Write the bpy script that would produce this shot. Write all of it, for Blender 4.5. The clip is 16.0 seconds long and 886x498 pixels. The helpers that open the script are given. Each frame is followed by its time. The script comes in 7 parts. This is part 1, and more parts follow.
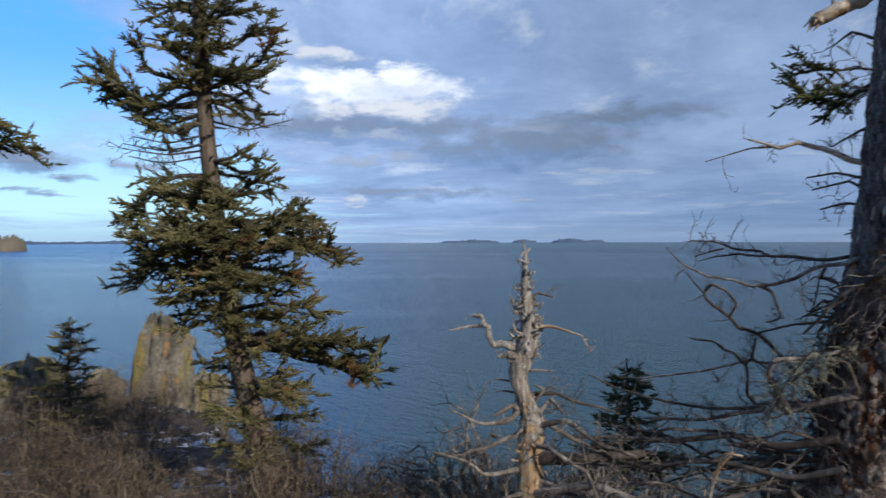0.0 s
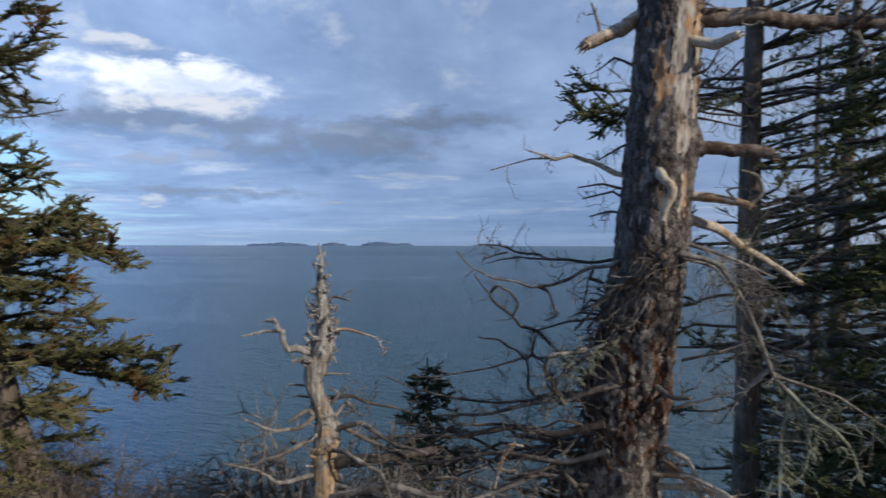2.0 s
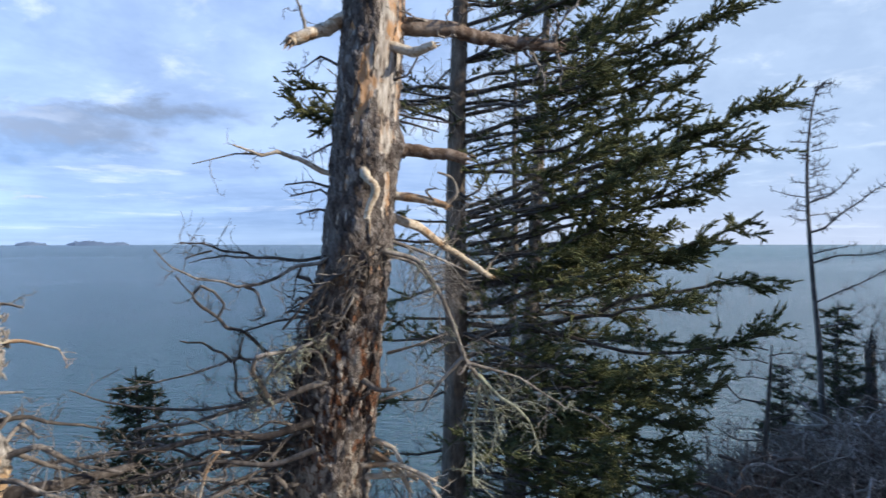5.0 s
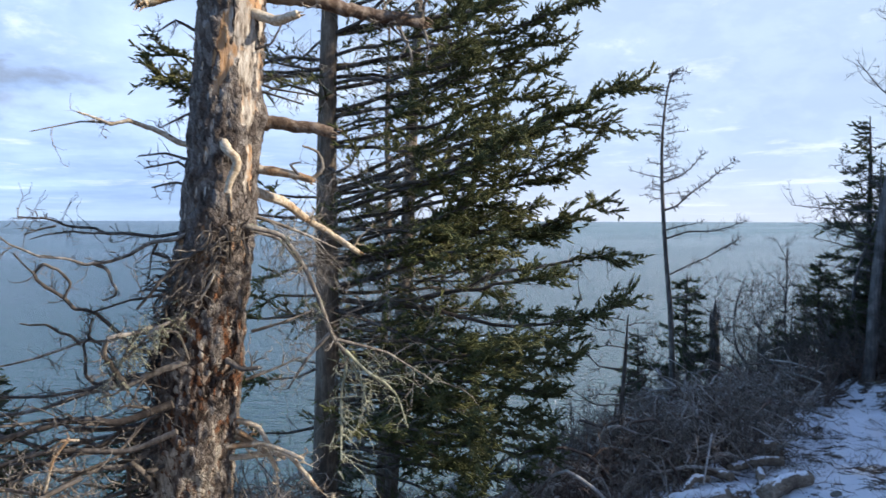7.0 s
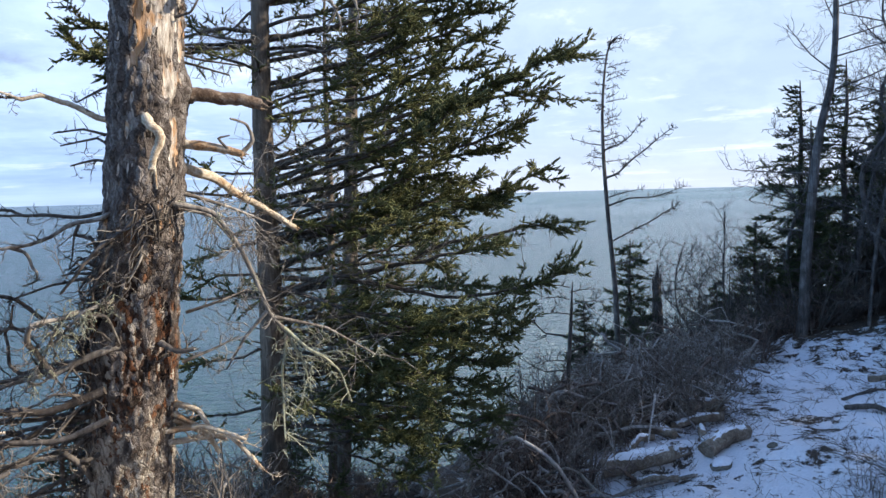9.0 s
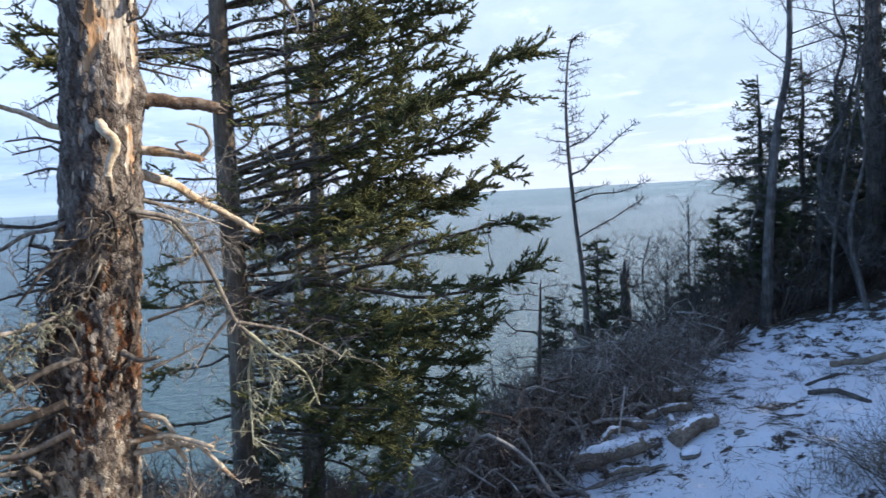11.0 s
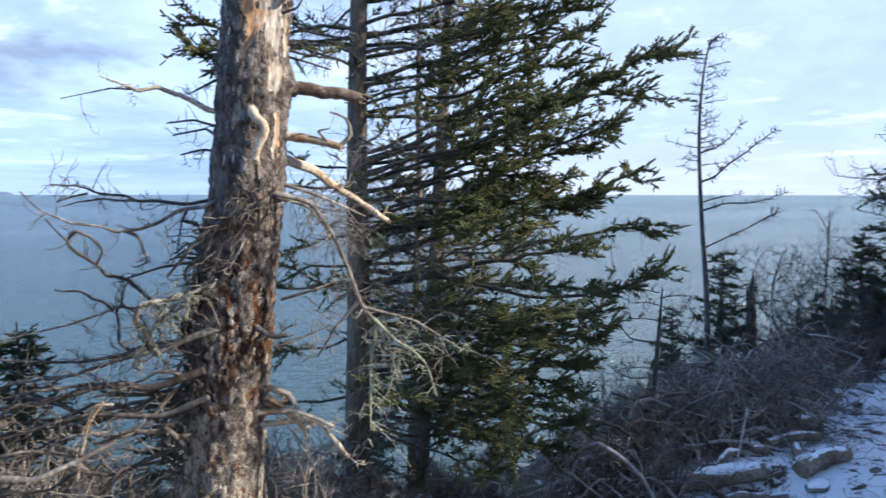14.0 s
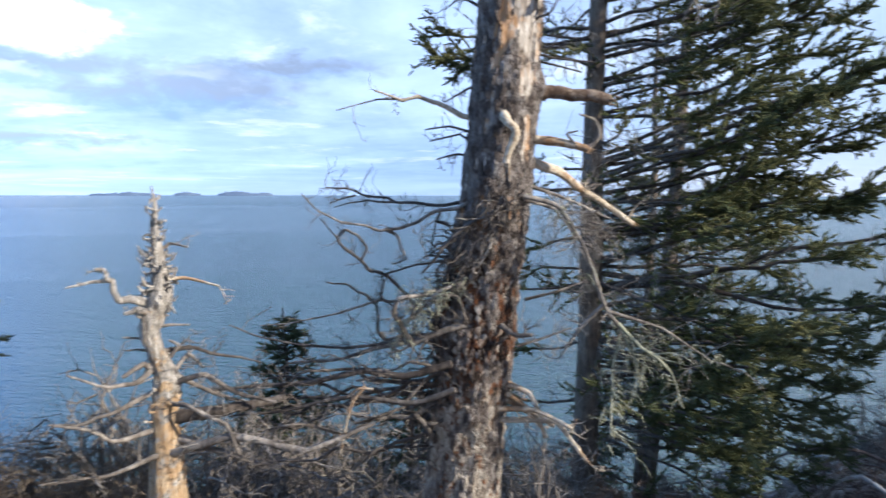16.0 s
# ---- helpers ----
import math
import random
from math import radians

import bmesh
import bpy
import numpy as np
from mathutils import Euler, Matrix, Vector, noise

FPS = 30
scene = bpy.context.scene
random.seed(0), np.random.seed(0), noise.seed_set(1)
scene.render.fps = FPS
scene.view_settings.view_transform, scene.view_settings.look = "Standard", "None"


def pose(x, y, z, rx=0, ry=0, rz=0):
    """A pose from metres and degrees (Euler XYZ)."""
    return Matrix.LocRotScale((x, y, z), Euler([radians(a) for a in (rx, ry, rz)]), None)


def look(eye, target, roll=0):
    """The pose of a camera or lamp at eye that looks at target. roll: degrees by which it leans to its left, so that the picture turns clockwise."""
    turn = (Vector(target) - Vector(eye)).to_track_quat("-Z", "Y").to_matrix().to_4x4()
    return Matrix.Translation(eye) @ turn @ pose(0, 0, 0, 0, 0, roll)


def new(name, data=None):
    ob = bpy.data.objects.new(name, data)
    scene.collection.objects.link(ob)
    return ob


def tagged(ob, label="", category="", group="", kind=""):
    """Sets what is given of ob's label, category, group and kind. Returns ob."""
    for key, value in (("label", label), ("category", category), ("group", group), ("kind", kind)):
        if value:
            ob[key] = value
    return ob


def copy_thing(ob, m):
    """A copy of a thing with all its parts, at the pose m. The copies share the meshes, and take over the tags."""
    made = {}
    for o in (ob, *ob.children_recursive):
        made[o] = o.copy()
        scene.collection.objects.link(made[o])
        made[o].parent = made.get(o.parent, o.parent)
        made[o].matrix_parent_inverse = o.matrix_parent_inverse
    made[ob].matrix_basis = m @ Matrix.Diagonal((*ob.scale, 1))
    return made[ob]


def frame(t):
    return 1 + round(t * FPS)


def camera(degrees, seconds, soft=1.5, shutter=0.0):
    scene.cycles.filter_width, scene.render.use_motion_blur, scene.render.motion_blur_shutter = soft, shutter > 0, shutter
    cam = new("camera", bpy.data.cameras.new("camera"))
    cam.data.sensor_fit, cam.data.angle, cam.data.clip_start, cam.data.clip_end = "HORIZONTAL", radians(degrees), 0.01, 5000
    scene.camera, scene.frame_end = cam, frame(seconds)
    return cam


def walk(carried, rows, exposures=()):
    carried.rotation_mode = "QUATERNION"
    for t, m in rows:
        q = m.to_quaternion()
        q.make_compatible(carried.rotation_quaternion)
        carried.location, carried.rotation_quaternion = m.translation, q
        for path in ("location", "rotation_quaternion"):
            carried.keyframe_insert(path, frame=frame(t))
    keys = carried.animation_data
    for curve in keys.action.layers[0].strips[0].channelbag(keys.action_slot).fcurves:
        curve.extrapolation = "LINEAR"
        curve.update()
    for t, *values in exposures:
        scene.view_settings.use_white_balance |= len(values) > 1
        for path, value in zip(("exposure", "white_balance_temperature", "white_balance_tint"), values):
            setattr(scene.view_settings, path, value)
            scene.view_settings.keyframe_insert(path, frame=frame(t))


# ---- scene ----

# ---------------------------------------------------------------- camera
EYE = 18.0  # the eye's height over the sea
cam = camera(63.6, 16.0, shutter=0.7)
ROWS = [
    (0.0, 0.000, 0.000, 0.000, 0.71, -0.71, -0.15),
    (0.5, 0.011, -0.002, -0.001, -2.56, -0.44, 0.06),
    (1.0, 0.022, -0.001, -0.001, -5.74, -0.66, 0.10),
    (1.5, 0.045, -0.004, 0.000, -10.31, -0.61, 0.13),
    (2.0, 0.064, -0.009, 0.000, -14.48, -0.46, 0.15),
    (2.5, 0.082, -0.015, 0.001, -18.06, -0.48, 0.07),
    (3.0, 0.095, -0.018, 0.002, -20.47, -0.61, -0.07),
    (3.5, 0.108, -0.026, 0.002, -23.36, -0.65, -0.23),
    (4.0, 0.130, -0.031, 0.004, -27.80, -0.06, -0.21),
    (4.5, 0.154, -0.031, -0.001, -32.10, -0.17, -0.19),
    (5.0, 0.166, -0.031, -0.003, -35.77, -0.55, -0.03),
    (7.5, 0.214, -0.062, -0.012, -47.40, -3.31, 0.00),
    (8.0, 0.234, -0.061, -0.020, -48.78, -4.17, -0.37),
    (10.5, 0.264, -0.089, -0.027, -50.77, -4.50, -3.11),
    (11.0, 0.268, -0.096, -0.030, -52.08, -4.60, -3.06),
    (11.5, 0.274, -0.100, -0.032, -54.14, -4.74, -1.45),
    (12.0, 0.279, -0.101, -0.031, -54.59, -4.54, -0.86),
    (12.5, 0.278, -0.095, -0.030, -54.13, -4.44, -0.63),
    (13.0, 0.268, -0.078, -0.031, -51.17, -3.89, -0.49),
    (13.5, 0.255, -0.056, -0.034, -46.72, -4.06, -0.11),
    (14.0, 0.238, -0.038, -0.035, -43.03, -4.54, 0.04),
    (14.5, 0.226, -0.023, -0.035, -40.00, -4.78, 0.20),
    (15.0, 0.202, -0.006, -0.035, -35.08, -4.77, -0.15),
    (15.5, 0.174, 0.008, -0.033, -30.19, -4.56, -0.12),
    (16.0, 0.144, 0.013, -0.029, -25.44, -4.48, 0.08),
]


def row(x, y, z, yaw, pitch, roll):
    a, b = radians(yaw), radians(pitch)
    eye = Vector((x, y, EYE + z))
    return look(eye, eye + Vector((-math.sin(a) * math.cos(b), math.cos(a) * math.cos(b), math.sin(b))), roll)


EXPOSURES = [(0.0, -0.42, 6000, 10), (2.0, -0.44, 6000, 10), (3.5, -0.10, 6000, 10), (5.0, 0.42, 6100, 10), (7.5, 0.72, 6450, 10), (11.0, 0.88, 6470, 10), (12.5, 0.88, 6470, 10), (14.5, 0.83, 6050, 10), (16.0, 0.78, 6000, 10)]
walk(cam, [(t, row(*r)) for t, *r in ROWS], EXPOSURES)

# ---------------------------------------------------------------- node helpers


class Nodes:
    def __init__(self, tree):
        self.tree = tree
        tree.nodes.clear()

    def add(self, kind, **values):
        n = self.tree.nodes.new(kind)
        for k, v in values.items():
            setattr(n, k, v)
        return n

    def link(self, a, b):
        self.tree.links.new(a, b)

    def put(self, socket, v):
        if isinstance(v, bpy.types.NodeSocket):
            self.link(v, socket)
        elif v is not None:
            socket.default_value = v

    def m(self, op, a, b=None, c=None, clamp=False):
        n = self.add("ShaderNodeMath", operation=op, use_clamp=clamp)
        for i, v in enumerate((a, b, c)):
            self.put(n.inputs[i], v)
        return n.outputs[0]

    def step(self, v, lo, hi, a=0.0, b=1.0):
        n = self.add("ShaderNodeMapRange", interpolation_type="SMOOTHSTEP")
        for i, w in enumerate((v, lo, hi, a, b)):
            self.put(n.inputs[i], w)
        return n.outputs[0]

    def mix(self, f, a, b, blend="MIX"):
        n = self.add("ShaderNodeMix", data_type="RGBA", blend_type=blend)
        self.put(n.inputs[0], f)
        for i, v in ((6, a), (7, b)):
            self.put(n.inputs[i], (*v, 1.0) if isinstance(v, tuple) and len(v) == 3 else v)
        return n.outputs[2]

    def noise(self, vec, scale, detail=4.0, rough=0.55, distort=0.0):
        n = self.add("ShaderNodeTexNoise")
        self.put(n.inputs["Vector"], vec)
        n.inputs["Scale"].default_value, n.inputs["Detail"].default_value = scale, detail
        n.inputs["Roughness"].default_value, n.inputs["Distortion"].default_value = rough, distort
        return n.outputs[0]

    def voronoi(self, vec, scale, feature="F1"):
        n = self.add("ShaderNodeTexVoronoi", feature=feature)
        self.put(n.inputs["Vector"], vec)
        n.inputs["Scale"].default_value = scale
        return n.outputs["Distance"]

    def add_warp(self, vec, scale, amount, squash):
        n = self.add("ShaderNodeTexNoise")
        self.put(n.inputs["Vector"], vec)
        n.inputs["Scale"].default_value = scale
        a = self.add("ShaderNodeVectorMath", operation="SUBTRACT")
        self.link(n.outputs["Color"], a.inputs[0])
        a.inputs[1].default_value = (0.5, 0.5, 0.5)
        b = self.add("ShaderNodeVectorMath", operation="SCALE")
        self.link(a.outputs[0], b.inputs[0])
        b.inputs["Scale"].default_value = amount
        c = self.add("ShaderNodeVectorMath", operation="ADD")
        self.put(c.inputs[0], vec)
        self.link(b.outputs[0], c.inputs[1])
        return self.scaled(c.outputs[0], squash)

    def scaled(self, vec, s):
        n = self.add("ShaderNodeMapping")
        self.put(n.inputs["Vector"], vec)
        n.inputs["Scale"].default_value = s
        return n.outputs[0]

    def ramp(self, f, stops):
        n = self.add("ShaderNodeValToRGB")
        self.put(n.inputs[0], f)
        e = n.color_ramp.elements
        while len(e) < len(stops):
            e.new(0.5)
        for i, (p, c) in enumerate(stops):
            e[i].position, e[i].color = p, (*c, 1.0)
        return n.outputs[0]

    def xyz(self, x, y, z):
        n = self.add("ShaderNodeCombineXYZ")
        for i, v in enumerate((x, y, z)):
            self.put(n.inputs[i], v)
        return n.outputs[0]

    def sep(self, v):
        n = self.add("ShaderNodeSeparateXYZ")
        self.put(n.inputs[0], v)
        return n.outputs


# ---------------------------------------------------------------- sky and sun
SUN_AZ, SUN_EL = 140.0, 27.0  # degrees from +y to +x, and up
world = bpy.data.worlds.new("sky")
scene.world = world
world.use_nodes = True


def make_sky():
    k = Nodes(world.node_tree)
    out, bg = k.add("ShaderNodeOutputWorld"), k.add("ShaderNodeBackground")
    sky = k.add("ShaderNodeTexSky", sky_type="NISHITA", sun_disc=False, sun_elevation=radians(SUN_EL), sun_rotation=radians(SUN_AZ))
    d = k.add("ShaderNodeTexCoord").outputs["Generated"]
    x, y, z = k.sep(d)
    az = k.m("MULTIPLY", k.m("ARCTAN2", x, y), 57.2958)
    el = k.m("MULTIPLY", k.m("ARCSINE", z), 57.2958)
    # the cloud deck is seen at a slant: features flatten towards the horizon
    flat = k.m("DIVIDE", 60.0, k.m("ADD", k.m("MAXIMUM", el, 0.0), 6.0))
    uv = k.xyz(k.m("MULTIPLY", az, 0.055), k.m("MULTIPLY", flat, 0.75), 0.3)
    wide = k.noise(uv, 1.0, 6.0, 0.6, 0.3)
    fine = k.noise(uv, 2.6, 6.0, 0.62, 0.2)
    puff = k.noise(k.xyz(k.m("MULTIPLY", az, 0.16), k.m("MULTIPLY", el, 0.34), 2.0), 1.0, 7.0, 0.62, 0.4)
    # clear air on the far side of the cloud deck
    clear = k.mix(0.8, k.mix(1.0, sky.outputs[0], (0.11, 0.115, 0.13), "MULTIPLY"),
                  k.mix(k.step(el, 1.0, 15.0), (0.62, 1.0, 1.15), (0.13, 0.52, 1.22)))
    # the overcast deck: grey-blue over the sea, brighter towards the sun's side
    deck = k.mix(k.step(el, 0.5, 9.0), (0.31, 0.445, 0.69), (0.345, 0.47, 0.72))
    lit = k.mix(k.step(el, 0.0, 6.0), (0.435, 0.51, 0.66), (0.375, 0.48, 0.65))
    side = k.step(k.m("ADD", az, k.m("MULTIPLY", k.m("SUBTRACT", wide, 0.5), 22.0)), 27.0, 50.0)
    side = k.m("MULTIPLY", side, k.step(az, 175.0, 120.0))
    deck = k.mix(side, deck, lit)
    deck = k.mix(k.step(el, 22.0, 55.0), deck, (0.085, 0.145, 0.31))
    tone = k.ramp(wide, [(0.28, (0.66, 0.70, 0.76)), (0.5, (1.0, 1.0, 1.0)), (0.70, (1.32, 1.27, 1.2))])
    deck = k.mix(k.m("SUBTRACT", 1.0, k.m("MULTIPLY", side, 0.75)), deck, k.mix(1.0, deck, tone, "MULTIPLY"))
    deck = k.mix(k.m("MULTIPLY", k.step(fine, 0.54, 0.72), 0.4), deck, (0.80, 0.86, 0.92))
    mottle = k.noise(k.xyz(k.m("MULTIPLY", az, 0.22), k.m("MULTIPLY", el, 0.42), 4.0), 1.0, 7.0, 0.6, 0.2)
    deck = k.mix(k.m("MULTIPLY", k.step(mottle, 0.40, 0.62), 0.30), deck, k.mix(1.0, deck, (1.32, 1.27, 1.2), "MULTIPLY"))
    gap = k.m("ADD", az, k.m("MULTIPLY", k.m("SUBTRACT", fine, 0.5), 26.0))
    gap = k.m("ADD", gap, k.m("MULTIPLY", k.m("SUBTRACT", el, 8.0), 0.9))
    cover = k.step(gap, -24.0, -12.0)
    cover = k.m("MAXIMUM", cover, k.m("MULTIPLY", k.step(wide, 0.50, 0.66), 0.6))
    cover = k.m("MAXIMUM", cover, k.step(az, -75.0, -100.0))
    col = k.mix(cover, clear, deck)
    # cumulus banks: (azimuth, elevation, half width, half height, brightness of the crown)
    ripple = k.noise(k.xyz(k.m("MULTIPLY", az, 0.22), k.m("MULTIPLY", el, 0.7), 5.0), 1.0, 6.0, 0.6, 0.5)
    az2 = k.m("ADD", az, k.m("MULTIPLY", k.m("SUBTRACT", puff, 0.5), 9.0))
    el2 = k.m("ADD", el, k.m("MULTIPLY", k.m("SUBTRACT", ripple, 0.5), 2.6))
    # billows: lumps of one to three degrees that break up the rims
    lump = k.xyz(k.m("MULTIPLY", az, 0.42), k.m("MULTIPLY", el, 0.8), 9.0)
    billow = k.m("SUBTRACT", 1.0, k.voronoi(k.add_warp(lump, 1.6, 0.6, (1.0, 1.0, 1.0)), 1.25, "SMOOTH_F1"))
    curdle = k.noise(lump, 1.4, 8.0, 0.66, 0.3)
    rise = k.m("ADD", k.m("MULTIPLY", k.m("SUBTRACT", billow, 0.55), 0.9), k.m("MULTIPLY", k.m("SUBTRACT", curdle, 0.5), 1.5))
    for a0, e0, w, h, top, under in ((-8.0, 8.9, 11.0, 1.5, 0.34, 1.0), (5.5, 7.6, 9.5, 2.0, 0.36, 1.0), (15.5, 9.5, 6.0, 1.1, 0.33, 0.5), (-7.6, 11.2, 9.0, 2.3, 1.10, 0.25), (-4.6, 12.3, 4.4, 1.5, 1.05, 0.3),
                                     (-10.3, 14.1, 3.6, 1.0, 0.75, 0.3), (-4.0, 10.2, 4.5, 1.2, 0.80, 0.25), (-5.6, 8.1, 3.8, 0.8, 0.52, 0.2), (6.0, 8.7, 3.4, 0.7, 0.48, 0.1), (-6.0, 6.2, 5.5, 0.7, 0.50, 0.1),
                                     (-4.5, 3.6, 10.0, 0.6, 0.38, 0.8), (-8.0, 3.0, 1.6, 0.4, 0.70, 0.2), (6.0, 3.1, 1.0, 0.25, 0.55, 0.2), (-31.0, 5.5, 3.0, 0.75, 0.34, 0.9), (-28.6, 4.4, 2.0, 0.32, 0.34, 0.8),
                                     (-24.0, 5.3, 3.6, 0.8, 0.46, 0.5), (-31.0, 3.2, 3.0, 0.3, 0.4, 0.7), (61.2, 4.7, 1.3, 0.42, 0.62, 0.0)):
        u, v = k.m("DIVIDE", k.m("SUBTRACT", az2, a0), w), k.m("DIVIDE", k.m("SUBTRACT", el2, e0), h)
        far = k.m("ADD", k.m("MULTIPLY", u, u), k.m("MULTIPLY", v, v))
        body = k.m("SUBTRACT", k.m("ADD", k.m("ADD", 1.15 if under >= 0.9 else 0.9, rise), k.m("MULTIPLY", k.m("SUBTRACT", puff, 0.5), 2.2)), far)
        mask = k.step(body, -0.35, 1.15 if top < 0.6 else 0.75)
        crown = k.step(k.m("ADD", v, k.m("ADD", k.m("MULTIPLY", k.m("SUBTRACT", puff, 0.5), 1.4), k.m("MULTIPLY", rise, 0.5))), -0.8, 0.25)
        warm = min(1.0, max(0.0, (top - 0.4) / 0.4))
        shade = k.mix(crown, (0.215, 0.335, 0.555), (top * (0.70 + 0.28 * warm), top * (0.89 + 0.11 * warm), top * (1.26 - 0.22 * warm)))
        col = k.mix(k.m("MULTIPLY", mask, k.m("ADD", under, k.m("MULTIPLY", crown, 1.0 - under))), col, shade)
    haze = k.m("MULTIPLY", k.step(el, 2.2, 0.0), 0.55)
    col = k.mix(haze, col, k.mix(side, (0.36, 0.475, 0.65), (0.49, 0.545, 0.665)))
    col = k.mix(k.step(az, 16.0, -6.0, 0.0, 1.0), col, k.mix(1.0, col, (1.36, 1.36, 1.36), "MULTIPLY"))
    k.link(col, bg.inputs[0])
    bg.inputs[1].default_value = 1.0
    k.link(bg.outputs[0], out.inputs[0])


make_sky()
lamp = new("sun", bpy.data.lights.new("sun", "SUN"))
lamp.data.energy, lamp.data.angle, lamp.data.color = 5.0, radians(0.6), (1.0, 0.88, 0.72)
SUN_DIR = Vector((math.sin(radians(SUN_AZ)) * math.cos(radians(SUN_EL)), math.cos(radians(SUN_AZ)) * math.cos(radians(SUN_EL)), math.sin(radians(SUN_EL))))
lamp.matrix_world = look(SUN_DIR * 80, (0, 0, 0))

# ---------------------------------------------------------------- materials


def surface(name, rough=0.8, **extra):
    mat = bpy.data.materials.new(name)
    mat.use_nodes = True
    k = Nodes(mat.node_tree)
    out, p = k.add("ShaderNodeOutputMaterial"), k.add("ShaderNodeBsdfPrincipled")
    k.link(p.outputs[0], out.inputs[0])
    p.inputs["Roughness"].default_value = rough
    for key, v in extra.items():
        p.inputs[key].default_value = v
    return mat, k, p


def bump(k, p, height, strength, distance):
    b = k.add("ShaderNodeBump")
    b.inputs["Strength"].default_value, b.inputs["Distance"].default_value = strength, distance
    k.link(height, b.inputs["Height"])
    k.link(b.outputs[0], p.inputs["Normal"])


def where(k):
    return k.add("ShaderNodeNewGeometry").outputs["Position"]


def wood_like(name, dark, mid, light, rough=0.85, grain=14.0, long=0.12, relief=0.006, lean=0.5):
    """Bark or bare wood: streaks along z, blotches and a fine grain."""
    mat, k, p = surface(name, rough)
    p.inputs["Specular IOR Level"].default_value = 0.2
    pos = where(k)
    blotch = k.noise(pos, 6.0, 5.0, 0.6)
    streak = k.noise(k.scaled(pos, (1.0, 1.0, long)), grain * 3, 5.0, 0.65)
    fine = k.noise(pos, 130.0, 3.0, 0.6)
    f = k.m("ADD", k.m("MULTIPLY", streak, 0.55), k.m("ADD", k.m("MULTIPLY", blotch, lean), k.m("MULTIPLY", fine, 0.2)))
    k.link(k.ramp(f, [(0.42, dark), (0.6, mid), (0.78, light)]), p.inputs["Base Color"])
    bump(k, p, k.m("ADD", streak, k.m("MULTIPLY", fine, 0.4)), 0.7, relief)
    return mat


BARK = wood_like("spruce_bark", (0.022, 0.017, 0.014), (0.068, 0.055, 0.046), (0.165, 0.145, 0.125), relief=0.01)
DEADWOOD = wood_like("weathered_dead_wood", (0.034, 0.028, 0.024), (0.14, 0.12, 0.102), (0.38, 0.345, 0.30), relief=0.004)
DARKTWIG = wood_like("dark_dead_twig", (0.024, 0.020, 0.018), (0.068, 0.058, 0.051), (0.17, 0.150, 0.132), relief=0.003)


def make_peeled():
    mat, k, p = surface("half_peeled_pale_wood", 0.8)
    p.inputs["Specular IOR Level"].default_value = 0.2
    pos = where(k)
    fine = k.noise(pos, 120.0, 4.0, 0.65)
    blotch = k.noise(pos, 22.0, 5.0, 0.65, 0.5)
    stain = k.noise(pos, 9.0, 4.0, 0.6, 0.4)
    pale = k.ramp(k.m("ADD", k.m("MULTIPLY", fine, 0.5), k.m("MULTIPLY", blotch, 0.5)), [(0.34, (0.24, 0.16, 0.095)), (0.5, (0.50, 0.42, 0.31)), (0.64, (0.74, 0.68, 0.58))])
    rusty = k.ramp(fine, [(0.3, (0.10, 0.045, 0.02)), (0.6, (0.36, 0.20, 0.085))])
    col = k.mix(k.m("MULTIPLY", k.step(stain, 0.52, 0.60), 0.75), pale, rusty)
    col = k.mix(k.step(blotch, 0.63, 0.68), col, (0.075, 0.062, 0.052))
    k.link(col, p.inputs["Base Color"])
    bump(k, p, k.m("ADD", fine, k.m("MULTIPLY", k.step(blotch, 0.63, 0.68), 1.2)), 0.9, 0.004)
    return mat


PALEWOOD = make_peeled()
SHRUB = wood_like("shrub_stem", (0.034, 0.024, 0.019), (0.112, 0.080, 0.064), (0.29, 0.235, 0.20), relief=0.002)
BLEACHED = wood_like("bleached_grey_wood", (0.075, 0.066, 0.058), (0.27, 0.245, 0.222), (0.52, 0.485, 0.445), relief=0.003)
TANTWIG = wood_like("dry_tan_stem", (0.030, 0.022, 0.016), (0.105, 0.080, 0.057), (0.36, 0.29, 0.21), relief=0.002)
TANBARK = wood_like("tan_grey_bark", (0.04, 0.032, 0.024), (0.115, 0.09, 0.068), (0.25, 0.205, 0.16), relief=0.008)
LIMBBARK = wood_like("flaking_limb_bark", (0.026, 0.016, 0.011), (0.11, 0.074, 0.052), (0.33, 0.27, 0.215), long=0.8, grain=10.0, relief=0.012)
ROTTEN = wood_like("rotten_log_wood", (0.06, 0.043, 0.03), (0.17, 0.13, 0.095), (0.36, 0.30, 0.235), long=1.0, relief=0.01)
LICHEN = wood_like("hanging_lichen", (0.13, 0.13, 0.085), (0.27, 0.27, 0.19), (0.48, 0.48, 0.36), relief=0.002)


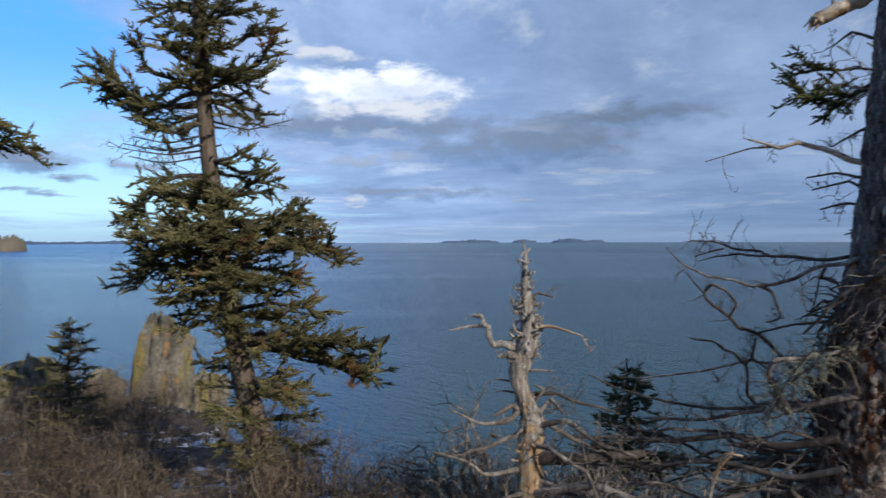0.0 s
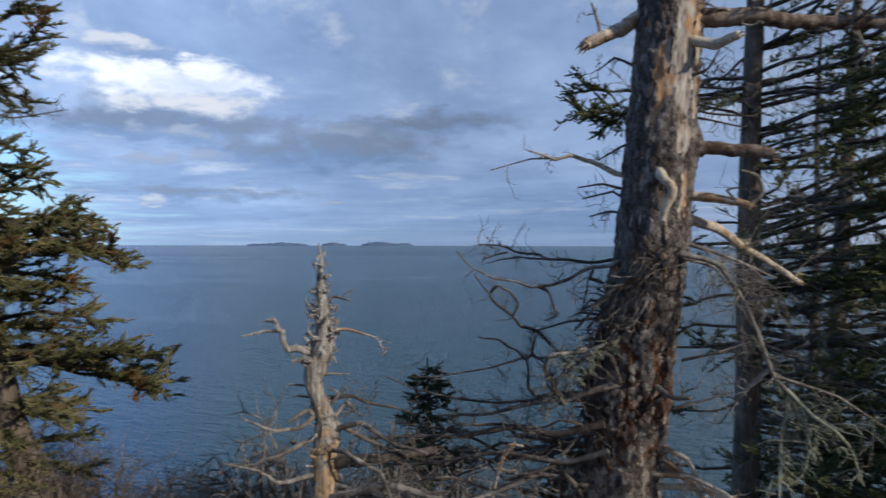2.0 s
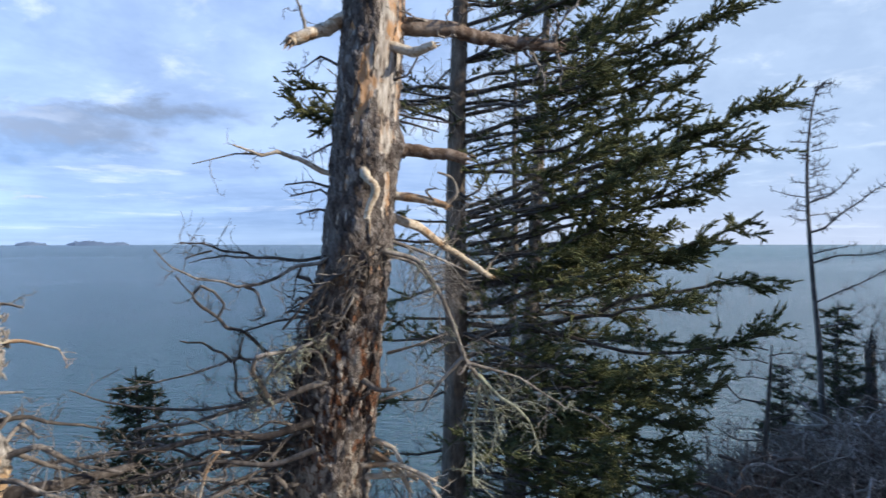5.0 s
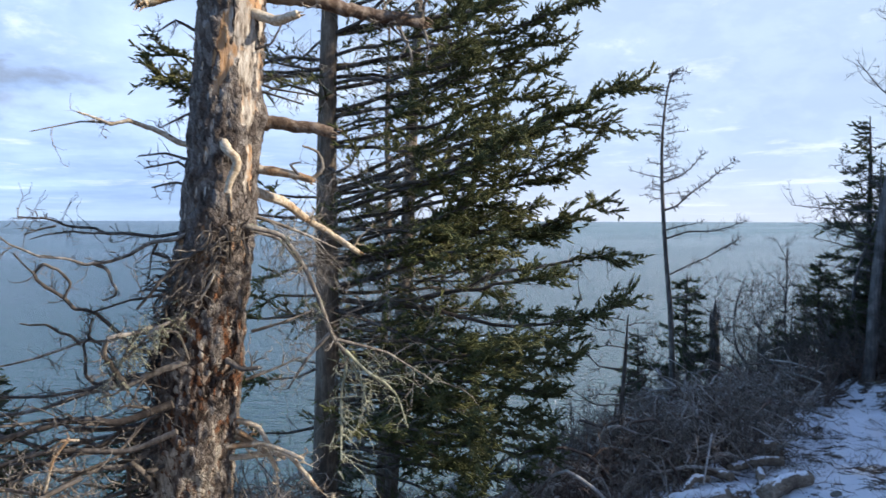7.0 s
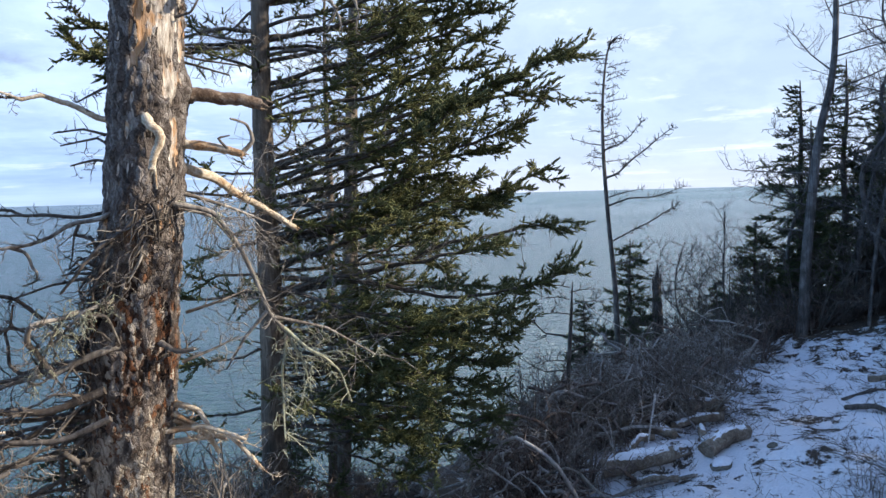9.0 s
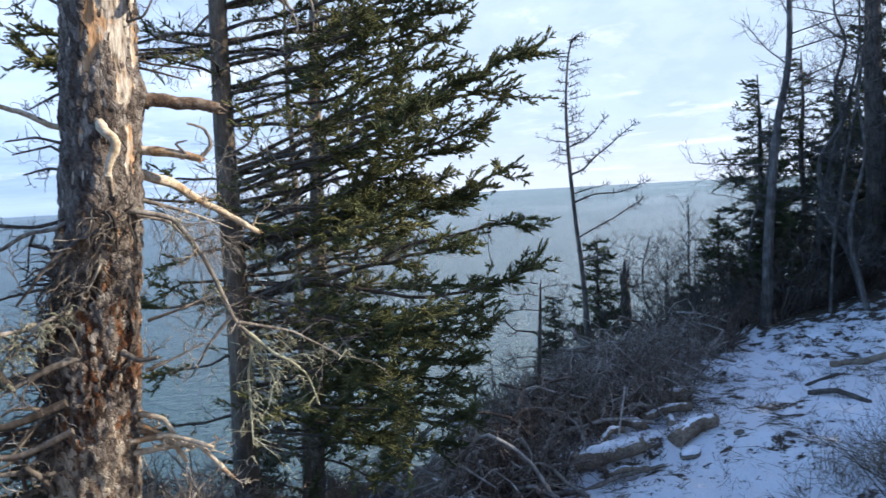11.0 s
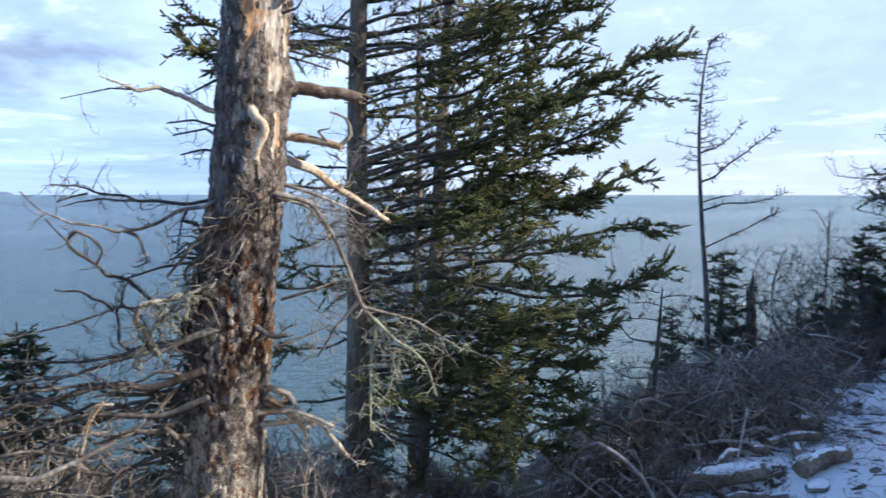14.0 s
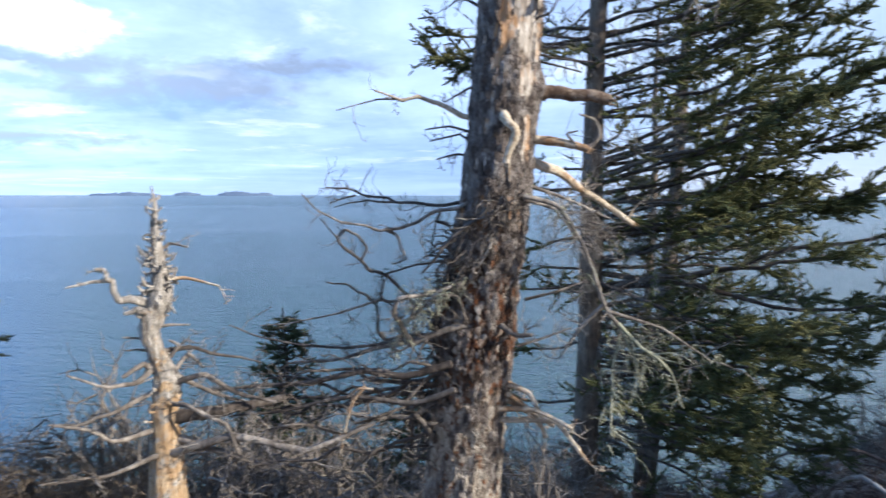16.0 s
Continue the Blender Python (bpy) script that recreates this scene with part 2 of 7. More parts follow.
def make_snag_bark():
    """Flaking grey bark over bare wood; the trunk's "bare" attribute says where the bark has come away."""
    mat, k, p = surface("flaking_snag_bark", 0.88)
    p.inputs["Specular IOR Level"].default_value = 0.2
    pos = where(k)
    z = k.sep(pos)[2]
    tall = k.scaled(pos, (1.0, 1.0, 0.45))
    fine = k.noise(pos, 120.0, 5.0, 0.7)
    streak = k.noise(k.scaled(pos, (1.0, 1.0, 0.12)), 70.0, 5.0, 0.65)
    rust = k.noise(tall, 9.0, 6.0, 0.66, 0.8)
    pits = k.noise(pos, 28.0, 5.0, 0.7, 0.5)
    blotch = k.noise(tall, 16.0, 5.0, 0.65, 0.4)
    mask = k.add("ShaderNodeAttribute", attribute_name="bare").outputs["Fac"]
    bare = k.step(k.m("ADD", mask, k.m("MULTIPLY", k.m("SUBTRACT", pits, 0.5), 0.5)), 0.46, 0.54)
    warped = k.add_warp(pos, 26.0, 0.045, (1.0, 1.0, 0.4))
    crack = k.voronoi(warped, 52.0, "DISTANCE_TO_EDGE")
    chips = k.add("ShaderNodeTexVoronoi")
    k.put(chips.inputs["Vector"], warped)
    chips.inputs["Scale"].default_value = 52.0
    chip = k.sep(chips.outputs["Color"])[0]
    # the bark: grey scales with dark gaps, rust where a scale has just fallen
    f = k.m("ADD", k.m("MULTIPLY", blotch, 0.5), k.m("ADD", k.m("MULTIPLY", fine, 0.35), k.m("MULTIPLY", chip, 0.18)))
    bark = k.ramp(f, [(0.33, (0.030, 0.024, 0.021)), (0.44, (0.100, 0.080, 0.069)), (0.55, (0.182, 0.156, 0.140)), (0.68, (0.37, 0.345, 0.32))])
    bark = k.mix(k.m("MULTIPLY", k.step(crack, 0.05, 0.0), 0.4), bark, (0.012, 0.009, 0.008))
    low = k.step(z, 18.05, 17.6)
    foot = k.step(k.m("ADD", z, k.m("MULTIPLY", blotch, 0.4)), 17.35, 17.0)
    pale = k.ramp(streak, [(0.36, (0.10, 0.075, 0.057)), (0.45, (0.31, 0.265, 0.22)), (0.57, (0.50, 0.455, 0.395)), (0.70, (0.76, 0.71, 0.63))])
    pale = k.mix(k.m("MULTIPLY", k.step(rust, 0.47, 0.57), 0.7), pale, (0.46, 0.235, 0.085))
    # the rotten middle: crumbled chips of dark brown, rust and grey
    crumb = k.m("ADD", k.m("MULTIPLY", chip, 0.55), k.m("ADD", k.m("MULTIPLY", rust, 0.75), k.m("MULTIPLY", fine, 0.25)))
    crumb = k.m("ADD", crumb, k.m("SUBTRACT", k.m("MULTIPLY", foot, 0.22), 0.06))
    rot = k.ramp(crumb, [(0.52, (0.022, 0.014, 0.011)), (0.63, (0.080, 0.046, 0.032)), (0.72, (0.20, 0.078, 0.032)), (0.82, (0.19, 0.125, 0.09)), (0.92, (0.38, 0.33, 0.28)), (1.0, (0.50, 0.45, 0.38))])
    rot = k.mix(k.m("MULTIPLY", k.step(crack, 0.06, 0.0), 0.5), rot, (0.012, 0.008, 0.006))
    worn = k.ramp(k.m("ADD", k.m("MULTIPLY", streak, 0.6), k.m("MULTIPLY", blotch, 0.4)), [(0.38, (0.06, 0.045, 0.035)), (0.46, (0.27, 0.225, 0.18)), (0.57, (0.52, 0.465, 0.385))])
    rot = k.mix(k.m("MULTIPLY", foot, k.step(pits, 0.44, 0.52)), rot, worn)
    pale = k.mix(low, pale, rot)
    pale = k.mix(k.m("MULTIPLY", k.step(pits, 0.42, 0.34), 0.8), pale, (0.03, 0.02, 0.014))
    rim = k.m("MULTIPLY", k.step(mask, 0.22, 0.45), k.step(rust, 0.46, 0.54))
    bark = k.mix(k.m("MULTIPLY", rim, 0.6), bark, rot)
    k.link(k.mix(bare, bark, pale), p.inputs["Base Color"])
    h = k.m("ADD", k.m("MULTIPLY", k.step(crack, 0.0, 0.14), 0.5), k.m("ADD", k.m("MULTIPLY", fine, 0.6), k.m("ADD", k.m("MULTIPLY", pits, 1.3), k.m("MULTIPLY", chip, 0.5))))
    h2 = k.mix(low, k.m("ADD", k.m("MULTIPLY", streak, 0.6), k.m("MULTIPLY", pits, 0.35)), h)
    bump(k, p, k.mix(bare, h, h2), 1.0, 0.013)
    return mat


SNAGBARK = make_snag_bark()


def needle(name, dark, mid, light, warm=0.0):
    mat, k, p = surface(name, 0.75)
    p.inputs["Specular IOR Level"].default_value = 0.12
    pos = where(k)
    f = k.m("ADD", k.m("MULTIPLY", k.noise(pos, 3.2, 3.0), 0.75), k.m("MULTIPLY", k.noise(pos, 40.0, 2.0), 0.3))
    col = k.ramp(f, [(0.36, dark), (0.52, mid), (0.70, light)])
    if warm:
        col = k.mix(k.m("MULTIPLY", k.step(k.noise(pos, 2.6, 2.0), 0.62, 0.72), warm), col, (0.20, 0.075, 0.03))
    k.link(col, p.inputs["Base Color"])
    return mat


NEEDLE = needle("green_spruce_needles", (0.034, 0.041, 0.020), (0.094, 0.104, 0.042), (0.215, 0.20, 0.088))
OLIVE = needle("olive_spruce_needles", (0.046, 0.047, 0.022), (0.138, 0.132, 0.058), (0.285, 0.252, 0.130), 0.75)
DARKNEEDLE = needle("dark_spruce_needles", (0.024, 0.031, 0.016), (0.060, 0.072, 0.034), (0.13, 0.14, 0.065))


def make_ground():
    mat, k, p = surface("snow_patched_ground", 0.9)
    pos = where(k)
    x, y, z = k.sep(pos)
    n1, n2, n3 = k.noise(pos, 0.9, 5.0, 0.6), k.noise(pos, 5.5, 6.0, 0.68, 0.3), k.noise(pos, 45.0, 4.0, 0.65)
    soil = k.ramp(k.m("ADD", k.m("MULTIPLY", n2, 0.6), k.m("MULTIPLY", n3, 0.4)),
                  [(0.32, (0.022, 0.017, 0.013)), (0.5, (0.075, 0.052, 0.036)), (0.7, (0.20, 0.145, 0.085))])
    snow = k.ramp(n3, [(0.2, (0.62, 0.64, 0.68)), (0.7, (0.80, 0.81, 0.84))])
    open_slope = k.m("MULTIPLY", k.m("MULTIPLY", k.step(x, 2.5, 7.0), k.step(k.m("ADD", x, k.m("MULTIPLY", n1, 2.0)), 14.2, 12.4)), k.step(y, 5.6, 3.2))
    f = k.m("ADD", k.m("ADD", k.m("MULTIPLY", n1, 0.45), k.m("MULTIPLY", n2, 0.75)), k.m("MULTIPLY", n3, 0.18))
    f = k.m("ADD", f, k.m("ADD", k.m("MULTIPLY", open_slope, 0.158), k.m("MULTIPLY", k.m("MULTIPLY", k.step(x, 0.2, 0.8), k.step(x, 2.6, 1.8)), k.m("MULTIPLY", k.m("MULTIPLY", k.step(y, 4.6, 3.9), k.step(y, 2.4, 3.0)), 0.10))))
    drift = k.step(f, 0.743, 0.80)
    k.link(k.mix(drift, soil, snow), p.inputs["Base Color"])
    h = k.m("ADD", k.m("MULTIPLY", n2, 0.6), k.m("ADD", k.m("MULTIPLY", n3, 0.35), k.m("MULTIPLY", drift, 0.5)))
    bump(k, p, h, 0.8, 0.06)
    return mat


def make_water():
    mat, k, p = surface("sea_water", 0.12, IOR=1.33, **{"Specular IOR Level": 0.36})
    pos = where(k)
    x, y, z = k.sep(pos)
    turn = k.add("ShaderNodeMapping", vector_type="POINT")
    k.link(pos, turn.inputs["Vector"])
    turn.inputs["Rotation"].default_value = (0.0, 0.0, radians(38.0))
    crest = turn.outputs[0]
    swell = k.noise(k.scaled(crest, (0.35, 1.0, 1.0)), 0.16, 3.0, 0.5)
    chop = k.noise(k.scaled(crest, (0.35, 1.0, 1.0)), 1.9, 5.0, 0.6, 0.2)
    rip = k.noise(crest, 4.5, 3.0, 0.6)
    wind = k.noise(k.scaled(pos, (0.25, 1.0, 1.0)), 0.006, 4.0, 0.6)
    off = k.m("SQRT", k.m("ADD", k.m("MULTIPLY", x, x), k.m("MULTIPLY", y, y)))
    shoal = k.step(k.m("ADD", off, k.m("MULTIPLY", swell, 30.0)), 260.0, 30.0)
    deep = k.mix(k.step(wind, 0.42, 0.6), (0.011, 0.044, 0.052), (0.016, 0.060, 0.066))
    # brighter green painted in towards +x, where the sea takes more sun and sky
    sun_side = k.m("MULTIPLY", k.step(k.m("DIVIDE", x, k.m("ADD", off, 1.0)), 0.32, 0.80), 0.9)
    col = k.mix(k.m("MULTIPLY", shoal, 0.8), deep, (0.044, 0.112, 0.122))
    col = k.mix(k.step(k.m("DIVIDE", x, k.m("ADD", off, 1.0)), 0.02, -0.25), col, (0.010, 0.082, 0.25))  # the blue sky's reflection off the point, put into the base colour
    k.link(k.mix(sun_side, col, (0.088, 0.150, 0.155)), p.inputs["Base Color"])
    k.link(k.m("ADD", k.step(wind, 0.35, 0.65, 0.09, 0.15), k.step(off, 150.0, 1500.0, 0.0, 0.12)), p.inputs["Roughness"])
    wavelet = k.noise(k.scaled(crest, (0.3, 1.0, 1.0)), 0.75, 4.0, 0.6, 0.3)
    h = k.m("ADD", k.m("ADD", k.m("MULTIPLY", swell, 0.75), k.m("MULTIPLY", wavelet, 1.0)), k.m("ADD", k.m("MULTIPLY", chop, 0.85), k.m("MULTIPLY", rip, 0.08)))
    bump(k, p, h, 1.0, 1.7)
    relief = p.inputs["Normal"].links[0].from_node
    k.link(k.step(off, 150.0, 1500.0, 1.0, 0.4), relief.inputs["Strength"])
    return mat


def make_rock(name, lichened=True):
    mat, k, p = surface(name, 0.88)
    pos = where(k)
    n1, n2 = k.noise(k.scaled(pos, (1.0, 1.0, 0.45)), 2.2, 6.0, 0.62), k.noise(pos, 16.0, 5.0, 0.65)
    col = k.ramp(k.m("ADD", k.m("MULTIPLY", n1, 0.6), k.m("MULTIPLY", n2, 0.4)),
                 [(0.34, (0.032, 0.030, 0.025)), (0.5, (0.15, 0.14, 0.11)), (0.68, (0.34, 0.31, 0.25))])
    if lichened:
        col = k.mix(k.m("MULTIPLY", k.step(k.noise(k.scaled(pos, (1.0, 1.0, 0.22)), 2.6, 5.0, 0.65), 0.50, 0.62), 0.8), col, (0.24, 0.19, 0.045))
        col = k.mix(k.m("MULTIPLY", k.step(k.noise(pos, 4.2, 4.0, 0.6), 0.60, 0.68), 0.6), col, (0.40, 0.20, 0.06))
    k.link(col, p.inputs["Base Color"])
    bump(k, p, k.m("ADD", n1, k.m("MULTIPLY", n2, 0.5)), 0.8, 0.08)
    return mat


GROUND, WATER, ROCK, STONE = make_ground(), make_water(), make_rock("lichened_cliff_rock"), make_rock("grey_stone", False)


def make_plain(name, stops, scale, rough=0.9, relief=0.03):
    mat, k, p = surface(name, rough)
    pos = where(k)
    n = k.noise(pos, scale, 5.0, 0.62)
    k.link(k.ramp(n, stops), p.inputs["Base Color"])
    bump(k, p, n, 0.6, relief)
    return mat


SNOW = make_plain("settled_snow", [(0.3, (0.72, 0.74, 0.78)), (0.7, (0.87, 0.88, 0.90))], 22.0, 0.7, 0.02)
# far woods: the blue of the distance haze is mixed into their colour
ISLAND = make_plain("hazed_island_woods", [(0.3, (0.075, 0.11, 0.175)), (0.7, (0.105, 0.15, 0.22))], 0.01)
HEADLAND = make_plain("headland_scrub", [(0.3, (0.05, 0.05, 0.035)), (0.6, (0.16, 0.14, 0.10))], 0.02)

# ---------------------------------------------------------------- mesh helpers
rng = np.random.default_rng(7)


class Geo:
    """Vertices and faces gathered from many pieces, turned into one mesh."""

    def __init__(self):
        self.v, self.f, self.n = [], {3: [], 4: []}, 0
        self.m = {3: [], 4: []}

    def add(self, verts, faces, mat=0):
        verts, faces = np.asarray(verts, np.float32).reshape(-1, 3), np.asarray(faces, np.int32)
        self.v.append(verts)
        s = faces.shape[1]
        self.f[s].append(faces + self.n)
        self.m[s].append(np.full(len(faces), mat, np.int32))
        self.n += len(verts)

    def mesh(self, name, mats, base=(0, 0, 0), smooth=True):
        me = bpy.data.meshes.new(name)
        v = np.concatenate(self.v) - np.asarray(base, np.float32)
        parts = [(s, np.concatenate(self.f[s]), np.concatenate(self.m[s])) for s in (3, 4) if self.f[s]]
        loops = np.concatenate([f.ravel() for _, f, _ in parts])
        count = np.concatenate([np.full(len(f), s, np.int32) for s, f, _ in parts])
        start = np.concatenate([[0], np.cumsum(count)[:-1]]).astype(np.int32)
        me.vertices.add(len(v))
        me.vertices.foreach_set("co", v.ravel())
        me.loops.add(len(loops))
        me.loops.foreach_set("vertex_index", loops)
        me.polygons.add(len(count))
        me.polygons.foreach_set("loop_start", start)
        me.polygons.foreach_set("material_index", np.concatenate([m for _, _, m in parts]))
        me.polygons.foreach_set("use_smooth", np.full(len(count), smooth))
        for mat in mats:
            me.materials.append(mat)
        me.update(calc_edges=True)
        return me


def thing(name, base, label, category, group="", kind=""):
    ob = new(name)
    ob.location = base
    return tagged(ob, label, category, group, kind)


def part(name, geo, mats, parent, label="", smooth=True):
    base = parent.location
    ob = new(name, geo.mesh(name, mats, base, smooth))
    ob.parent = parent
    return tagged(ob, label)


def piece(name, geo, mats, owner, label="", smooth=True):
    """A sub-part: a mesh under a part of a thing."""
    ob = new(name, geo.mesh(name, mats, owner.parent.location, smooth))
    ob.parent = owner
    return tagged(ob, label)


def whole(name, geo, mats, base, label, category, group="", kind="", smooth=True):
    ob = new(name, geo.mesh(name, mats, base, smooth))
    ob.location = base
    return tagged(ob, label, category, group, kind)


def unit(v):
    v = np.asarray(v, float)
    return v / np.maximum(np.linalg.norm(v, axis=-1, keepdims=True), 1e-9)


def curve(points, n):
    """A smooth line through the points (Catmull-Rom), as n + 1 places."""
    p = np.asarray(points, float)
    if len(p) == 2:
        return p[0] + np.linspace(0, 1, n + 1)[:, None] * (p[1] - p[0])
    q = np.vstack([2 * p[0] - p[1], p, 2 * p[-1] - p[-2]])
    out = []
    for s in np.linspace(0, len(p) - 1 - 1e-6, n + 1):
        i = int(s)
        u = s - i
        a, b, c, d = q[i:i + 4]
        out.append(0.5 * (2 * b + (c - a) * u + (2 * a - 5 * b + 4 * c - d) * u * u + (3 * b - a - 3 * c + d) * u ** 3))
    return np.array(out)


def frames(path):
    t = unit(np.gradient(path, axis=0))
    a = np.zeros_like(t)
    ref = np.array((0, 0, 1.0)) if abs(t[0][2]) < 0.9 else np.array((1.0, 0, 0))
    for i, d in enumerate(t):
        ref = unit(ref - d * (ref @ d))
        a[i] = ref
    return t, a, np.cross(t, a)


def tube(geo, path, radii, sides=7, mat=0, rough=0.0, cap=True):
    path = np.asarray(path, float)
    n = len(path)
    radii = np.broadcast_to(radii, n) if np.ndim(radii) else np.full(n, radii)
    t, a, b = frames(path)
    ang = np.linspace(0, 2 * np.pi, sides, endpoint=False)
    coarse = rng.normal(size=(max(2, n // 6) + 1, sides))
    at = np.linspace(0, len(coarse) - 1, n)
    lump = np.stack([np.interp(at, np.arange(len(coarse)), coarse[:, j]) for j in range(sides)], 1)
    r = radii[:, None] * (1 + rough * (lump + 0.35 * rng.normal(size=(n, sides))))
    ring = path[:, None] + r[..., None] * (np.cos(ang)[None, :, None] * a[:, None] + np.sin(ang)[None, :, None] * b[:, None])
    i, j = np.meshgrid(np.arange(n - 1), np.arange(sides), indexing="ij")
    j2 = (j + 1) % sides
    quads = np.stack([i * sides + j, i * sides + j2, (i + 1) * sides + j2, (i + 1) * sides + j], -1).reshape(-1, 4)
    geo.add(ring, quads, mat)
    if cap:
        e = ring[-1]
        tip = path[-1] + t[-1] * radii[-1] * 0.5
        geo.add(np.vstack([e, tip]), [(j, (j + 1) % sides, sides) for j in range(sides)], mat)
        foot = path[0] - t[0] * radii[0] * 0.1
        geo.add(np.vstack([ring[0], foot]), [((j + 1) % sides, j, sides) for j in range(sides)], mat)


def sticks(geo, p0, p1, r0, r1, mat=0, sides=4):
    """Many thin straight tapered pieces at once."""
    p0, p1 = np.asarray(p0, float).reshape(-1, 3), np.asarray(p1, float).reshape(-1, 3)
    n = len(p0)
    if not n:
        return
    r0, r1 = np.broadcast_to(r0, n), np.broadcast_to(r1, n)
    d = unit(p1 - p0)
    ref = np.where(np.abs(d[:, 2:3]) < 0.9, np.array([[0, 0, 1.0]]), np.array([[1.0, 0, 0]]))
    a = unit(np.cross(d, ref))
    b = np.cross(d, a)
    ang = np.linspace(0, 2 * np.pi, sides, endpoint=False)
    o = np.cos(ang)[None, :, None] * a[:, None] + np.sin(ang)[None, :, None] * b[:, None]
    v = np.concatenate([p0[:, None] + r0[:, None, None] * o, p1[:, None] + r1[:, None, None] * o], 1)
    k = np.arange(sides)
    q = np.stack([k, (k + 1) % sides, (k + 1) % sides + sides, k + sides], -1)
    geo.add(v.reshape(-1, 3), (q[None] + (np.arange(n) * 2 * sides)[:, None, None]).reshape(-1, 4), mat)


def shoots(geo, p, d, length, mat=1, count=12, size=0.017):
    """Needle-covered shoots: a spiral of thin needles round each axis."""
    p, d = np.asarray(p, float).reshape(-1, 3), unit(np.asarray(d, float).reshape(-1, 3))
    n = len(p)
    if not n:
        return
    length = np.broadcast_to(length, n)
    ref = np.where(np.abs(d[:, 2:3]) < 0.9, np.array([[0, 0, 1.0]]), np.array([[1.0, 0, 0]]))
    a = unit(np.cross(d, ref))
    b = np.cross(d, a)
    s = np.linspace(0.0, 1.0, count)
    phi = np.arange(count) * 2.4 + rng.uniform(0, 6.28, n)[:, None]
    rad = np.cos(phi)[..., None] * a[:, None] + np.sin(phi)[..., None] * b[:, None]
    side = np.cross(d[:, None], rad)
    ahead = (0.45 + 0.9 * s ** 3)[None, :, None]
    way = unit(rad + ahead * d[:, None])
    root = p[:, None] + d[:, None] * (s[None, :, None] * length[:, None, None])
    nl = size * rng.uniform(0.75, 1.2, (n, count))[..., None]
    w = size * 0.21
    v = np.stack([root - side * w, root + side * w, root + way * nl + side * w * 0.4], 2)
    geo.add(v.reshape(-1, 3), np.arange(n * count * 3).reshape(-1, 3), mat)
    sticks(geo, p, p + d * (length[:, None] + size * 0.4), size * 0.40, size * 0.24, mat, 3)


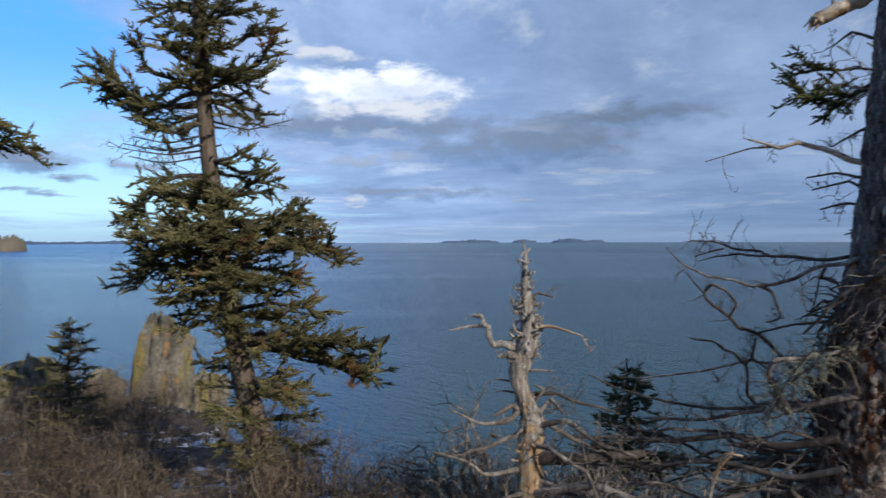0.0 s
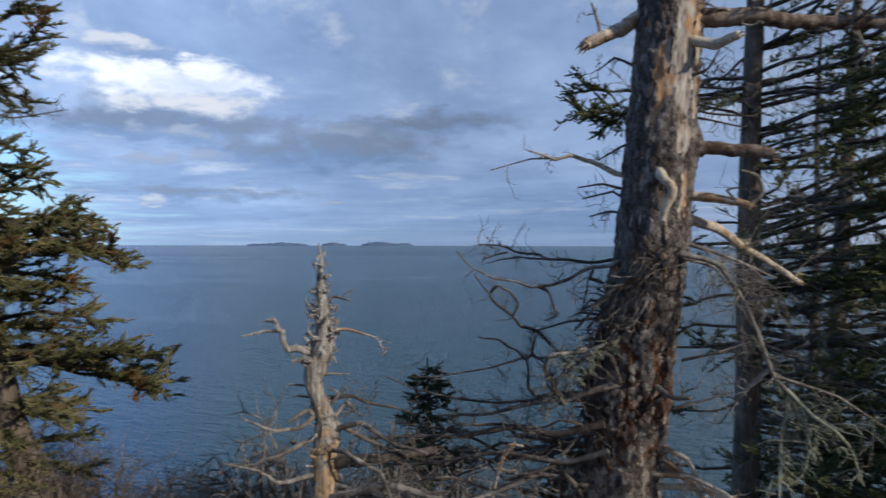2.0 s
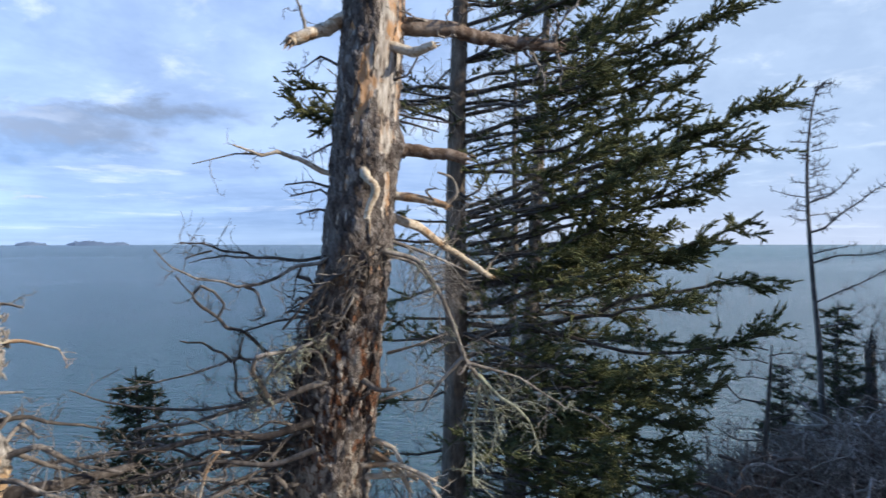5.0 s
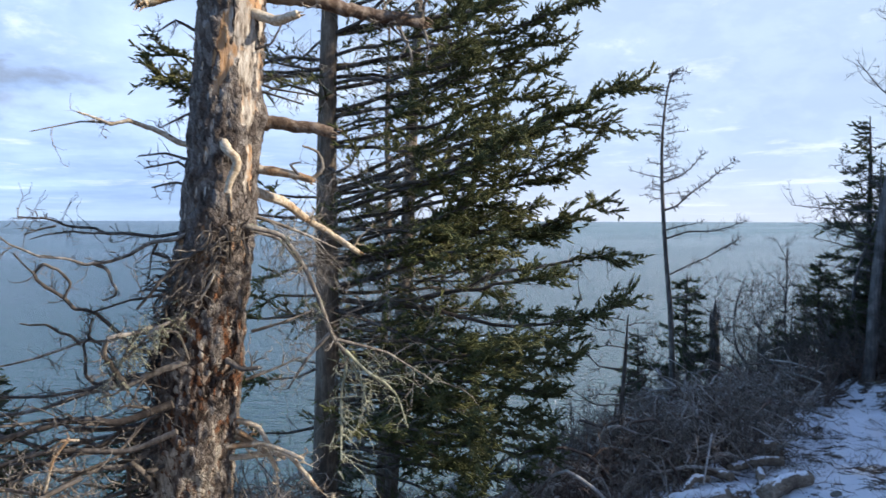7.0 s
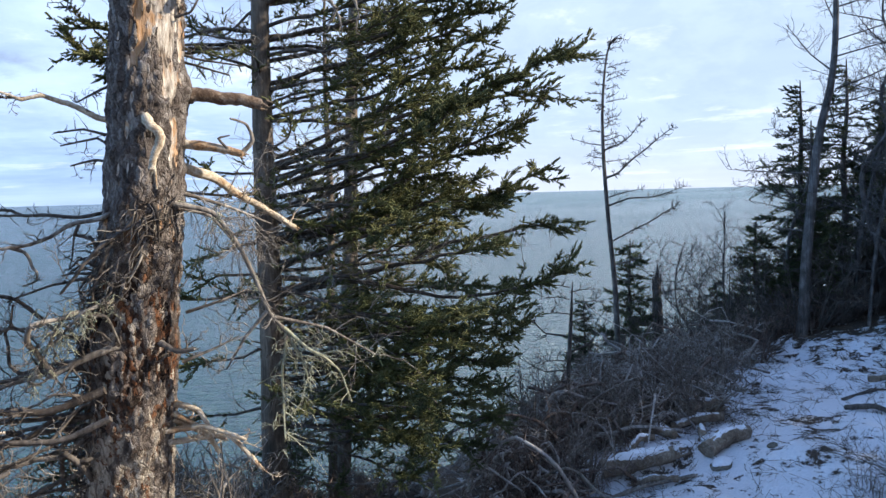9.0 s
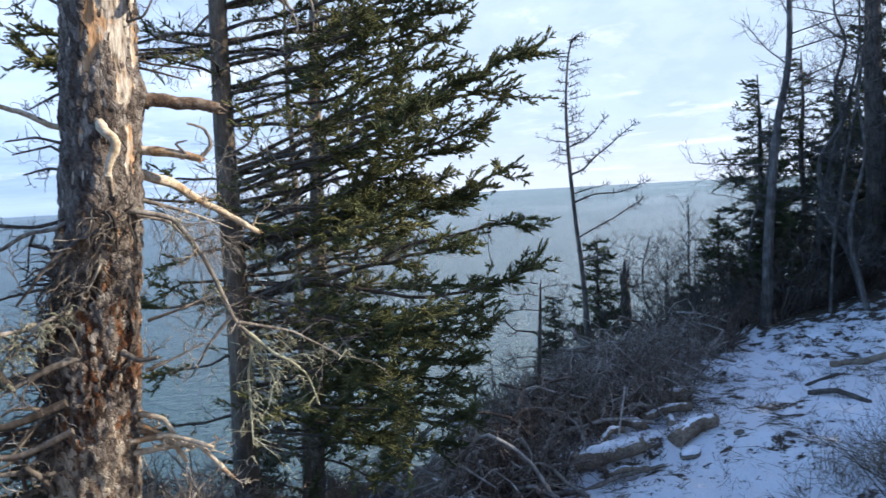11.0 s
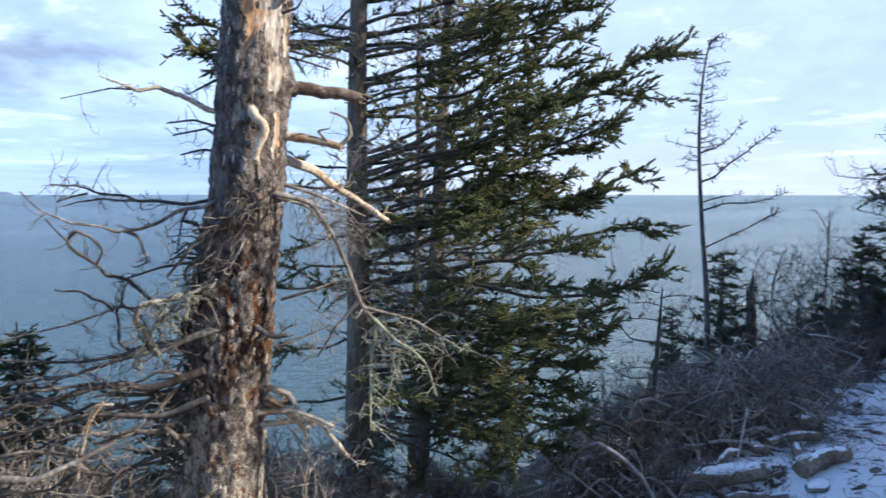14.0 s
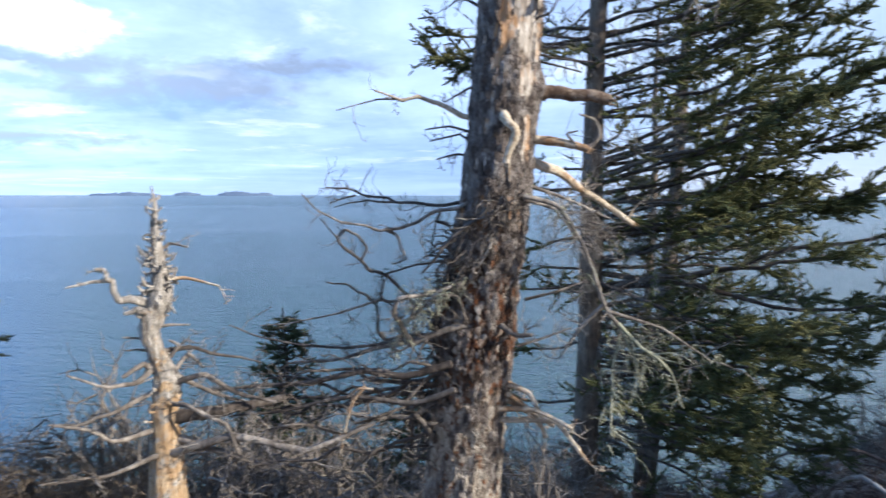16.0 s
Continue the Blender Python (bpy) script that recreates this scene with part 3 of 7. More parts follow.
def bough(geo, root, az, length, rise=(8, -4), r0=0.03, bare=0.3, dense=1.0, spread=0.5, fine=1.0, lift=0.1, count=9, wood=0, green=1, dead=0.5, grain=1.0, tip=None, sag=0.0, grey=None, tuft=0.28, leaf=None):
    """One limb of a spruce: a gnarled axis, blunt pads of short laterals clothed in stubby shoots, thin dead twigs near the trunk.
    With a tip the axis runs there from the root and sags between; else it leaves at the azimuth and rises as told."""
    root = np.asarray(root, float)
    up = np.array((0, 0, 1.0))
    if tip is not None:
        d = np.asarray(tip, float) - root
        length = float(np.linalg.norm(d))
    n = max(6, int(length * 8))
    if tip is not None:
        way = [root, root + d * 0.3 - up * sag * 0.6, root + d * 0.65 - up * sag, root + d * 0.88 - up * sag * 0.4, root + d]
        path = curve(way, n)
        wob = np.cumsum(rng.normal(0, 0.024, (n + 1, 3)), 0) * np.sin(np.linspace(0, np.pi, n + 1))[:, None]
        path = path + wob
    else:
        s = np.linspace(0, 1, n)
        e = np.radians(np.linspace(rise[0], rise[1], n) + rng.normal(0, 5, n) + np.cumsum(rng.normal(0, 4.5, n)) + 16 * s ** 3)
        a = radians(az) + np.cumsum(rng.normal(0, 0.10, n))
        step = np.stack([np.sin(a) * np.cos(e), np.cos(a) * np.cos(e), np.sin(e)], 1) * length / n
        path = np.vstack([root, root + np.cumsum(step, 0)])
    radii = r0 * (1 - np.linspace(0, 1, n + 1)) ** 0.8 + 0.004
    tube(geo, path, radii, 6 if grain < 1.5 else 4, wood, 0.08)
    t = unit(np.gradient(path, axis=0))
    P0, P1, R0, R1, SP, SD, SL = [], [], [], [], [], [], []
    D0, D1, DR = [], [], []

    def clothe(pts, ll, gap, start=0.08):
        f = np.repeat(np.arange(start, 1.0, gap / ll), 2)
        f = np.clip(f + rng.normal(0, 0.03, len(f)), 0.02, 0.98)
        q = f * (len(pts) - 1)
        i = q.astype(int)
        dr = unit(pts[i + 1] - pts[i])
        side = unit(np.cross(dr, up)) * np.where(np.arange(len(f)) % 2, 1, -1)[:, None]
        SP.append(pts[i] + (pts[i + 1] - pts[i]) * (q - i)[:, None])
        SD.append(dr * 0.85 + side * rng.uniform(0.2, 0.9, (len(f), 1)) + up * rng.normal(0.16, 0.42, (len(f), 1)))
        SL.append(rng.uniform(0.022, 0.062, len(f)) * grain ** 0.6)
        SP.append(pts[-1:]), SD.append((pts[-1] - pts[-2])[None]), SL.append(np.array([0.05 * grain ** 0.6]))

    def spray(o, w, ll, r, sway, turn=0.05):
        m = max(2, int(ll / 0.08 / grain ** 0.7))
        pts = [o]
        for _ in range(m):
            w = unit(w + rng.normal(0, sway, 3) + np.array((0, 0, turn)))
            pts.append(pts[-1] + w * ll / m)
        pts = np.array(pts)
        rr = np.linspace(r, r * 0.35, m + 1)
        P0.extend(pts[:-1]), P1.extend(pts[1:]), R0.extend(rr[:-1]), R1.extend(rr[1:])
        return pts

    # the length of the laterals swells and shrinks along the limb, so that the foliage gathers into pads with gaps
    beat, phase = rng.uniform(0.22, 0.42) / max(length, 0.4), rng.uniform(0, 6.28)
    s = 0.05
    while s < 0.99:
        i = min(n - 1, int(s * n))
        base, tan = path[i] + (path[i + 1] - path[i]) * (s * n - i), t[i]
        flat = unit(np.cross(tan, up))
        live = s > bare * rng.uniform(0.75, 1.15)
        pad = 0.70 + 0.30 * math.sin(phase + 6.28 * s / beat)
        for sgn in (-1, 1):
            if live:
                if rng.random() < 0.12:
                    continue
                ll = min(0.36, spread * 0.75 * length) * math.sqrt(max(0.10, 1 - ((s - 0.62) / 0.52) ** 2)) * pad * rng.uniform(0.55, 1.0) + 0.05
                pts = spray(base, unit(tan * rng.uniform(0.45, 1.0) + sgn * flat * rng.uniform(0.5, 1.0) + up * rng.normal(lift - 0.10, 0.30)), ll, 0.005, 0.13)
                clothe(pts, ll, 0.038 * grain / dense)
                if ll > 0.15:
                    for f in np.arange(0.2, 0.95, 0.085 * grain ** 0.7 / ll):
                        k = min(len(pts) - 2, int(f * (len(pts) - 1)))
                        dr = unit(pts[k + 1] - pts[k])
                        l2 = rng.uniform(0.05, 0.13) * grain ** 0.4
                        p2 = spray(pts[k] + (pts[k + 1] - pts[k]) * rng.random(), unit(dr + rng.choice((-1, 1)) * np.cross(dr, up) * rng.uniform(0.4, 1.0) + up * rng.normal(0.0, 0.5)), l2, 0.003, 0.14)
                        clothe(p2, l2, 0.044 * grain / dense)
            elif rng.random() < dead + 0.25:
                ll = rng.uniform(0.12, 0.5) * min(1.0, 0.3 + length * 0.5)
                m = max(2, int(ll / 0.08 / grain ** 0.7))
                w, pts = unit(tan * rng.uniform(0.3, 1.0) + sgn * flat * rng.uniform(0.4, 1) + up * rng.normal(-0.1, 0.5)), [base]
                for _ in range(m):
                    w = unit(w + rng.normal(0, 0.25, 3))
                    pts.append(pts[-1] + w * ll / m)
                pts = np.array(pts)
                D0.extend(pts[:-1]), D1.extend(pts[1:]), DR.extend(np.linspace(0.0044, 0.002, m + 1)[:-1])
                if rng.random() < tuft:
                    clothe(pts[len(pts) // 2:] if len(pts) > 3 else pts, ll * 0.5, 0.055 * grain / dense)
                for _ in range(rng.integers(2, 7)):
                    o = pts[rng.integers(1, len(pts))]
                    D0.append(o), D1.append(o + unit(pts[-1] - pts[0] + rng.normal(0, 0.25, 3)) * rng.uniform(0.05, 0.2)), DR.append(0.0026)
        s += 0.10 / max(length, 0.3) * fine * grain ** 0.5 * rng.uniform(0.7, 1.3)
    k = min(n - 2, int(n * max(bare, 0.05)))
    clothe(path[k:], length * (1 - k / n), 0.05 * grain / dense, 0.05)
    sticks(geo, P0, P1, R0, R1, wood, 3)
    if D0:
        sticks(geo, D0, D1, DR, np.array(DR) * 0.6, wood if grey is None else grey, 3)
    shoots(leaf or geo, np.concatenate(SP), np.concatenate(SD), np.concatenate(SL), 0 if leaf else green, count, 0.0205 * grain ** 0.7)


def twigs(geo, path, n, length, r=0.004, mat=0, curl=0.35, up=0.05, start=0.2, deep=2, m=4):
    """Dead twigs that leave a limb and fork."""
    P0, P1, R0, R1 = [], [], [], []

    def grow(o, w, ll, rr, level):
        for q in range(m):
            w2 = unit(w + rng.normal(0, curl, 3) + np.array((0, 0, up)))
            o2 = o + w2 * ll / m
            P0.append(o), P1.append(o2), R0.append(rr * (1 - 0.8 * q / m)), R1.append(rr * (1 - 0.8 * (q + 1) / m) + 0.0007)
            if level < deep and rng.random() < 0.65:
                grow(o2, unit(w2 + rng.normal(0, 0.65, 3)), ll * rng.uniform(0.35, 0.6), rr * 0.6, level + 1)
            o, w = o2, w2

    k = len(path)
    t = unit(np.gradient(path, axis=0))
    for _ in range(n):
        i = int(k * rng.uniform(start, 1.0)) % k
        w = rng.normal(size=3)
        w = unit(w - t[i] * (w @ t[i]) * 0.6 + t[i] * 0.4)
        grow(path[i], w, length * rng.uniform(0.4, 1.2), r, 0)
    sticks(geo, P0, P1, R0, R1, mat, 3)


def limb(geo, points, r0, r1, mat=0, kink=0.012, sides=9, rough=0.09, splinter=True, dense=7):
    """A dead limb along a bent line, with knots and an uneven girth."""
    n = max(8, (len(points) - 1) * dense)
    path = curve(points, n)
    p = np.asarray(points, float)
    at = np.linspace(0, len(p) - 1, n + 1)
    path = 0.45 * path + 0.55 * np.stack([np.interp(at, np.arange(len(p)), p[:, c]) for c in range(3)], 1)
    bends = rng.normal(0, kink, (max(2, n // 5) + 1, 3))
    bends[0] = bends[-1] = 0
    path += np.stack([np.interp(np.linspace(0, len(bends) - 1, n + 1), np.arange(len(bends)), bends[:, c]) for c in range(3)], 1)
    path[1:-1] += rng.normal(0, r0 * 0.04, (n - 1, 3))
    radii = np.linspace(r0, r1, n + 1) * (1 + rng.normal(0, 0.015, n + 1))
    for _ in range(n // 9):
        radii[rng.integers(1, n)] *= rng.uniform(1.05, 1.2)
    tube(geo, path, radii, sides, mat, rough)
    if splinter and r1 > 0.008:
        t = unit(path[-1] - path[-3])
        for _ in range(5):
            o = path[-1] + rng.normal(0, r1 * 0.5, 3)
            sticks(geo, [o], [o + unit(t + rng.normal(0, 0.15, 3)) * r1 * rng.uniform(0.8, 2.2)], r1 * 0.3, r1 * 0.05, mat, 4)
    return path


# ---------------------------------------------------------------- land and sea
EDGE_X = (-30.0, -12.0, -7.0, -4.0, -2.0, 0.0, 2.0, 4.0, 6.0, 8.0, 12.0, 14.0, 18.0, 40.0)
EDGE_Y = (17.0, 14.5, 13.5, 11.0, 7.2, 5.6, 5.3, 5.7, 6.2, 5.8, 6.5, 4.9, 4.3, 6.0)


def lattice(x, y, seed):
    i, j = np.floor(x).astype(int), np.floor(y).astype(int)
    u, v = x - i, y - j
    u, v = u * u * (3 - 2 * u), v * v * (3 - 2 * v)
    g = lambda a, b: np.modf(np.abs(np.sin(a * 127.1 + b * 311.7 + seed * 74.7) * 43758.5453))[0]
    return (g(i, j) * (1 - u) + g(i + 1, j) * u) * (1 - v) + (g(i, j + 1) * (1 - u) + g(i + 1, j + 1) * u) * v - 0.5


def ease(v, lo, hi):
    s = np.clip((v - lo) / (hi - lo), 0, 1)
    return s * s * (3 - 2 * s)


def land(x, y):
    x, y = np.asarray(x, float), np.asarray(y, float)
    edge = np.interp(x, EDGE_X, EDGE_Y)
    off = y - edge
    yy = np.minimum(y, edge)
    z = 16.35 - 0.11 * np.clip(x, 0, 5.5) + 0.02 * np.clip(x - 8, 0, 8) + 0.32 * ease(x, 10.5, 14.5) * ease(y, 4.5, 0.5) - (0.08 + 0.05 * ease(x, 1, 6)) * yy
    z = z - 0.055 * np.clip(yy - 2, 0, 3) ** 2 * ease(x, 1.5, 6) + 0.10 * np.clip(-y, 0, 20) * ease(x, 1, 8)
    z = z - np.clip(off, 0, 100) * 0.95 - 0.12 * np.clip(off, 0, 12) ** 2
    z = z + 0.22 * lattice(x * 0.7, y * 0.7, 1) + 0.14 * lattice(x * 1.9, y * 1.9, 2) + 0.06 * lattice(x * 5, y * 5, 3)
    return np.maximum(z, -4.0)


def ground_z(x, y):
    return float(land(x, y))


def make_land():
    xs = np.concatenate([np.arange(-30, -10, 0.6), np.arange(-10, 18, 0.14), np.arange(18, 40.1, 0.6)])
    ys = np.concatenate([np.arange(-24, -4, 0.6), np.arange(-4, 10, 0.14), np.arange(10, 34.1, 0.6)])
    X, Y = np.meshgrid(xs, ys)
    g = Geo()
    w = len(xs)
    i, j = np.meshgrid(np.arange(len(ys) - 1), np.arange(w - 1), indexing="ij")
    q = np.stack([i * w + j, i * w + j + 1, (i + 1) * w + j + 1, (i + 1) * w + j], -1).reshape(-1, 4)
    g.add(np.stack([X, Y, land(X, Y)], -1), q)
    whole("ground", g, [GROUND], (0, 0, 0), "brown cliff-top ground with thin patchy snow", "ground", kind="structure")


make_land()


def make_sea():
    g = Geo()
    rings = np.concatenate([[0.0], np.geomspace(6, 5200, 46)])
    ang = np.linspace(0, 2 * np.pi, 96, endpoint=False)
    v = np.stack([rings[:, None] * np.cos(ang), rings[:, None] * np.sin(ang), np.zeros((len(rings), len(ang)))], -1)
    i, j = np.meshgrid(np.arange(len(rings) - 1), np.arange(96), indexing="ij")
    j2 = (j + 1) % 96
    g.add(v, np.stack([i * 96 + j, (i + 1) * 96 + j, (i + 1) * 96 + j2, i * 96 + j2], -1).reshape(-1, 4))
    whole("water", g, [WATER], (0, 0, 0), "grey-blue rippled sea reaching the horizon", "sea", kind="structure")


make_sea()


def make_island(name, az0, az1, dist, high, label, mat, seed):
    """A low wooded island far out: a long uneven ridge."""
    g = Geo()
    n, m = 60, 7
    az = np.radians(np.linspace(az0, az1, n))
    u = np.linspace(-1, 1, n)
    r = np.random.default_rng(seed)
    crest = high * (1 - u ** 8) ** 0.6 * (0.72 + 0.16 * np.sin(u * 4 + seed) + 0.09 * r.normal(size=n))
    depth = dist * np.radians(abs(az1 - az0)) * 0.25
    prof = np.linspace(-1, 1, m)
    rad = dist + prof[None, :] * depth * np.sqrt(1 - u ** 2 * 0.98)[:, None]
    z = np.maximum(crest, 1.0)[:, None] * (1 - prof[None, :] ** 4) - 1.0
    v = np.stack([rad * np.sin(az)[:, None], rad * np.cos(az)[:, None], z], -1)
    i, j = np.meshgrid(np.arange(n - 1), np.arange(m - 1), indexing="ij")
    g.add(v, np.stack([i * m + j, (i + 1) * m + j, (i + 1) * m + j + 1, i * m + j + 1], -1).reshape(-1, 4))
    whole(name, g, [mat], (0, 0, 0), label, "island", kind="structure")


make_island("backdrop_island", -0.9, 3.9, 4550, 24, "low dark haze-blue wooded island on the horizon", ISLAND, 1)
make_island("backdrop_island", 4.8, 6.8, 4550, 26, "short dark haze-blue wooded island on the horizon", ISLAND, 2)
make_island("backdrop_island", 7.9, 12.1, 4550, 30, "dark haze-blue wooded island on the horizon", ISLAND, 3)
make_island("backdrop_coast", -36.0, -23.0, 4700, 26, "faint haze-blue line of far coast", ISLAND, 4)
make_island("backdrop_headland", -36.0, -30.9, 1500, 36, "brown wooded headland across the bay", HEADLAND, 5)

# ---------------------------------------------------------------- the barkless-patched dead spruce close by
SNAG = np.array((1.72, 2.77))
S_R, S_T = np.array((0.850, -0.527)), np.array((-0.527, -0.850))


def snag_axis(u):
    """Middle of the trunk at the height u over the eye: (right, toward)."""
    return np.interp(u, (-2.2, -1.22, -0.43, 0.0, 1.05, 2.6), (-0.24, -0.150, -0.068, 0.0, 0.075, 0.17)), np.interp(u, (-2.2, -1.22, 0.0, 1.05, 2.6), (-0.50, -0.33, 0.0, 0.09, 0.16))


def at_snag(r, u, t):
    lean = snag_axis(u)[1]
    far = 1 - (lean + t) / 3.2
    xy = SNAG + S_R * r * far + S_T * (t + lean)
    return (xy[0], xy[1], EYE + u * far)


def make_snag():
    base = (*at_snag(snag_axis(-1.95)[0], -1.95, 0)[:2], ground_z(1.75, 3.2) - 0.05)
    tree = thing("dead_spruce", base, "tall dead spruce with flaking grey bark and rust-brown rot", "tree")
    # trunk: a dense skin with knots, flakes and a flared foot
    g = Geo()
    us = np.concatenate([np.linspace(-2.25, -1.6, 40, endpoint=False), np.linspace(-1.6, 1.25, 500, endpoint=False), np.linspace(1.25, 2.7, 50)])
    sides = 120
    ang = np.linspace(0, 2 * np.pi, sides, endpoint=False)
    rad = np.interp(us, (-2.25, -1.75, -1.2, -0.6, 0.0, 0.6, 1.1, 2.7), (0.27, 0.205, 0.180, 0.170, 0.143, 0.130, 0.122, 0.08))
    rows, mask = [], []

    def bare_wood(c, u, d):
        """How far the bark has come away, 0 to 1: a strip on one side high up, most of the rotten foot, a few scars between."""
        q = Vector((d[0] * 0.5, d[1] * 0.5, u * 0.75))
        n = 0.8 * noise.noise(q * 5.5 + Vector((2, 9, 4))) + 0.8 * noise.noise(q * 14 + Vector((7, 1, 2))) + 0.5 * noise.noise(q * 34)
        g = lambda v, m, s: math.exp(-((v - m) / s) ** 2)
        v = -0.40 + 0.46 * ease(u, -0.12, -0.55) - 0.25 * g(u, -0.78, 0.05)
        v += 0.95 * ease(u, 0.44, 0.70) * g(c, 0.52, 0.42) + 0.55 * ease(u, 0.45, 0.55) * g(c, -0.1, 0.4) * ease(u, 1.0, 0.75)
        v += 0.9 * g(c, 0.62, 0.14) * g(u, 0.42, 0.10) + 0.8 * g(c, -0.25, 0.16) * g(u, -0.10, 0.13)
        return min(1.0, max(0.0, 0.5 + 1.6 * (v + 0.8 * n)))

    for u, r in zip(us, rad):
        ar, at = snag_axis(u)
        c = np.array(at_snag(ar, u, 0))
        ring = []
        for a in ang:
            d = S_R * math.cos(a) + S_T * math.sin(a)
            q = Vector((d[0] * 0.16, d[1] * 0.16, u * 0.55))
            w = 0.5 * noise.noise(q * 9) + 0.35 * noise.noise(q * 22 + Vector((3, 1, 7)))
            warp = q + noise.noise_vector(q * 14) * 0.02
            (d1, d2, *_), _p = noise.voronoi(Vector((warp[0] * 26, warp[1] * 26, warp[2] * 22)))
            ridge = noise.noise(q * 38) * 0.6 + noise.noise(Vector((q[0] * 70, q[1] * 70, u * 22))) * 0.5 + max(0.0, noise.noise(q * 19 + Vector((5, 5, 5)))) * 0.9
            flake = min(1.0, (d2 - d1) * 3.5) + 0.5 * noise.cell(_p[0] * 7)
            bulge = 0.045 * math.exp(-((u + 0.62) / 0.10) ** 2) * max(0, math.cos(a - 3.3)) + 0.03 * math.exp(-((u - 0.42) / 0.07) ** 2) * max(0, math.cos(a))
            b = bare_wood(math.cos(a), u, d)
            if math.sin(a) < -0.5:
                b = 0.0
            keep = 1 - b * b * (3 - 2 * b)
            mask.append(b)
            rr = r * (1 + 0.06 * w) + (0.004 * flake + 0.009 * ridge + 0.008) * keep + (0.003 + 0.006 * ease(u, 0.0, -0.4)) * ridge + 0.004 * flake * ease(u, 0.0, -0.4) * (1 - keep) + bulge - 0.022 * math.exp(-((u + 0.42 + 0.1 * math.cos(a * 2)) / 0.09) ** 2) * max(0, math.cos(a - 1.9)) ** 2
            ring.append((c[0] + d[0] * rr, c[1] + d[1] * rr, c[2]))
        rows.append(ring)
    n = len(us)
    i, j = np.meshgrid(np.arange(n - 1), np.arange(sides), indexing="ij")
    j2 = (j + 1) % sides
    g.add(rows, np.stack([i * sides + j, i * sides + j2, (i + 1) * sides + j2, (i + 1) * sides + j], -1).reshape(-1, 4))
    stem = part("trunk", g, [SNAGBARK], tree, "grey flaking bark with pale and rust patches")
    stem.data.attributes.new("bare", "FLOAT", "POINT").data.foreach_set("value", mask)
    # loose flakes of bark that stand off the trunk
    g = Geo()
    for _ in range(300):
        u = rng.uniform(-1.9, 1.2)
        a = rng.uniform(0, 6.28)
        if bare_wood(math.cos(a), u, S_R * math.cos(a) + S_T * math.sin(a)) > 0.25:
            continue
        r = np.interp(u, (-2.25, -1.2, 0.0, 1.1), (0.26, 0.166, 0.142, 0.122)) + 0.004
        ar, at = snag_axis(u)
        c = np.array(at_snag(ar, u, 0))
        d = np.array((*(S_R * math.cos(a) + S_T * math.sin(a)), 0.0))
        s = np.cross(d, (0, 0, 1.0))
        w, h, lift = rng.uniform(0.006, 0.018), rng.uniform(0.012, 0.035), rng.uniform(0.004, 0.014)
        o = c + d * r
        v = [o - s * w * rng.uniform(0.2, 1), o + s * w + (0, 0, h * rng.uniform(-0.5, 0.3)), o + s * w * rng.uniform(0.1, 0.9) + (0, 0, h) + d * lift, o - s * w * rng.uniform(0.2, 0.9) + (0, 0, h * rng.uniform(0.4, 0.9)) + d * lift * 0.6]
        v += [p - d * 0.006 for p in v]
        g.add(v, [(0, 1, 2, 3), (7, 6, 5, 4), (0, 4, 5, 1), (1, 5, 6, 2), (2, 6, 7, 3), (3, 7, 4, 0)])
    part("loose_bark", g, [SNAGBARK], tree, "loose curled flakes of grey bark", smooth=False)["kind"] = "stuff"

    def arm(points, r0, r1, mats=(DEADWOOD,), tw=0, tl=0.2, label="", curl=0.35, name="branch", kink=0.012, deep=2, moss=0, up=0.05):
        g = Geo()
        pts = [at_snag(*p) for p in points]
        path = limb(g, pts, r0, r1, 0, kink, 14 if r0 > 0.03 else 9, 0.06, dense=14 if r0 > 0.03 else 7)
        if tw:
            twigs(g, path, tw, tl, max(0.0022, r1 * 0.5), len(mats) - 1, curl, up, deep=deep)
        ob = part(name, g, list(mats), tree, label)
        if moss:
            tufts = Geo()
            hang_lichen(tufts, path, moss, 0)
            piece("lichen", tufts, [LICHEN], ob, "hanging pale green lichen")["kind"] = "stuff"
        return path

    arm([(0.02, 0.95, 0.0), (-0.11, 0.96, 0.04), (-0.20, 0.92, 0.07), (-0.29, 0.88, 0.10)], 0.032, 0.024, (PALEWOOD,), label="thick broken pale stub")
    arm([(-0.22, 0.91, 0.08), (-0.23, 0.98, 0.08), (-0.26, 1.07, 0.09)], 0.009, 0.004, (DEADWOOD,), 4, 0.06)
    arm([(0.05, 0.97, 0.0), (0.39, 0.95, 0.0), (0.66, 0.90, -0.05), (0.89, 0.88, -0.05)], 0.040, 0.024, (LIMBBARK, DEADWOOD), 12, 0.2, kink=0.006, label="thick grey-brown broken limb")
    arm([(0.06, 0.90, 0.05), (0.26, 0.86, 0.10), (0.35, 0.88, 0.15)], 0.024, 0.018, (PALEWOOD,))
    arm([(0.05, 0.40, 0.0), (0.28, 0.41, 0.0), (0.48, 0.37, 0.0)], 0.032, 0.024, (LIMBBARK,), label="short grey-brown broken limb", kink=0.004)
    arm([(0.05, 0.22, 0.0), (0.28, 0.19, 0.02), (0.40, 0.16, 0.05)], 0.022, 0.015, (PALEWOOD,), label="pale barkless limb")
    arm([(0.39, 0.16, 0.05), (0.44, 0.22, 0.05), (0.42, 0.28, 0.05), (0.36, 0.31, 0.10)], 0.011, 0.004, (DEADWOOD,), kink=0.004)
    arm([(0.35, 0.17, 0.05), (0.31, 0.22, 0.05), (0.35, 0.24, 0.05)], 0.007, 0.003, (DEADWOOD,), kink=0.004)
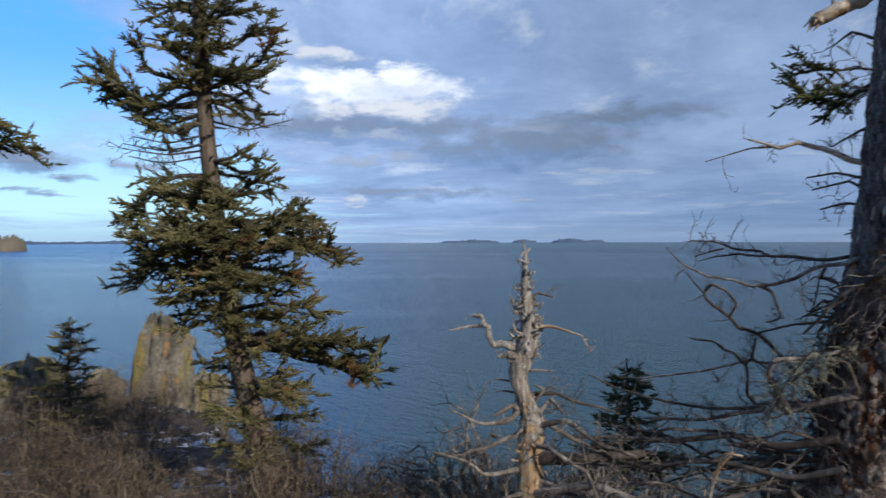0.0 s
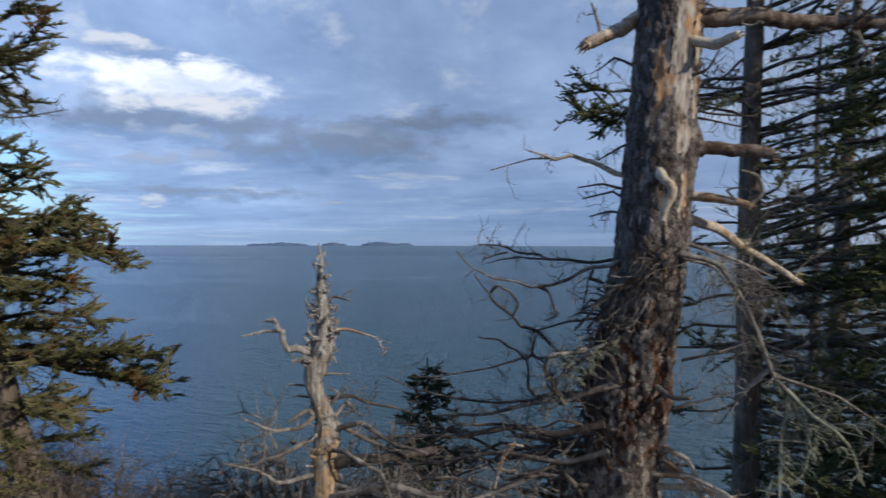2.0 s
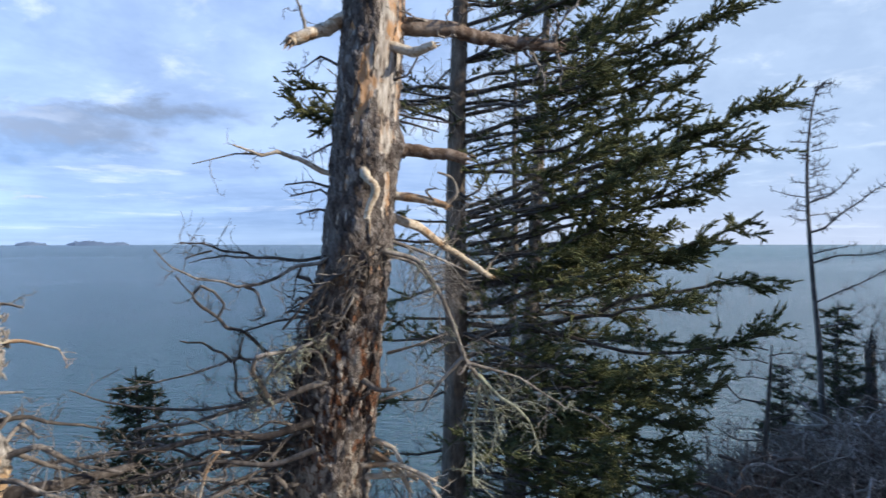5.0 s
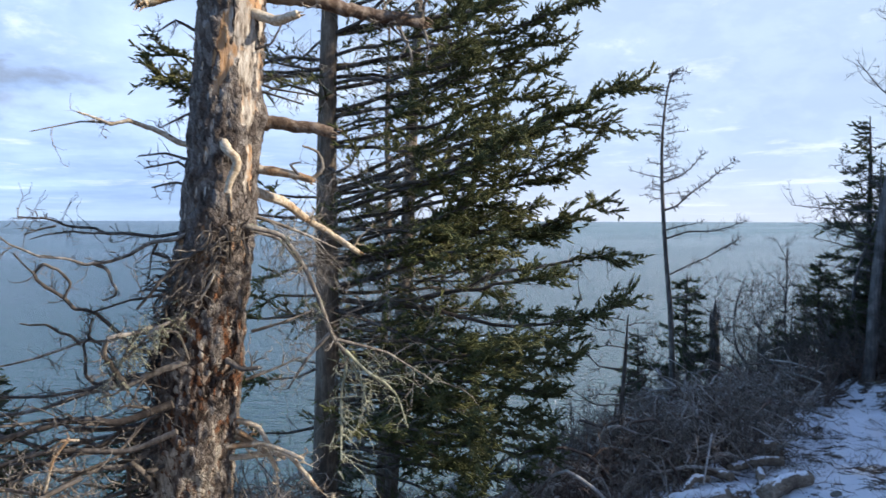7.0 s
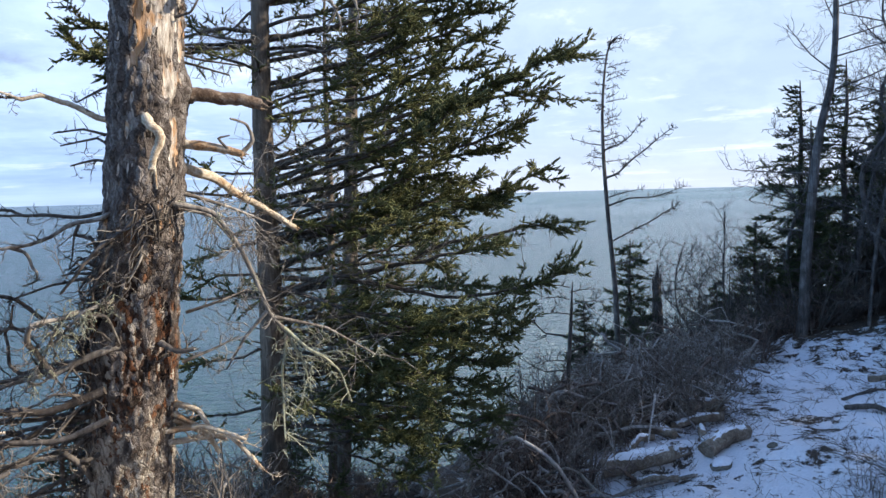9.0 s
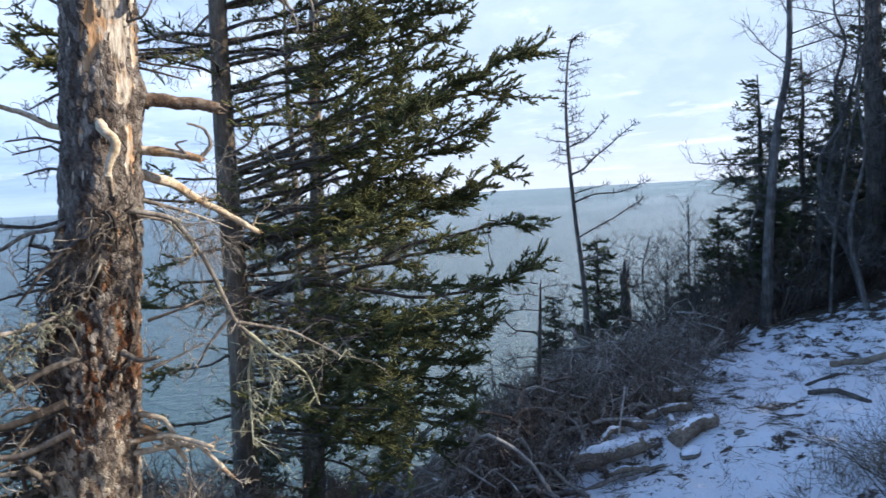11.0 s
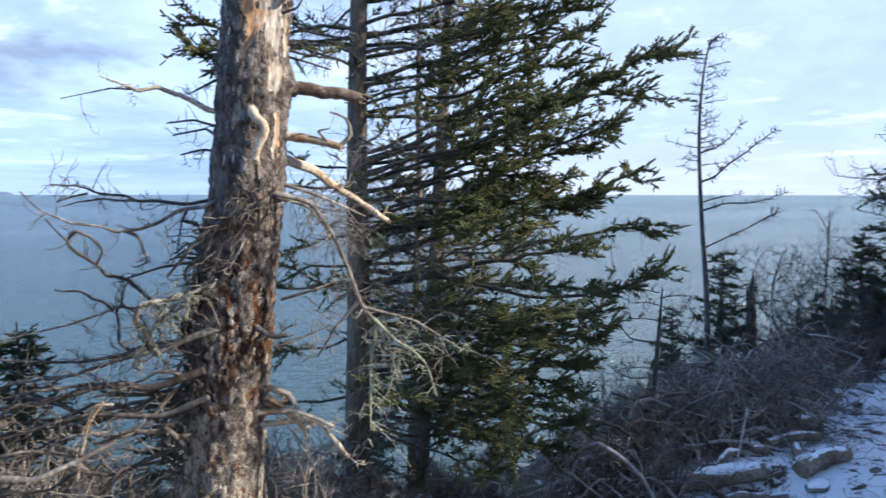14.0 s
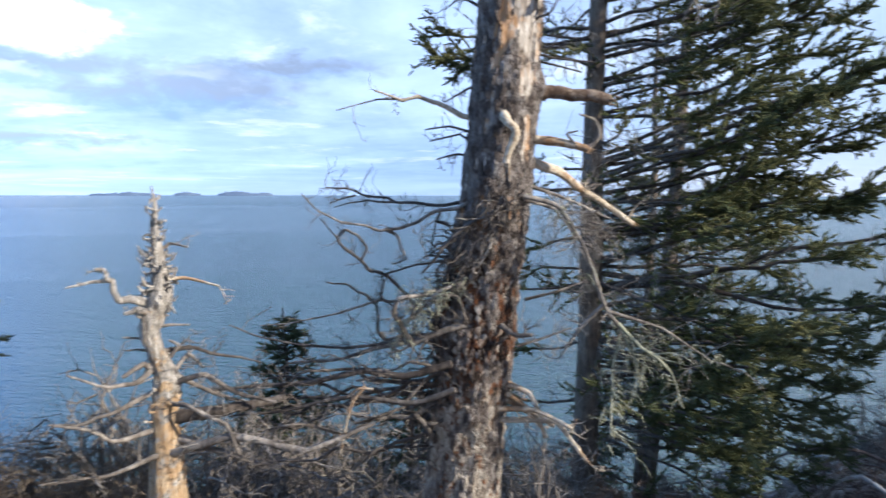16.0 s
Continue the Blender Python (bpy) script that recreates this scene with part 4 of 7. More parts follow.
    arm([(0.06, 0.14, 0.0), (0.26, 0.07, -0.05), (0.39, -0.04, -0.15), (0.58, -0.16, -0.25)], 0.024, 0.013, (PALEWOOD,), 4, 0.1, label="drooping pale limb with orange bark")
    arm([(0.02, 0.34, 0.11), (0.05, 0.285, 0.17), (0.078, 0.235, 0.19), (0.06, 0.16, 0.19), (0.045, 0.10, 0.18)], 0.020, 0.013, (PALEWOOD,), label="broken white stub hanging down", kink=0.004)
    arm([(0.04, 0.10, 0.19), (0.05, 0.07, 0.19), (0.06, 0.02, 0.18)], 0.008, 0.003, (PALEWOOD,))
    arm([(-0.06, 0.28, 0.0), (-0.165, 0.31, 0.0), (-0.26, 0.365, 0.0), (-0.354, 0.375, 0.03), (-0.45, 0.395, 0.05), (-0.544, 0.425, 0.05)], 0.015, 0.004, (PALEWOOD, DEADWOOD), 4, 0.12)
    arm([(-0.40, 0.385, 0.04), (-0.55, 0.365, 0.05), (-0.72, 0.34, 0.05)], 0.005, 0.002, (DEADWOOD,), 4, 0.12)
    for a, b, c in (((-0.09, 0.23, 0), (-0.20, 0.25, 0), (-0.32, 0.25, 0)), ((-0.11, 0.19, 0), (-0.18, 0.20, 0), (-0.30, 0.20, 0)),
                    ((-0.11, 0.13, 0), (-0.18, 0.15, 0), (-0.27, 0.12, 0)), ((-0.08, 0.45, 0), (-0.15, 0.41, 0), (-0.23, 0.37, 0)),
                    ((-0.08, 0.78, 0.02), (-0.16, 0.80, 0), (-0.23, 0.77, 0)), ((0.08, 0.70, 0.05), (0.22, 0.74, 0.08), (0.30, 0.88, 0.1)),
                    ((0.1, 0.60, 0.0), (0.22, 0.56, 0.0), (0.42, 0.53, 0.0)), ((0.1, 0.5, 0.0), (0.2, 0.53, 0.0), (0.36, 0.49, 0.0))):
        arm([a, b, c], 0.007, 0.003, (DARKTWIG,), 5, 0.10)
    def curl(points, r0, r1, mats=(DARKTWIG,), tw=8, tl=0.09, t=0.08, **kw):
        arm([(r, u, t) for r, u in points], r0, r1, mats, tw, tl, **{"kink": 0.006, "curl": 0.3, "deep": 1, **kw})

    curl([(-0.12, -0.06), (-0.24, -0.085), (-0.34, -0.075), (-0.44, -0.072), (-0.52, -0.058), (-0.61, -0.042), (-0.68, -0.015), (-0.78, -0.004)], 0.009, 0.003, tw=26, tl=0.10, t=-0.04)
    curl([(-0.42, -0.072), (-0.50, -0.075), (-0.58, -0.06), (-0.66, -0.075), (-0.74, -0.095)], 0.006, 0.002, tw=8, t=-0.02)
    curl([(-0.64, -0.04), (-0.70, -0.045), (-0.76, -0.075)], 0.005, 0.002, tw=5, t=-0.03)
    curl([(-0.10, -0.05), (-0.18, -0.09), (-0.26, -0.115), (-0.36, -0.155), (-0.46, -0.19), (-0.53, -0.205), (-0.60, -0.175), (-0.70, -0.165), (-0.79, -0.12), (-0.885, -0.035)], 0.010, 0.003, (DEADWOOD, DARKTWIG), 22, 0.09)
    curl([(-0.25, -0.115), (-0.27, -0.15), (-0.21, -0.17), (-0.18, -0.25), (-0.19, -0.33), (-0.15, -0.40)], 0.007, 0.003, tw=12, tl=0.10)
    curl([(-0.27, -0.15), (-0.29, -0.24), (-0.30, -0.29)], 0.004, 0.002, tw=5, tl=0.07)
    curl([(-0.50, -0.195), (-0.44, -0.235), (-0.415, -0.285), (-0.42, -0.325), (-0.47, -0.35)], 0.008, 0.003, (DEADWOOD, DARKTWIG), 6, 0.06)
    curl([(-0.20, -0.62), (-0.30, -0.58), (-0.36, -0.54), (-0.43, -0.455), (-0.52, -0.40), (-0.58, -0.38), (-0.62, -0.34), (-0.685, -0.285), (-0.72, -0.235), (-0.685, -0.195), (-0.63, -0.215), (-0.59, -0.28), (-0.615, -0.335)], 0.0095, 0.005, tw=18, tl=0.07)
    curl([(-0.72, -0.235), (-0.75, -0.20), (-0.79, -0.16)], 0.005, 0.002, tw=3, tl=0.05)
    curl([(-0.18, -0.66), (-0.34, -0.665), (-0.50, -0.695), (-0.535, -0.66), (-0.55, -0.58), (-0.555, -0.53), (-0.525, -0.48), (-0.51, -0.42)], 0.010, 0.004, tw=14, tl=0.08)
    curl([(-0.53, -0.50), (-0.47, -0.545), (-0.42, -0.62)], 0.006, 0.003, tw=4, tl=0.07)
    curl([(-0.14, -0.36), (-0.26, -0.335), (-0.36, -0.35), (-0.46, -0.39), (-0.53, -0.41)], 0.008, 0.003, tw=10, tl=0.09)
    curl([(-0.20, -0.50), (-0.36, -0.49), (-0.49, -0.525), (-0.60, -0.535), (-0.72, -0.575), (-0.84, -0.60), (-0.96, -0.63), (-1.10, -0.645)], 0.008, 0.0025, (DEADWOOD, DARKTWIG), 16, 0.16)
    curl([(-0.56, -0.53), (-0.61, -0.48), (-0.66, -0.455), (-0.72, -0.44), (-0.78, -0.435)], 0.0075, 0.003, tw=2, tl=0.06)
    curl([(-0.20, -0.66), (-0.48, -0.70), (-0.70, -0.74), (-0.92, -0.73), (-1.10, -0.70), (-1.25, -0.645)], 0.010, 0.003, (DARKTWIG,), 12, 0.2)
    curl([(-0.22, -0.72), (-0.38, -0.70), (-0.52, -0.73), (-0.62, -0.76), (-0.78, -0.80), (-0.98, -0.82)], 0.014, 0.006, (DEADWOOD,), 14, 0.2, label="long grey dead limb", curl=0.4)
    curl([(-0.20, -0.80), (-0.42, -0.86), (-0.60, -0.84), (-0.82, -0.90), (-1.05, -0.92), (-1.35, -0.96)], 0.019, 0.007, (BARK, DARKTWIG), 22, 0.24, 0.2, label="long dark dead limb", curl=0.4)
    curl([(-0.18, -0.92), (-0.40, -0.98), (-0.66, -0.98), (-0.95, -1.04), (-1.25, -1.08)], 0.014, 0.005, (DARKTWIG, DEADWOOD), 24, 0.26, 0.3, curl=0.4)
    curl([(-0.60, -0.92), (-0.66, -1.0), (-0.69, -1.12), (-0.72, -1.25)], 0.008, 0.005, (PALEWOOD,), 3, 0.1, 0.35)
    curl([(-0.56, -0.93), (-0.63, -0.93), (-0.68, -0.97)], 0.006, 0.004, (PALEWOOD,), 2, 0.08, 0.35)
    arm([(-0.38, -0.72, 0.20), (-0.46, -0.59, 0.25), (-0.44, -0.51, 0.25), (-0.33, -0.49, 0.20)], 0.012, 0.008, (DEADWOOD,), 5, 0.1, kink=0.005)
    arm([(-0.13, -0.5, 0.1), (-0.33, -0.50, 0.20), (-0.40, -0.60, 0.2), (-0.46, -0.74, 0.2)], 0.010, 0.004, (DEADWOOD,), 12, 0.14, label="lichen-hung dead twigs", moss=34)
    arm([(-0.1, -0.42, 0.12), (-0.25, -0.47, 0.20), (-0.38, -0.60, 0.22)], 0.010, 0.004, (DEADWOOD,), 10, 0.12, label="lichen-hung dead twigs", moss=30)
    arm([(0.07, -0.03, 0.10), (0.26, -0.09, 0.10), (0.37, -0.24, 0.15), (0.48, -0.51, 0.20), (0.55, -0.63, 0.20)], 0.012, 0.008, (DEADWOOD,), 12, 0.2, label="drooping lichen-hung dead limb", moss=10)
    arm([(0.545, -0.62, 0.20), (0.51, -0.76, 0.20), (0.52, -0.91, 0.20), (0.51, -1.10, 0.20)], 0.008, 0.003, (LICHEN,), 9, 0.16, moss=16, curl=0.15, up=-0.12, deep=1)
    arm([(0.535, -0.60, 0.20), (0.67, -0.73, 0.25), (0.76, -0.83, 0.25), (0.82, -0.97, 0.25)], 0.008, 0.003, (LICHEN,), 9, 0.2, moss=11, curl=0.15, up=-0.12, deep=1)
    arm([(0.50, -0.55, 0.20), (0.72, -0.63, 0.20), (0.94, -0.76, 0.20)], 0.008, 0.003, (DEADWOOD,), 8, 0.2, moss=7, curl=0.15, up=-0.12, deep=1)
    arm([(0.545, -0.63, 0.20), (0.61, -0.75, 0.22), (0.64, -0.90, 0.25)], 0.007, 0.003, (LICHEN,), 9, 0.18, moss=11, curl=0.15, up=-0.12, deep=1)
    arm([(0.48, -0.51, 0.20), (0.38, -0.63, 0.20), (0.28, -0.76, 0.15)], 0.009, 0.004, (DEADWOOD,), 5, 0.16)
    arm([(0.12, 0.01, 0.0), (0.31, -0.04, -0.05), (0.49, -0.14, -0.10)], 0.010, 0.003, (DEADWOOD, DEADWOOD), 18, 0.34, up=-0.22, curl=0.25)
    arm([(0.10, -0.05, 0.05), (0.24, -0.11, 0.05), (0.36, -0.24, 0.05)], 0.010, 0.003, (DEADWOOD, DEADWOOD), 18, 0.30, up=-0.22, curl=0.25)
    arm([(0.12, -0.50, 0.0), (0.26, -0.46, 0.0), (0.39, -0.41, -0.10)], 0.008, 0.003, (DARKTWIG,), 8, 0.18)
    arm([(0.09, -0.71, 0.0), (0.21, -0.66, 0.0), (0.33, -0.62, 0.0)], 0.008, 0.003, (DEADWOOD,), 8, 0.18)
    for a, b, c in (((0.02, -0.91, 0.05), (0.14, -0.99, 0.10), (0.25, -1.07, 0.10)), ((0.02, -0.94, 0.05), (0.17, -1.03, 0.10), (0.22, -1.12, 0.10)),
                    ((0.04, -0.88, 0.05), (0.14, -0.93, 0.10), (0.21, -1.05, 0.15)), ((0.0, -1.0, 0.1), (0.2, -1.0, 0.15), (0.34, -1.08, 0.2)),
                    ((0.02, -1.05, 0.1), (0.25, -1.06, 0.15), (0.40, -1.22, 0.2))):
        arm([a, b, c], 0.015, 0.009, (PALEWOOD,), 3, 0.1, label="pale snapped stick")
    arm([(-0.01, -0.05, 0.13), (-0.08, -0.14, 0.16), (-0.23, -0.26, 0.18), (-0.33, -0.39, 0.20)], 0.012, 0.005, (DARKTWIG,), 8, 0.14)
    arm([(0.04, -0.09, 0.13), (-0.03, -0.26, 0.17), (-0.08, -0.36, 0.18)], 0.010, 0.004, (DEADWOOD,), 6, 0.12)
    arm([(0.02, -0.02, 0.13), (0.07, -0.08, 0.16), (0.05, -0.2, 0.17)], 0.012, 0.004, (DARKTWIG,), 9, 0.12)
    arm([(-0.05, -0.08, 0.12), (-0.14, -0.20, 0.15), (-0.2, -0.35, 0.16), (-0.22, -0.48, 0.18)], 0.011, 0.004, (DARKTWIG,), 8, 0.13)
    arm([(-0.33, -0.49, 0.20), (-0.18, -0.49, 0.21), (-0.13, -0.61, 0.20)], 0.008, 0.004, (DEADWOOD,))
    arm([(-0.05, -0.6, 0.14), (-0.22, -0.63, 0.18), (-0.4, -0.72, 0.2)], 0.02, 0.012, (DEADWOOD, DARKTWIG), 10, 0.15)
    arm([(0.02, -0.62, 0.15), (0.08, -0.66, 0.2), (0.16, -0.66, 0.22)], 0.014, 0.009, (DEADWOOD,), 4, 0.1)
    # the thicket of bent dead limbs low on the side of the silver snag
    more = np.random.default_rng(8)
    for k in range(14):
        u = more.uniform(-1.25, -0.74)
        reach, sag = more.uniform(0.4, 1.0), more.normal(-0.12, 0.10)
        pts = [(-0.16, u, 0.05)] + [(-0.16 - reach * f, u + sag * f + more.normal(0, 0.035), 0.05 + more.uniform(0, 0.3) * f + more.normal(0, 0.04)) for f in (0.2, 0.4, 0.6, 0.8, 1.0)]
        arm(pts, more.uniform(0.008, 0.016), 0.004, ((DARKTWIG, DARKTWIG, DEADWOOD)[k % 3],), 8, 0.16, curl=0.45, kink=0.03, deep=1)
    # the shaggy mat of thin dead twigs that hangs on the trunk's face
    g = Geo()
    for i in range(52):
        f = rng.random()
        u = 0.01 - 0.52 * f + rng.normal(0, 0.05)
        a = np.interp(f, (0, 1), (0.75, 2.9)) + rng.normal(0, 0.35)
        ar, _t = snag_axis(u)
        r = np.interp(u, (-0.6, 0.0), (0.172, 0.15))
        o = np.array(at_snag(ar + math.cos(a) * r, u, math.sin(a) * r))
        d = np.array((*(S_R * math.cos(a) + S_T * math.sin(a)), 0.0))
        along = np.array((*(S_R * -0.62), -0.72))
        q, w = o, unit(d * 0.45 + along * rng.uniform(0.2, 1.0) + rng.normal(0, 0.35, 3))
        line = [q]
        for _ in range(6):
            q = q + w * rng.uniform(0.012, 0.042)
            w = unit(w + np.array((0, 0, -0.08)) + along * 0.15 + rng.normal(0, 0.42, 3))
            line.append(q)
        line = np.array(line)
        rr = np.linspace(rng.uniform(0.0025, 0.006), 0.0012, 7)
        sticks(g, line[:-1], line[1:], rr[:-1], rr[1:], int(rng.random() < 0.4), 4)
    for i in range(150):
        u, a = rng.uniform(-1.3, -0.2), rng.uniform(2.5, 3.9)
        ar, _t = snag_axis(u)
        o = np.array(at_snag(ar + math.cos(a) * 0.16, u, math.sin(a) * 0.16))
        w = unit(np.array((*(S_R * math.cos(a) + S_T * math.sin(a)), rng.normal(-0.3, 0.6))) + rng.normal(0, 0.4, 3))
        line = [o]
        for _ in range(5):
            line.append(line[-1] + w * rng.uniform(0.015, 0.055))
            w = unit(w + np.array((0, 0, -0.15)) + rng.normal(0, 0.45, 3))
        line = np.array(line)
        rr = np.linspace(rng.uniform(0.003, 0.008), 0.0013, 6)
        sticks(g, line[:-1], line[1:], rr[:-1], rr[1:], 0, 4)
    part("twig_mat", g, [DARKTWIG, DEADWOOD], tree, "shaggy mat of thin dead twigs")["kind"] = "stuff"


def hang_lichen(geo, path, n, mat):
    """Tufts of thin hanging strands on a twig."""
    P0, P1 = [], []
    for _ in range(n):
        o = path[rng.integers(2, len(path))] + rng.normal(0, 0.03, 3)
        for _ in range(5):
            w = unit(np.array((0, 0, -0.6)) + rng.normal(0, 0.6, 3))
            q = o
            for _ in range(3):
                e = q + w * rng.uniform(0.008, 0.026)
                P0.append(q), P1.append(e)
                q, w = e, unit(w + rng.normal(0, 0.4, 3) + np.array((0, 0, -0.25)))
    sticks(geo, P0, P1, 0.0019, 0.0011, mat, 3)


make_snag()

# ---------------------------------------------------------------- the small silver snag
POLE = np.array((0.345, 3.43))
P_R, P_T = np.array((0.995, -0.10)), np.array((-0.10, -0.995))


def at_pole(r, u, t):
    xy = POLE + P_R * r + P_T * t
    return (xy[0], xy[1], EYE + u)


def make_silver():
    mat, k, p = surface("silvered_bare_wood", 0.85)
    pos = where(k)
    streak = k.noise(k.scaled(pos, (1.0, 1.0, 0.10)), 75.0, 4.0, 0.6)
    blotch = k.noise(pos, 14.0, 5.0, 0.65, 0.4)
    fine = k.noise(pos, 140.0, 4.0, 0.65)
    grey = k.ramp(k.m("ADD", k.m("MULTIPLY", streak, 0.7), k.m("MULTIPLY", fine, 0.3)), [(0.34, (0.05, 0.042, 0.035)), (0.48, (0.23, 0.205, 0.175)), (0.64, (0.54, 0.51, 0.46))])
    tan = k.ramp(streak, [(0.3, (0.13, 0.07, 0.03)), (0.5, (0.36, 0.24, 0.13)), (0.7, (0.56, 0.44, 0.29))])
    z = k.sep(pos)[2]
    f = k.step(k.m("ADD", blotch, k.step(z, 17.5, 16.7, -0.09, 0.12)), 0.50, 0.60)
    col = k.mix(k.m("MULTIPLY", k.step(k.noise(pos, 26.0, 4.0, 0.7), 0.42, 0.33), 0.85), k.mix(f, grey, tan), (0.03, 0.024, 0.02))
    k.link(col, p.inputs["Base Color"])
    bump(k, p, k.m("ADD", streak, k.m("ADD", blotch, k.m("MULTIPLY", fine, 0.5))), 1.0, 0.008)
    return mat


SILVER = make_silver()


def make_pole():
    zb = ground_z(0.38, 3.43) - 0.05
    tree = thing("broken_snag", (0.37, 3.43, zb), "silver barkless broken tree trunk with a pointed top", "tree")
    g = Geo()
    low = zb - EYE
    pts = [at_pole(*p) for p in ((0.03, low, 0), (0.025, -1.15, 0), (0.03, -0.95, 0), (0.035, -0.85, 0), (-0.005, -0.74, 0.02), (-0.032, -0.64, 0.02), (-0.005, -0.56, 0.01), (0.02, -0.48, 0), (0.014, -0.33, 0), (0.004, -0.17, 0), (0.008, -0.09, 0), (-0.004, 0.0, 0))]
    path = curve(pts, 160)
    rad = np.interp(path[:, 2] - EYE, (low, -1.2, -0.95, -0.85, -0.74, -0.63, -0.55, -0.48, -0.42, -0.30, -0.17, -0.09, -0.01), (0.12, 0.075, 0.062, 0.052, 0.038, 0.039, 0.046, 0.050, 0.038, 0.028, 0.020, 0.011, 0.003))
    rad = rad * np.interp(np.arange(161), np.arange(0, 168, 8), 1 + rng.normal(0, 0.08, 21))
    tube(g, path, rad, 28, 0, 0.10)
    part("trunk", g, [SILVER], tree, "pale weathered barkless trunk")
    specs = (([(-0.01, -0.53, 0.0), (-0.08, -0.505, 0.03), (-0.14, -0.50, 0.03), (-0.162, -0.45, 0.03), (-0.178, -0.405, 0.03), (-0.195, -0.375, 0.03), (-0.24, -0.36, 0.03)], 0.021, 0.007, SILVER, 2),
             ([(-0.175, -0.41, 0.03), (-0.26, -0.42, 0.03), (-0.355, -0.435, 0.03)], 0.011, 0.004, SILVER, 1),
             ([(0.0, -0.57, 0.02), (-0.06, -0.55, 0.05), (-0.09, -0.54, 0.06), (-0.125, -0.555, 0.06)], 0.022, 0.008, SILVER, 3),
             ([(0.02, -0.42, 0.0), (0.13, -0.41, 0.0), (0.27, -0.45, 0.05)], 0.009, 0.004, PALEWOOD, 1),
             ([(0.0, -0.63, 0.0), (0.06, -0.625, 0.03), (0.14, -0.62, 0.05)], 0.009, 0.004, DEADWOOD, 0),
             ([(-0.02, -0.68, 0.0), (-0.08, -0.675, 0.0), (-0.14, -0.67, 0.0)], 0.008, 0.004, DEADWOOD, 0),
             ([(-0.02, -0.74, 0.0), (-0.08, -0.735, 0.0), (-0.13, -0.73, 0.0)], 0.007, 0.003, DEADWOOD, 0),
             ([(0.0, -0.31, 0.0), (0.06, -0.26, 0.0), (0.14, -0.27, 0.05)], 0.009, 0.004, DEADWOOD, 1),
             ([(0.01, -0.79, 0.0), (-0.09, -0.87, 0.05), (-0.19, -0.86, 0.10), (-0.35, -0.80, 0.10)], 0.014, 0.004, DEADWOOD, 4),
             ([(-0.01, -0.83, 0.0), (-0.06, -0.79, 0.05), (-0.14, -0.83, 0.08)], 0.016, 0.008, DEADWOOD, 1),
             ([(-0.03, -0.93, 0.0), (-0.19, -0.98, 0.10), (-0.29, -1.01, 0.10), (-0.42, -0.99, 0.15)], 0.011, 0.004, DEADWOOD, 5),
             ([(-0.03, -1.09, 0.05), (-0.19, -1.08, 0.15), (-0.27, -1.02, 0.20), (-0.39, -0.98, 0.20)], 0.012, 0.005, DEADWOOD, 4),
             ([(0.03, -0.74, 0.0), (0.16, -0.75, -0.05), (0.31, -0.80, -0.05), (0.46, -0.84, -0.05)], 0.012, 0.004, DARKTWIG, 5),
             ([(0.03, -0.80, 0.0), (0.09, -0.71, 0.02), (0.05, -0.69, 0.02)], 0.010, 0.005, DEADWOOD, 2),
             ([(0.04, -0.90, 0.0), (0.20, -0.83, 0.10), (0.36, -0.93, 0.15), (0.50, -0.97, 0.20)], 0.015, 0.006, DEADWOOD, 9),
             ([(0.04, -1.06, 0.0), (0.20, -1.02, 0.10), (0.36, -1.0, 0.10), (0.55, -0.98, 0.10)], 0.034, 0.018, BARK, 10),
             ([(0.05, -1.14, 0.0), (0.20, -1.17, 0.10), (0.39, -1.23, 0.20)], 0.020, 0.008, DEADWOOD, 10),
             ([(0.05, -0.84, 0.0), (0.20, -0.93, 0.0), (0.36, -1.01, 0.0), (0.50, -1.17, 0.0)], 0.014, 0.006, DEADWOOD, 10),
             ([(0.01, -0.98, 0.0), (0.14, -0.98, 0.15), (0.28, -1.04, 0.20), (0.33, -1.17, 0.25)], 0.012, 0.006, DEADWOOD, 10),
             ([(0.04, -0.88, 0.0), (0.13, -0.80, -0.1), (0.2, -0.88, -0.2)], 0.012, 0.004, DEADWOOD, 10),
             ([(0.0, -1.2, 0.05), (-0.2, -1.25, 0.1), (-0.45, -1.22, 0.2)], 0.014, 0.004, DEADWOOD, 10),
             ([(0.05, -1.2, 0.05), (0.3, -1.1, 0.2), (0.6, -1.15, 0.35), (0.9, -1.05, 0.4)], 0.022, 0.008, DEADWOOD, 14))
    for pts, r0, r1, mat, tw in specs:
        g = Geo()
        path = limb(g, [at_pole(*p) for p in pts], r0, r1, 0, 0.006)
        if tw:
            twigs(g, path, tw, 0.09 if pts[0][1] > -0.8 else 0.16, 0.0035, 0, 0.4)
        part("branch", g, [mat], tree)
    # short splinters up the stem
    g = Geo()
    for i in range(150):
        u, a = rng.uniform(-1.1, -0.06), rng.uniform(0, 6.28)
        if i % 3:
            u = rng.triangular(-0.62, -0.45, -0.08)
        c = np.array(at_pole(np.interp(u, (-1.15, -0.95, -0.85, -0.74, -0.64, -0.56, -0.48, -0.33, -0.17), (0.025, 0.03, 0.035, -0.005, -0.032, -0.005, 0.02, 0.014, 0.004)), u, 0))[:2]
        d = unit(np.array((math.cos(a), math.sin(a), rng.normal(0, 0.4))))
        o = np.array((*c, EYE + u)) + d * np.interp(u, (-1.2, -0.95, -0.74, -0.48, -0.3, -0.1), (0.065, 0.055, 0.034, 0.050, 0.029, 0.008))
        m = o + d * rng.uniform(0.008, 0.028) * (1.3 if i % 3 else 1.0)
        sticks(g, [o - d * 0.02, m], [m, m + (d * 0.7 + np.array((0, 0, rng.normal(0.1, 0.9)))) * rng.uniform(0.008, 0.034)], rng.uniform(0.004, 0.011), 0.0025, 0, 5)
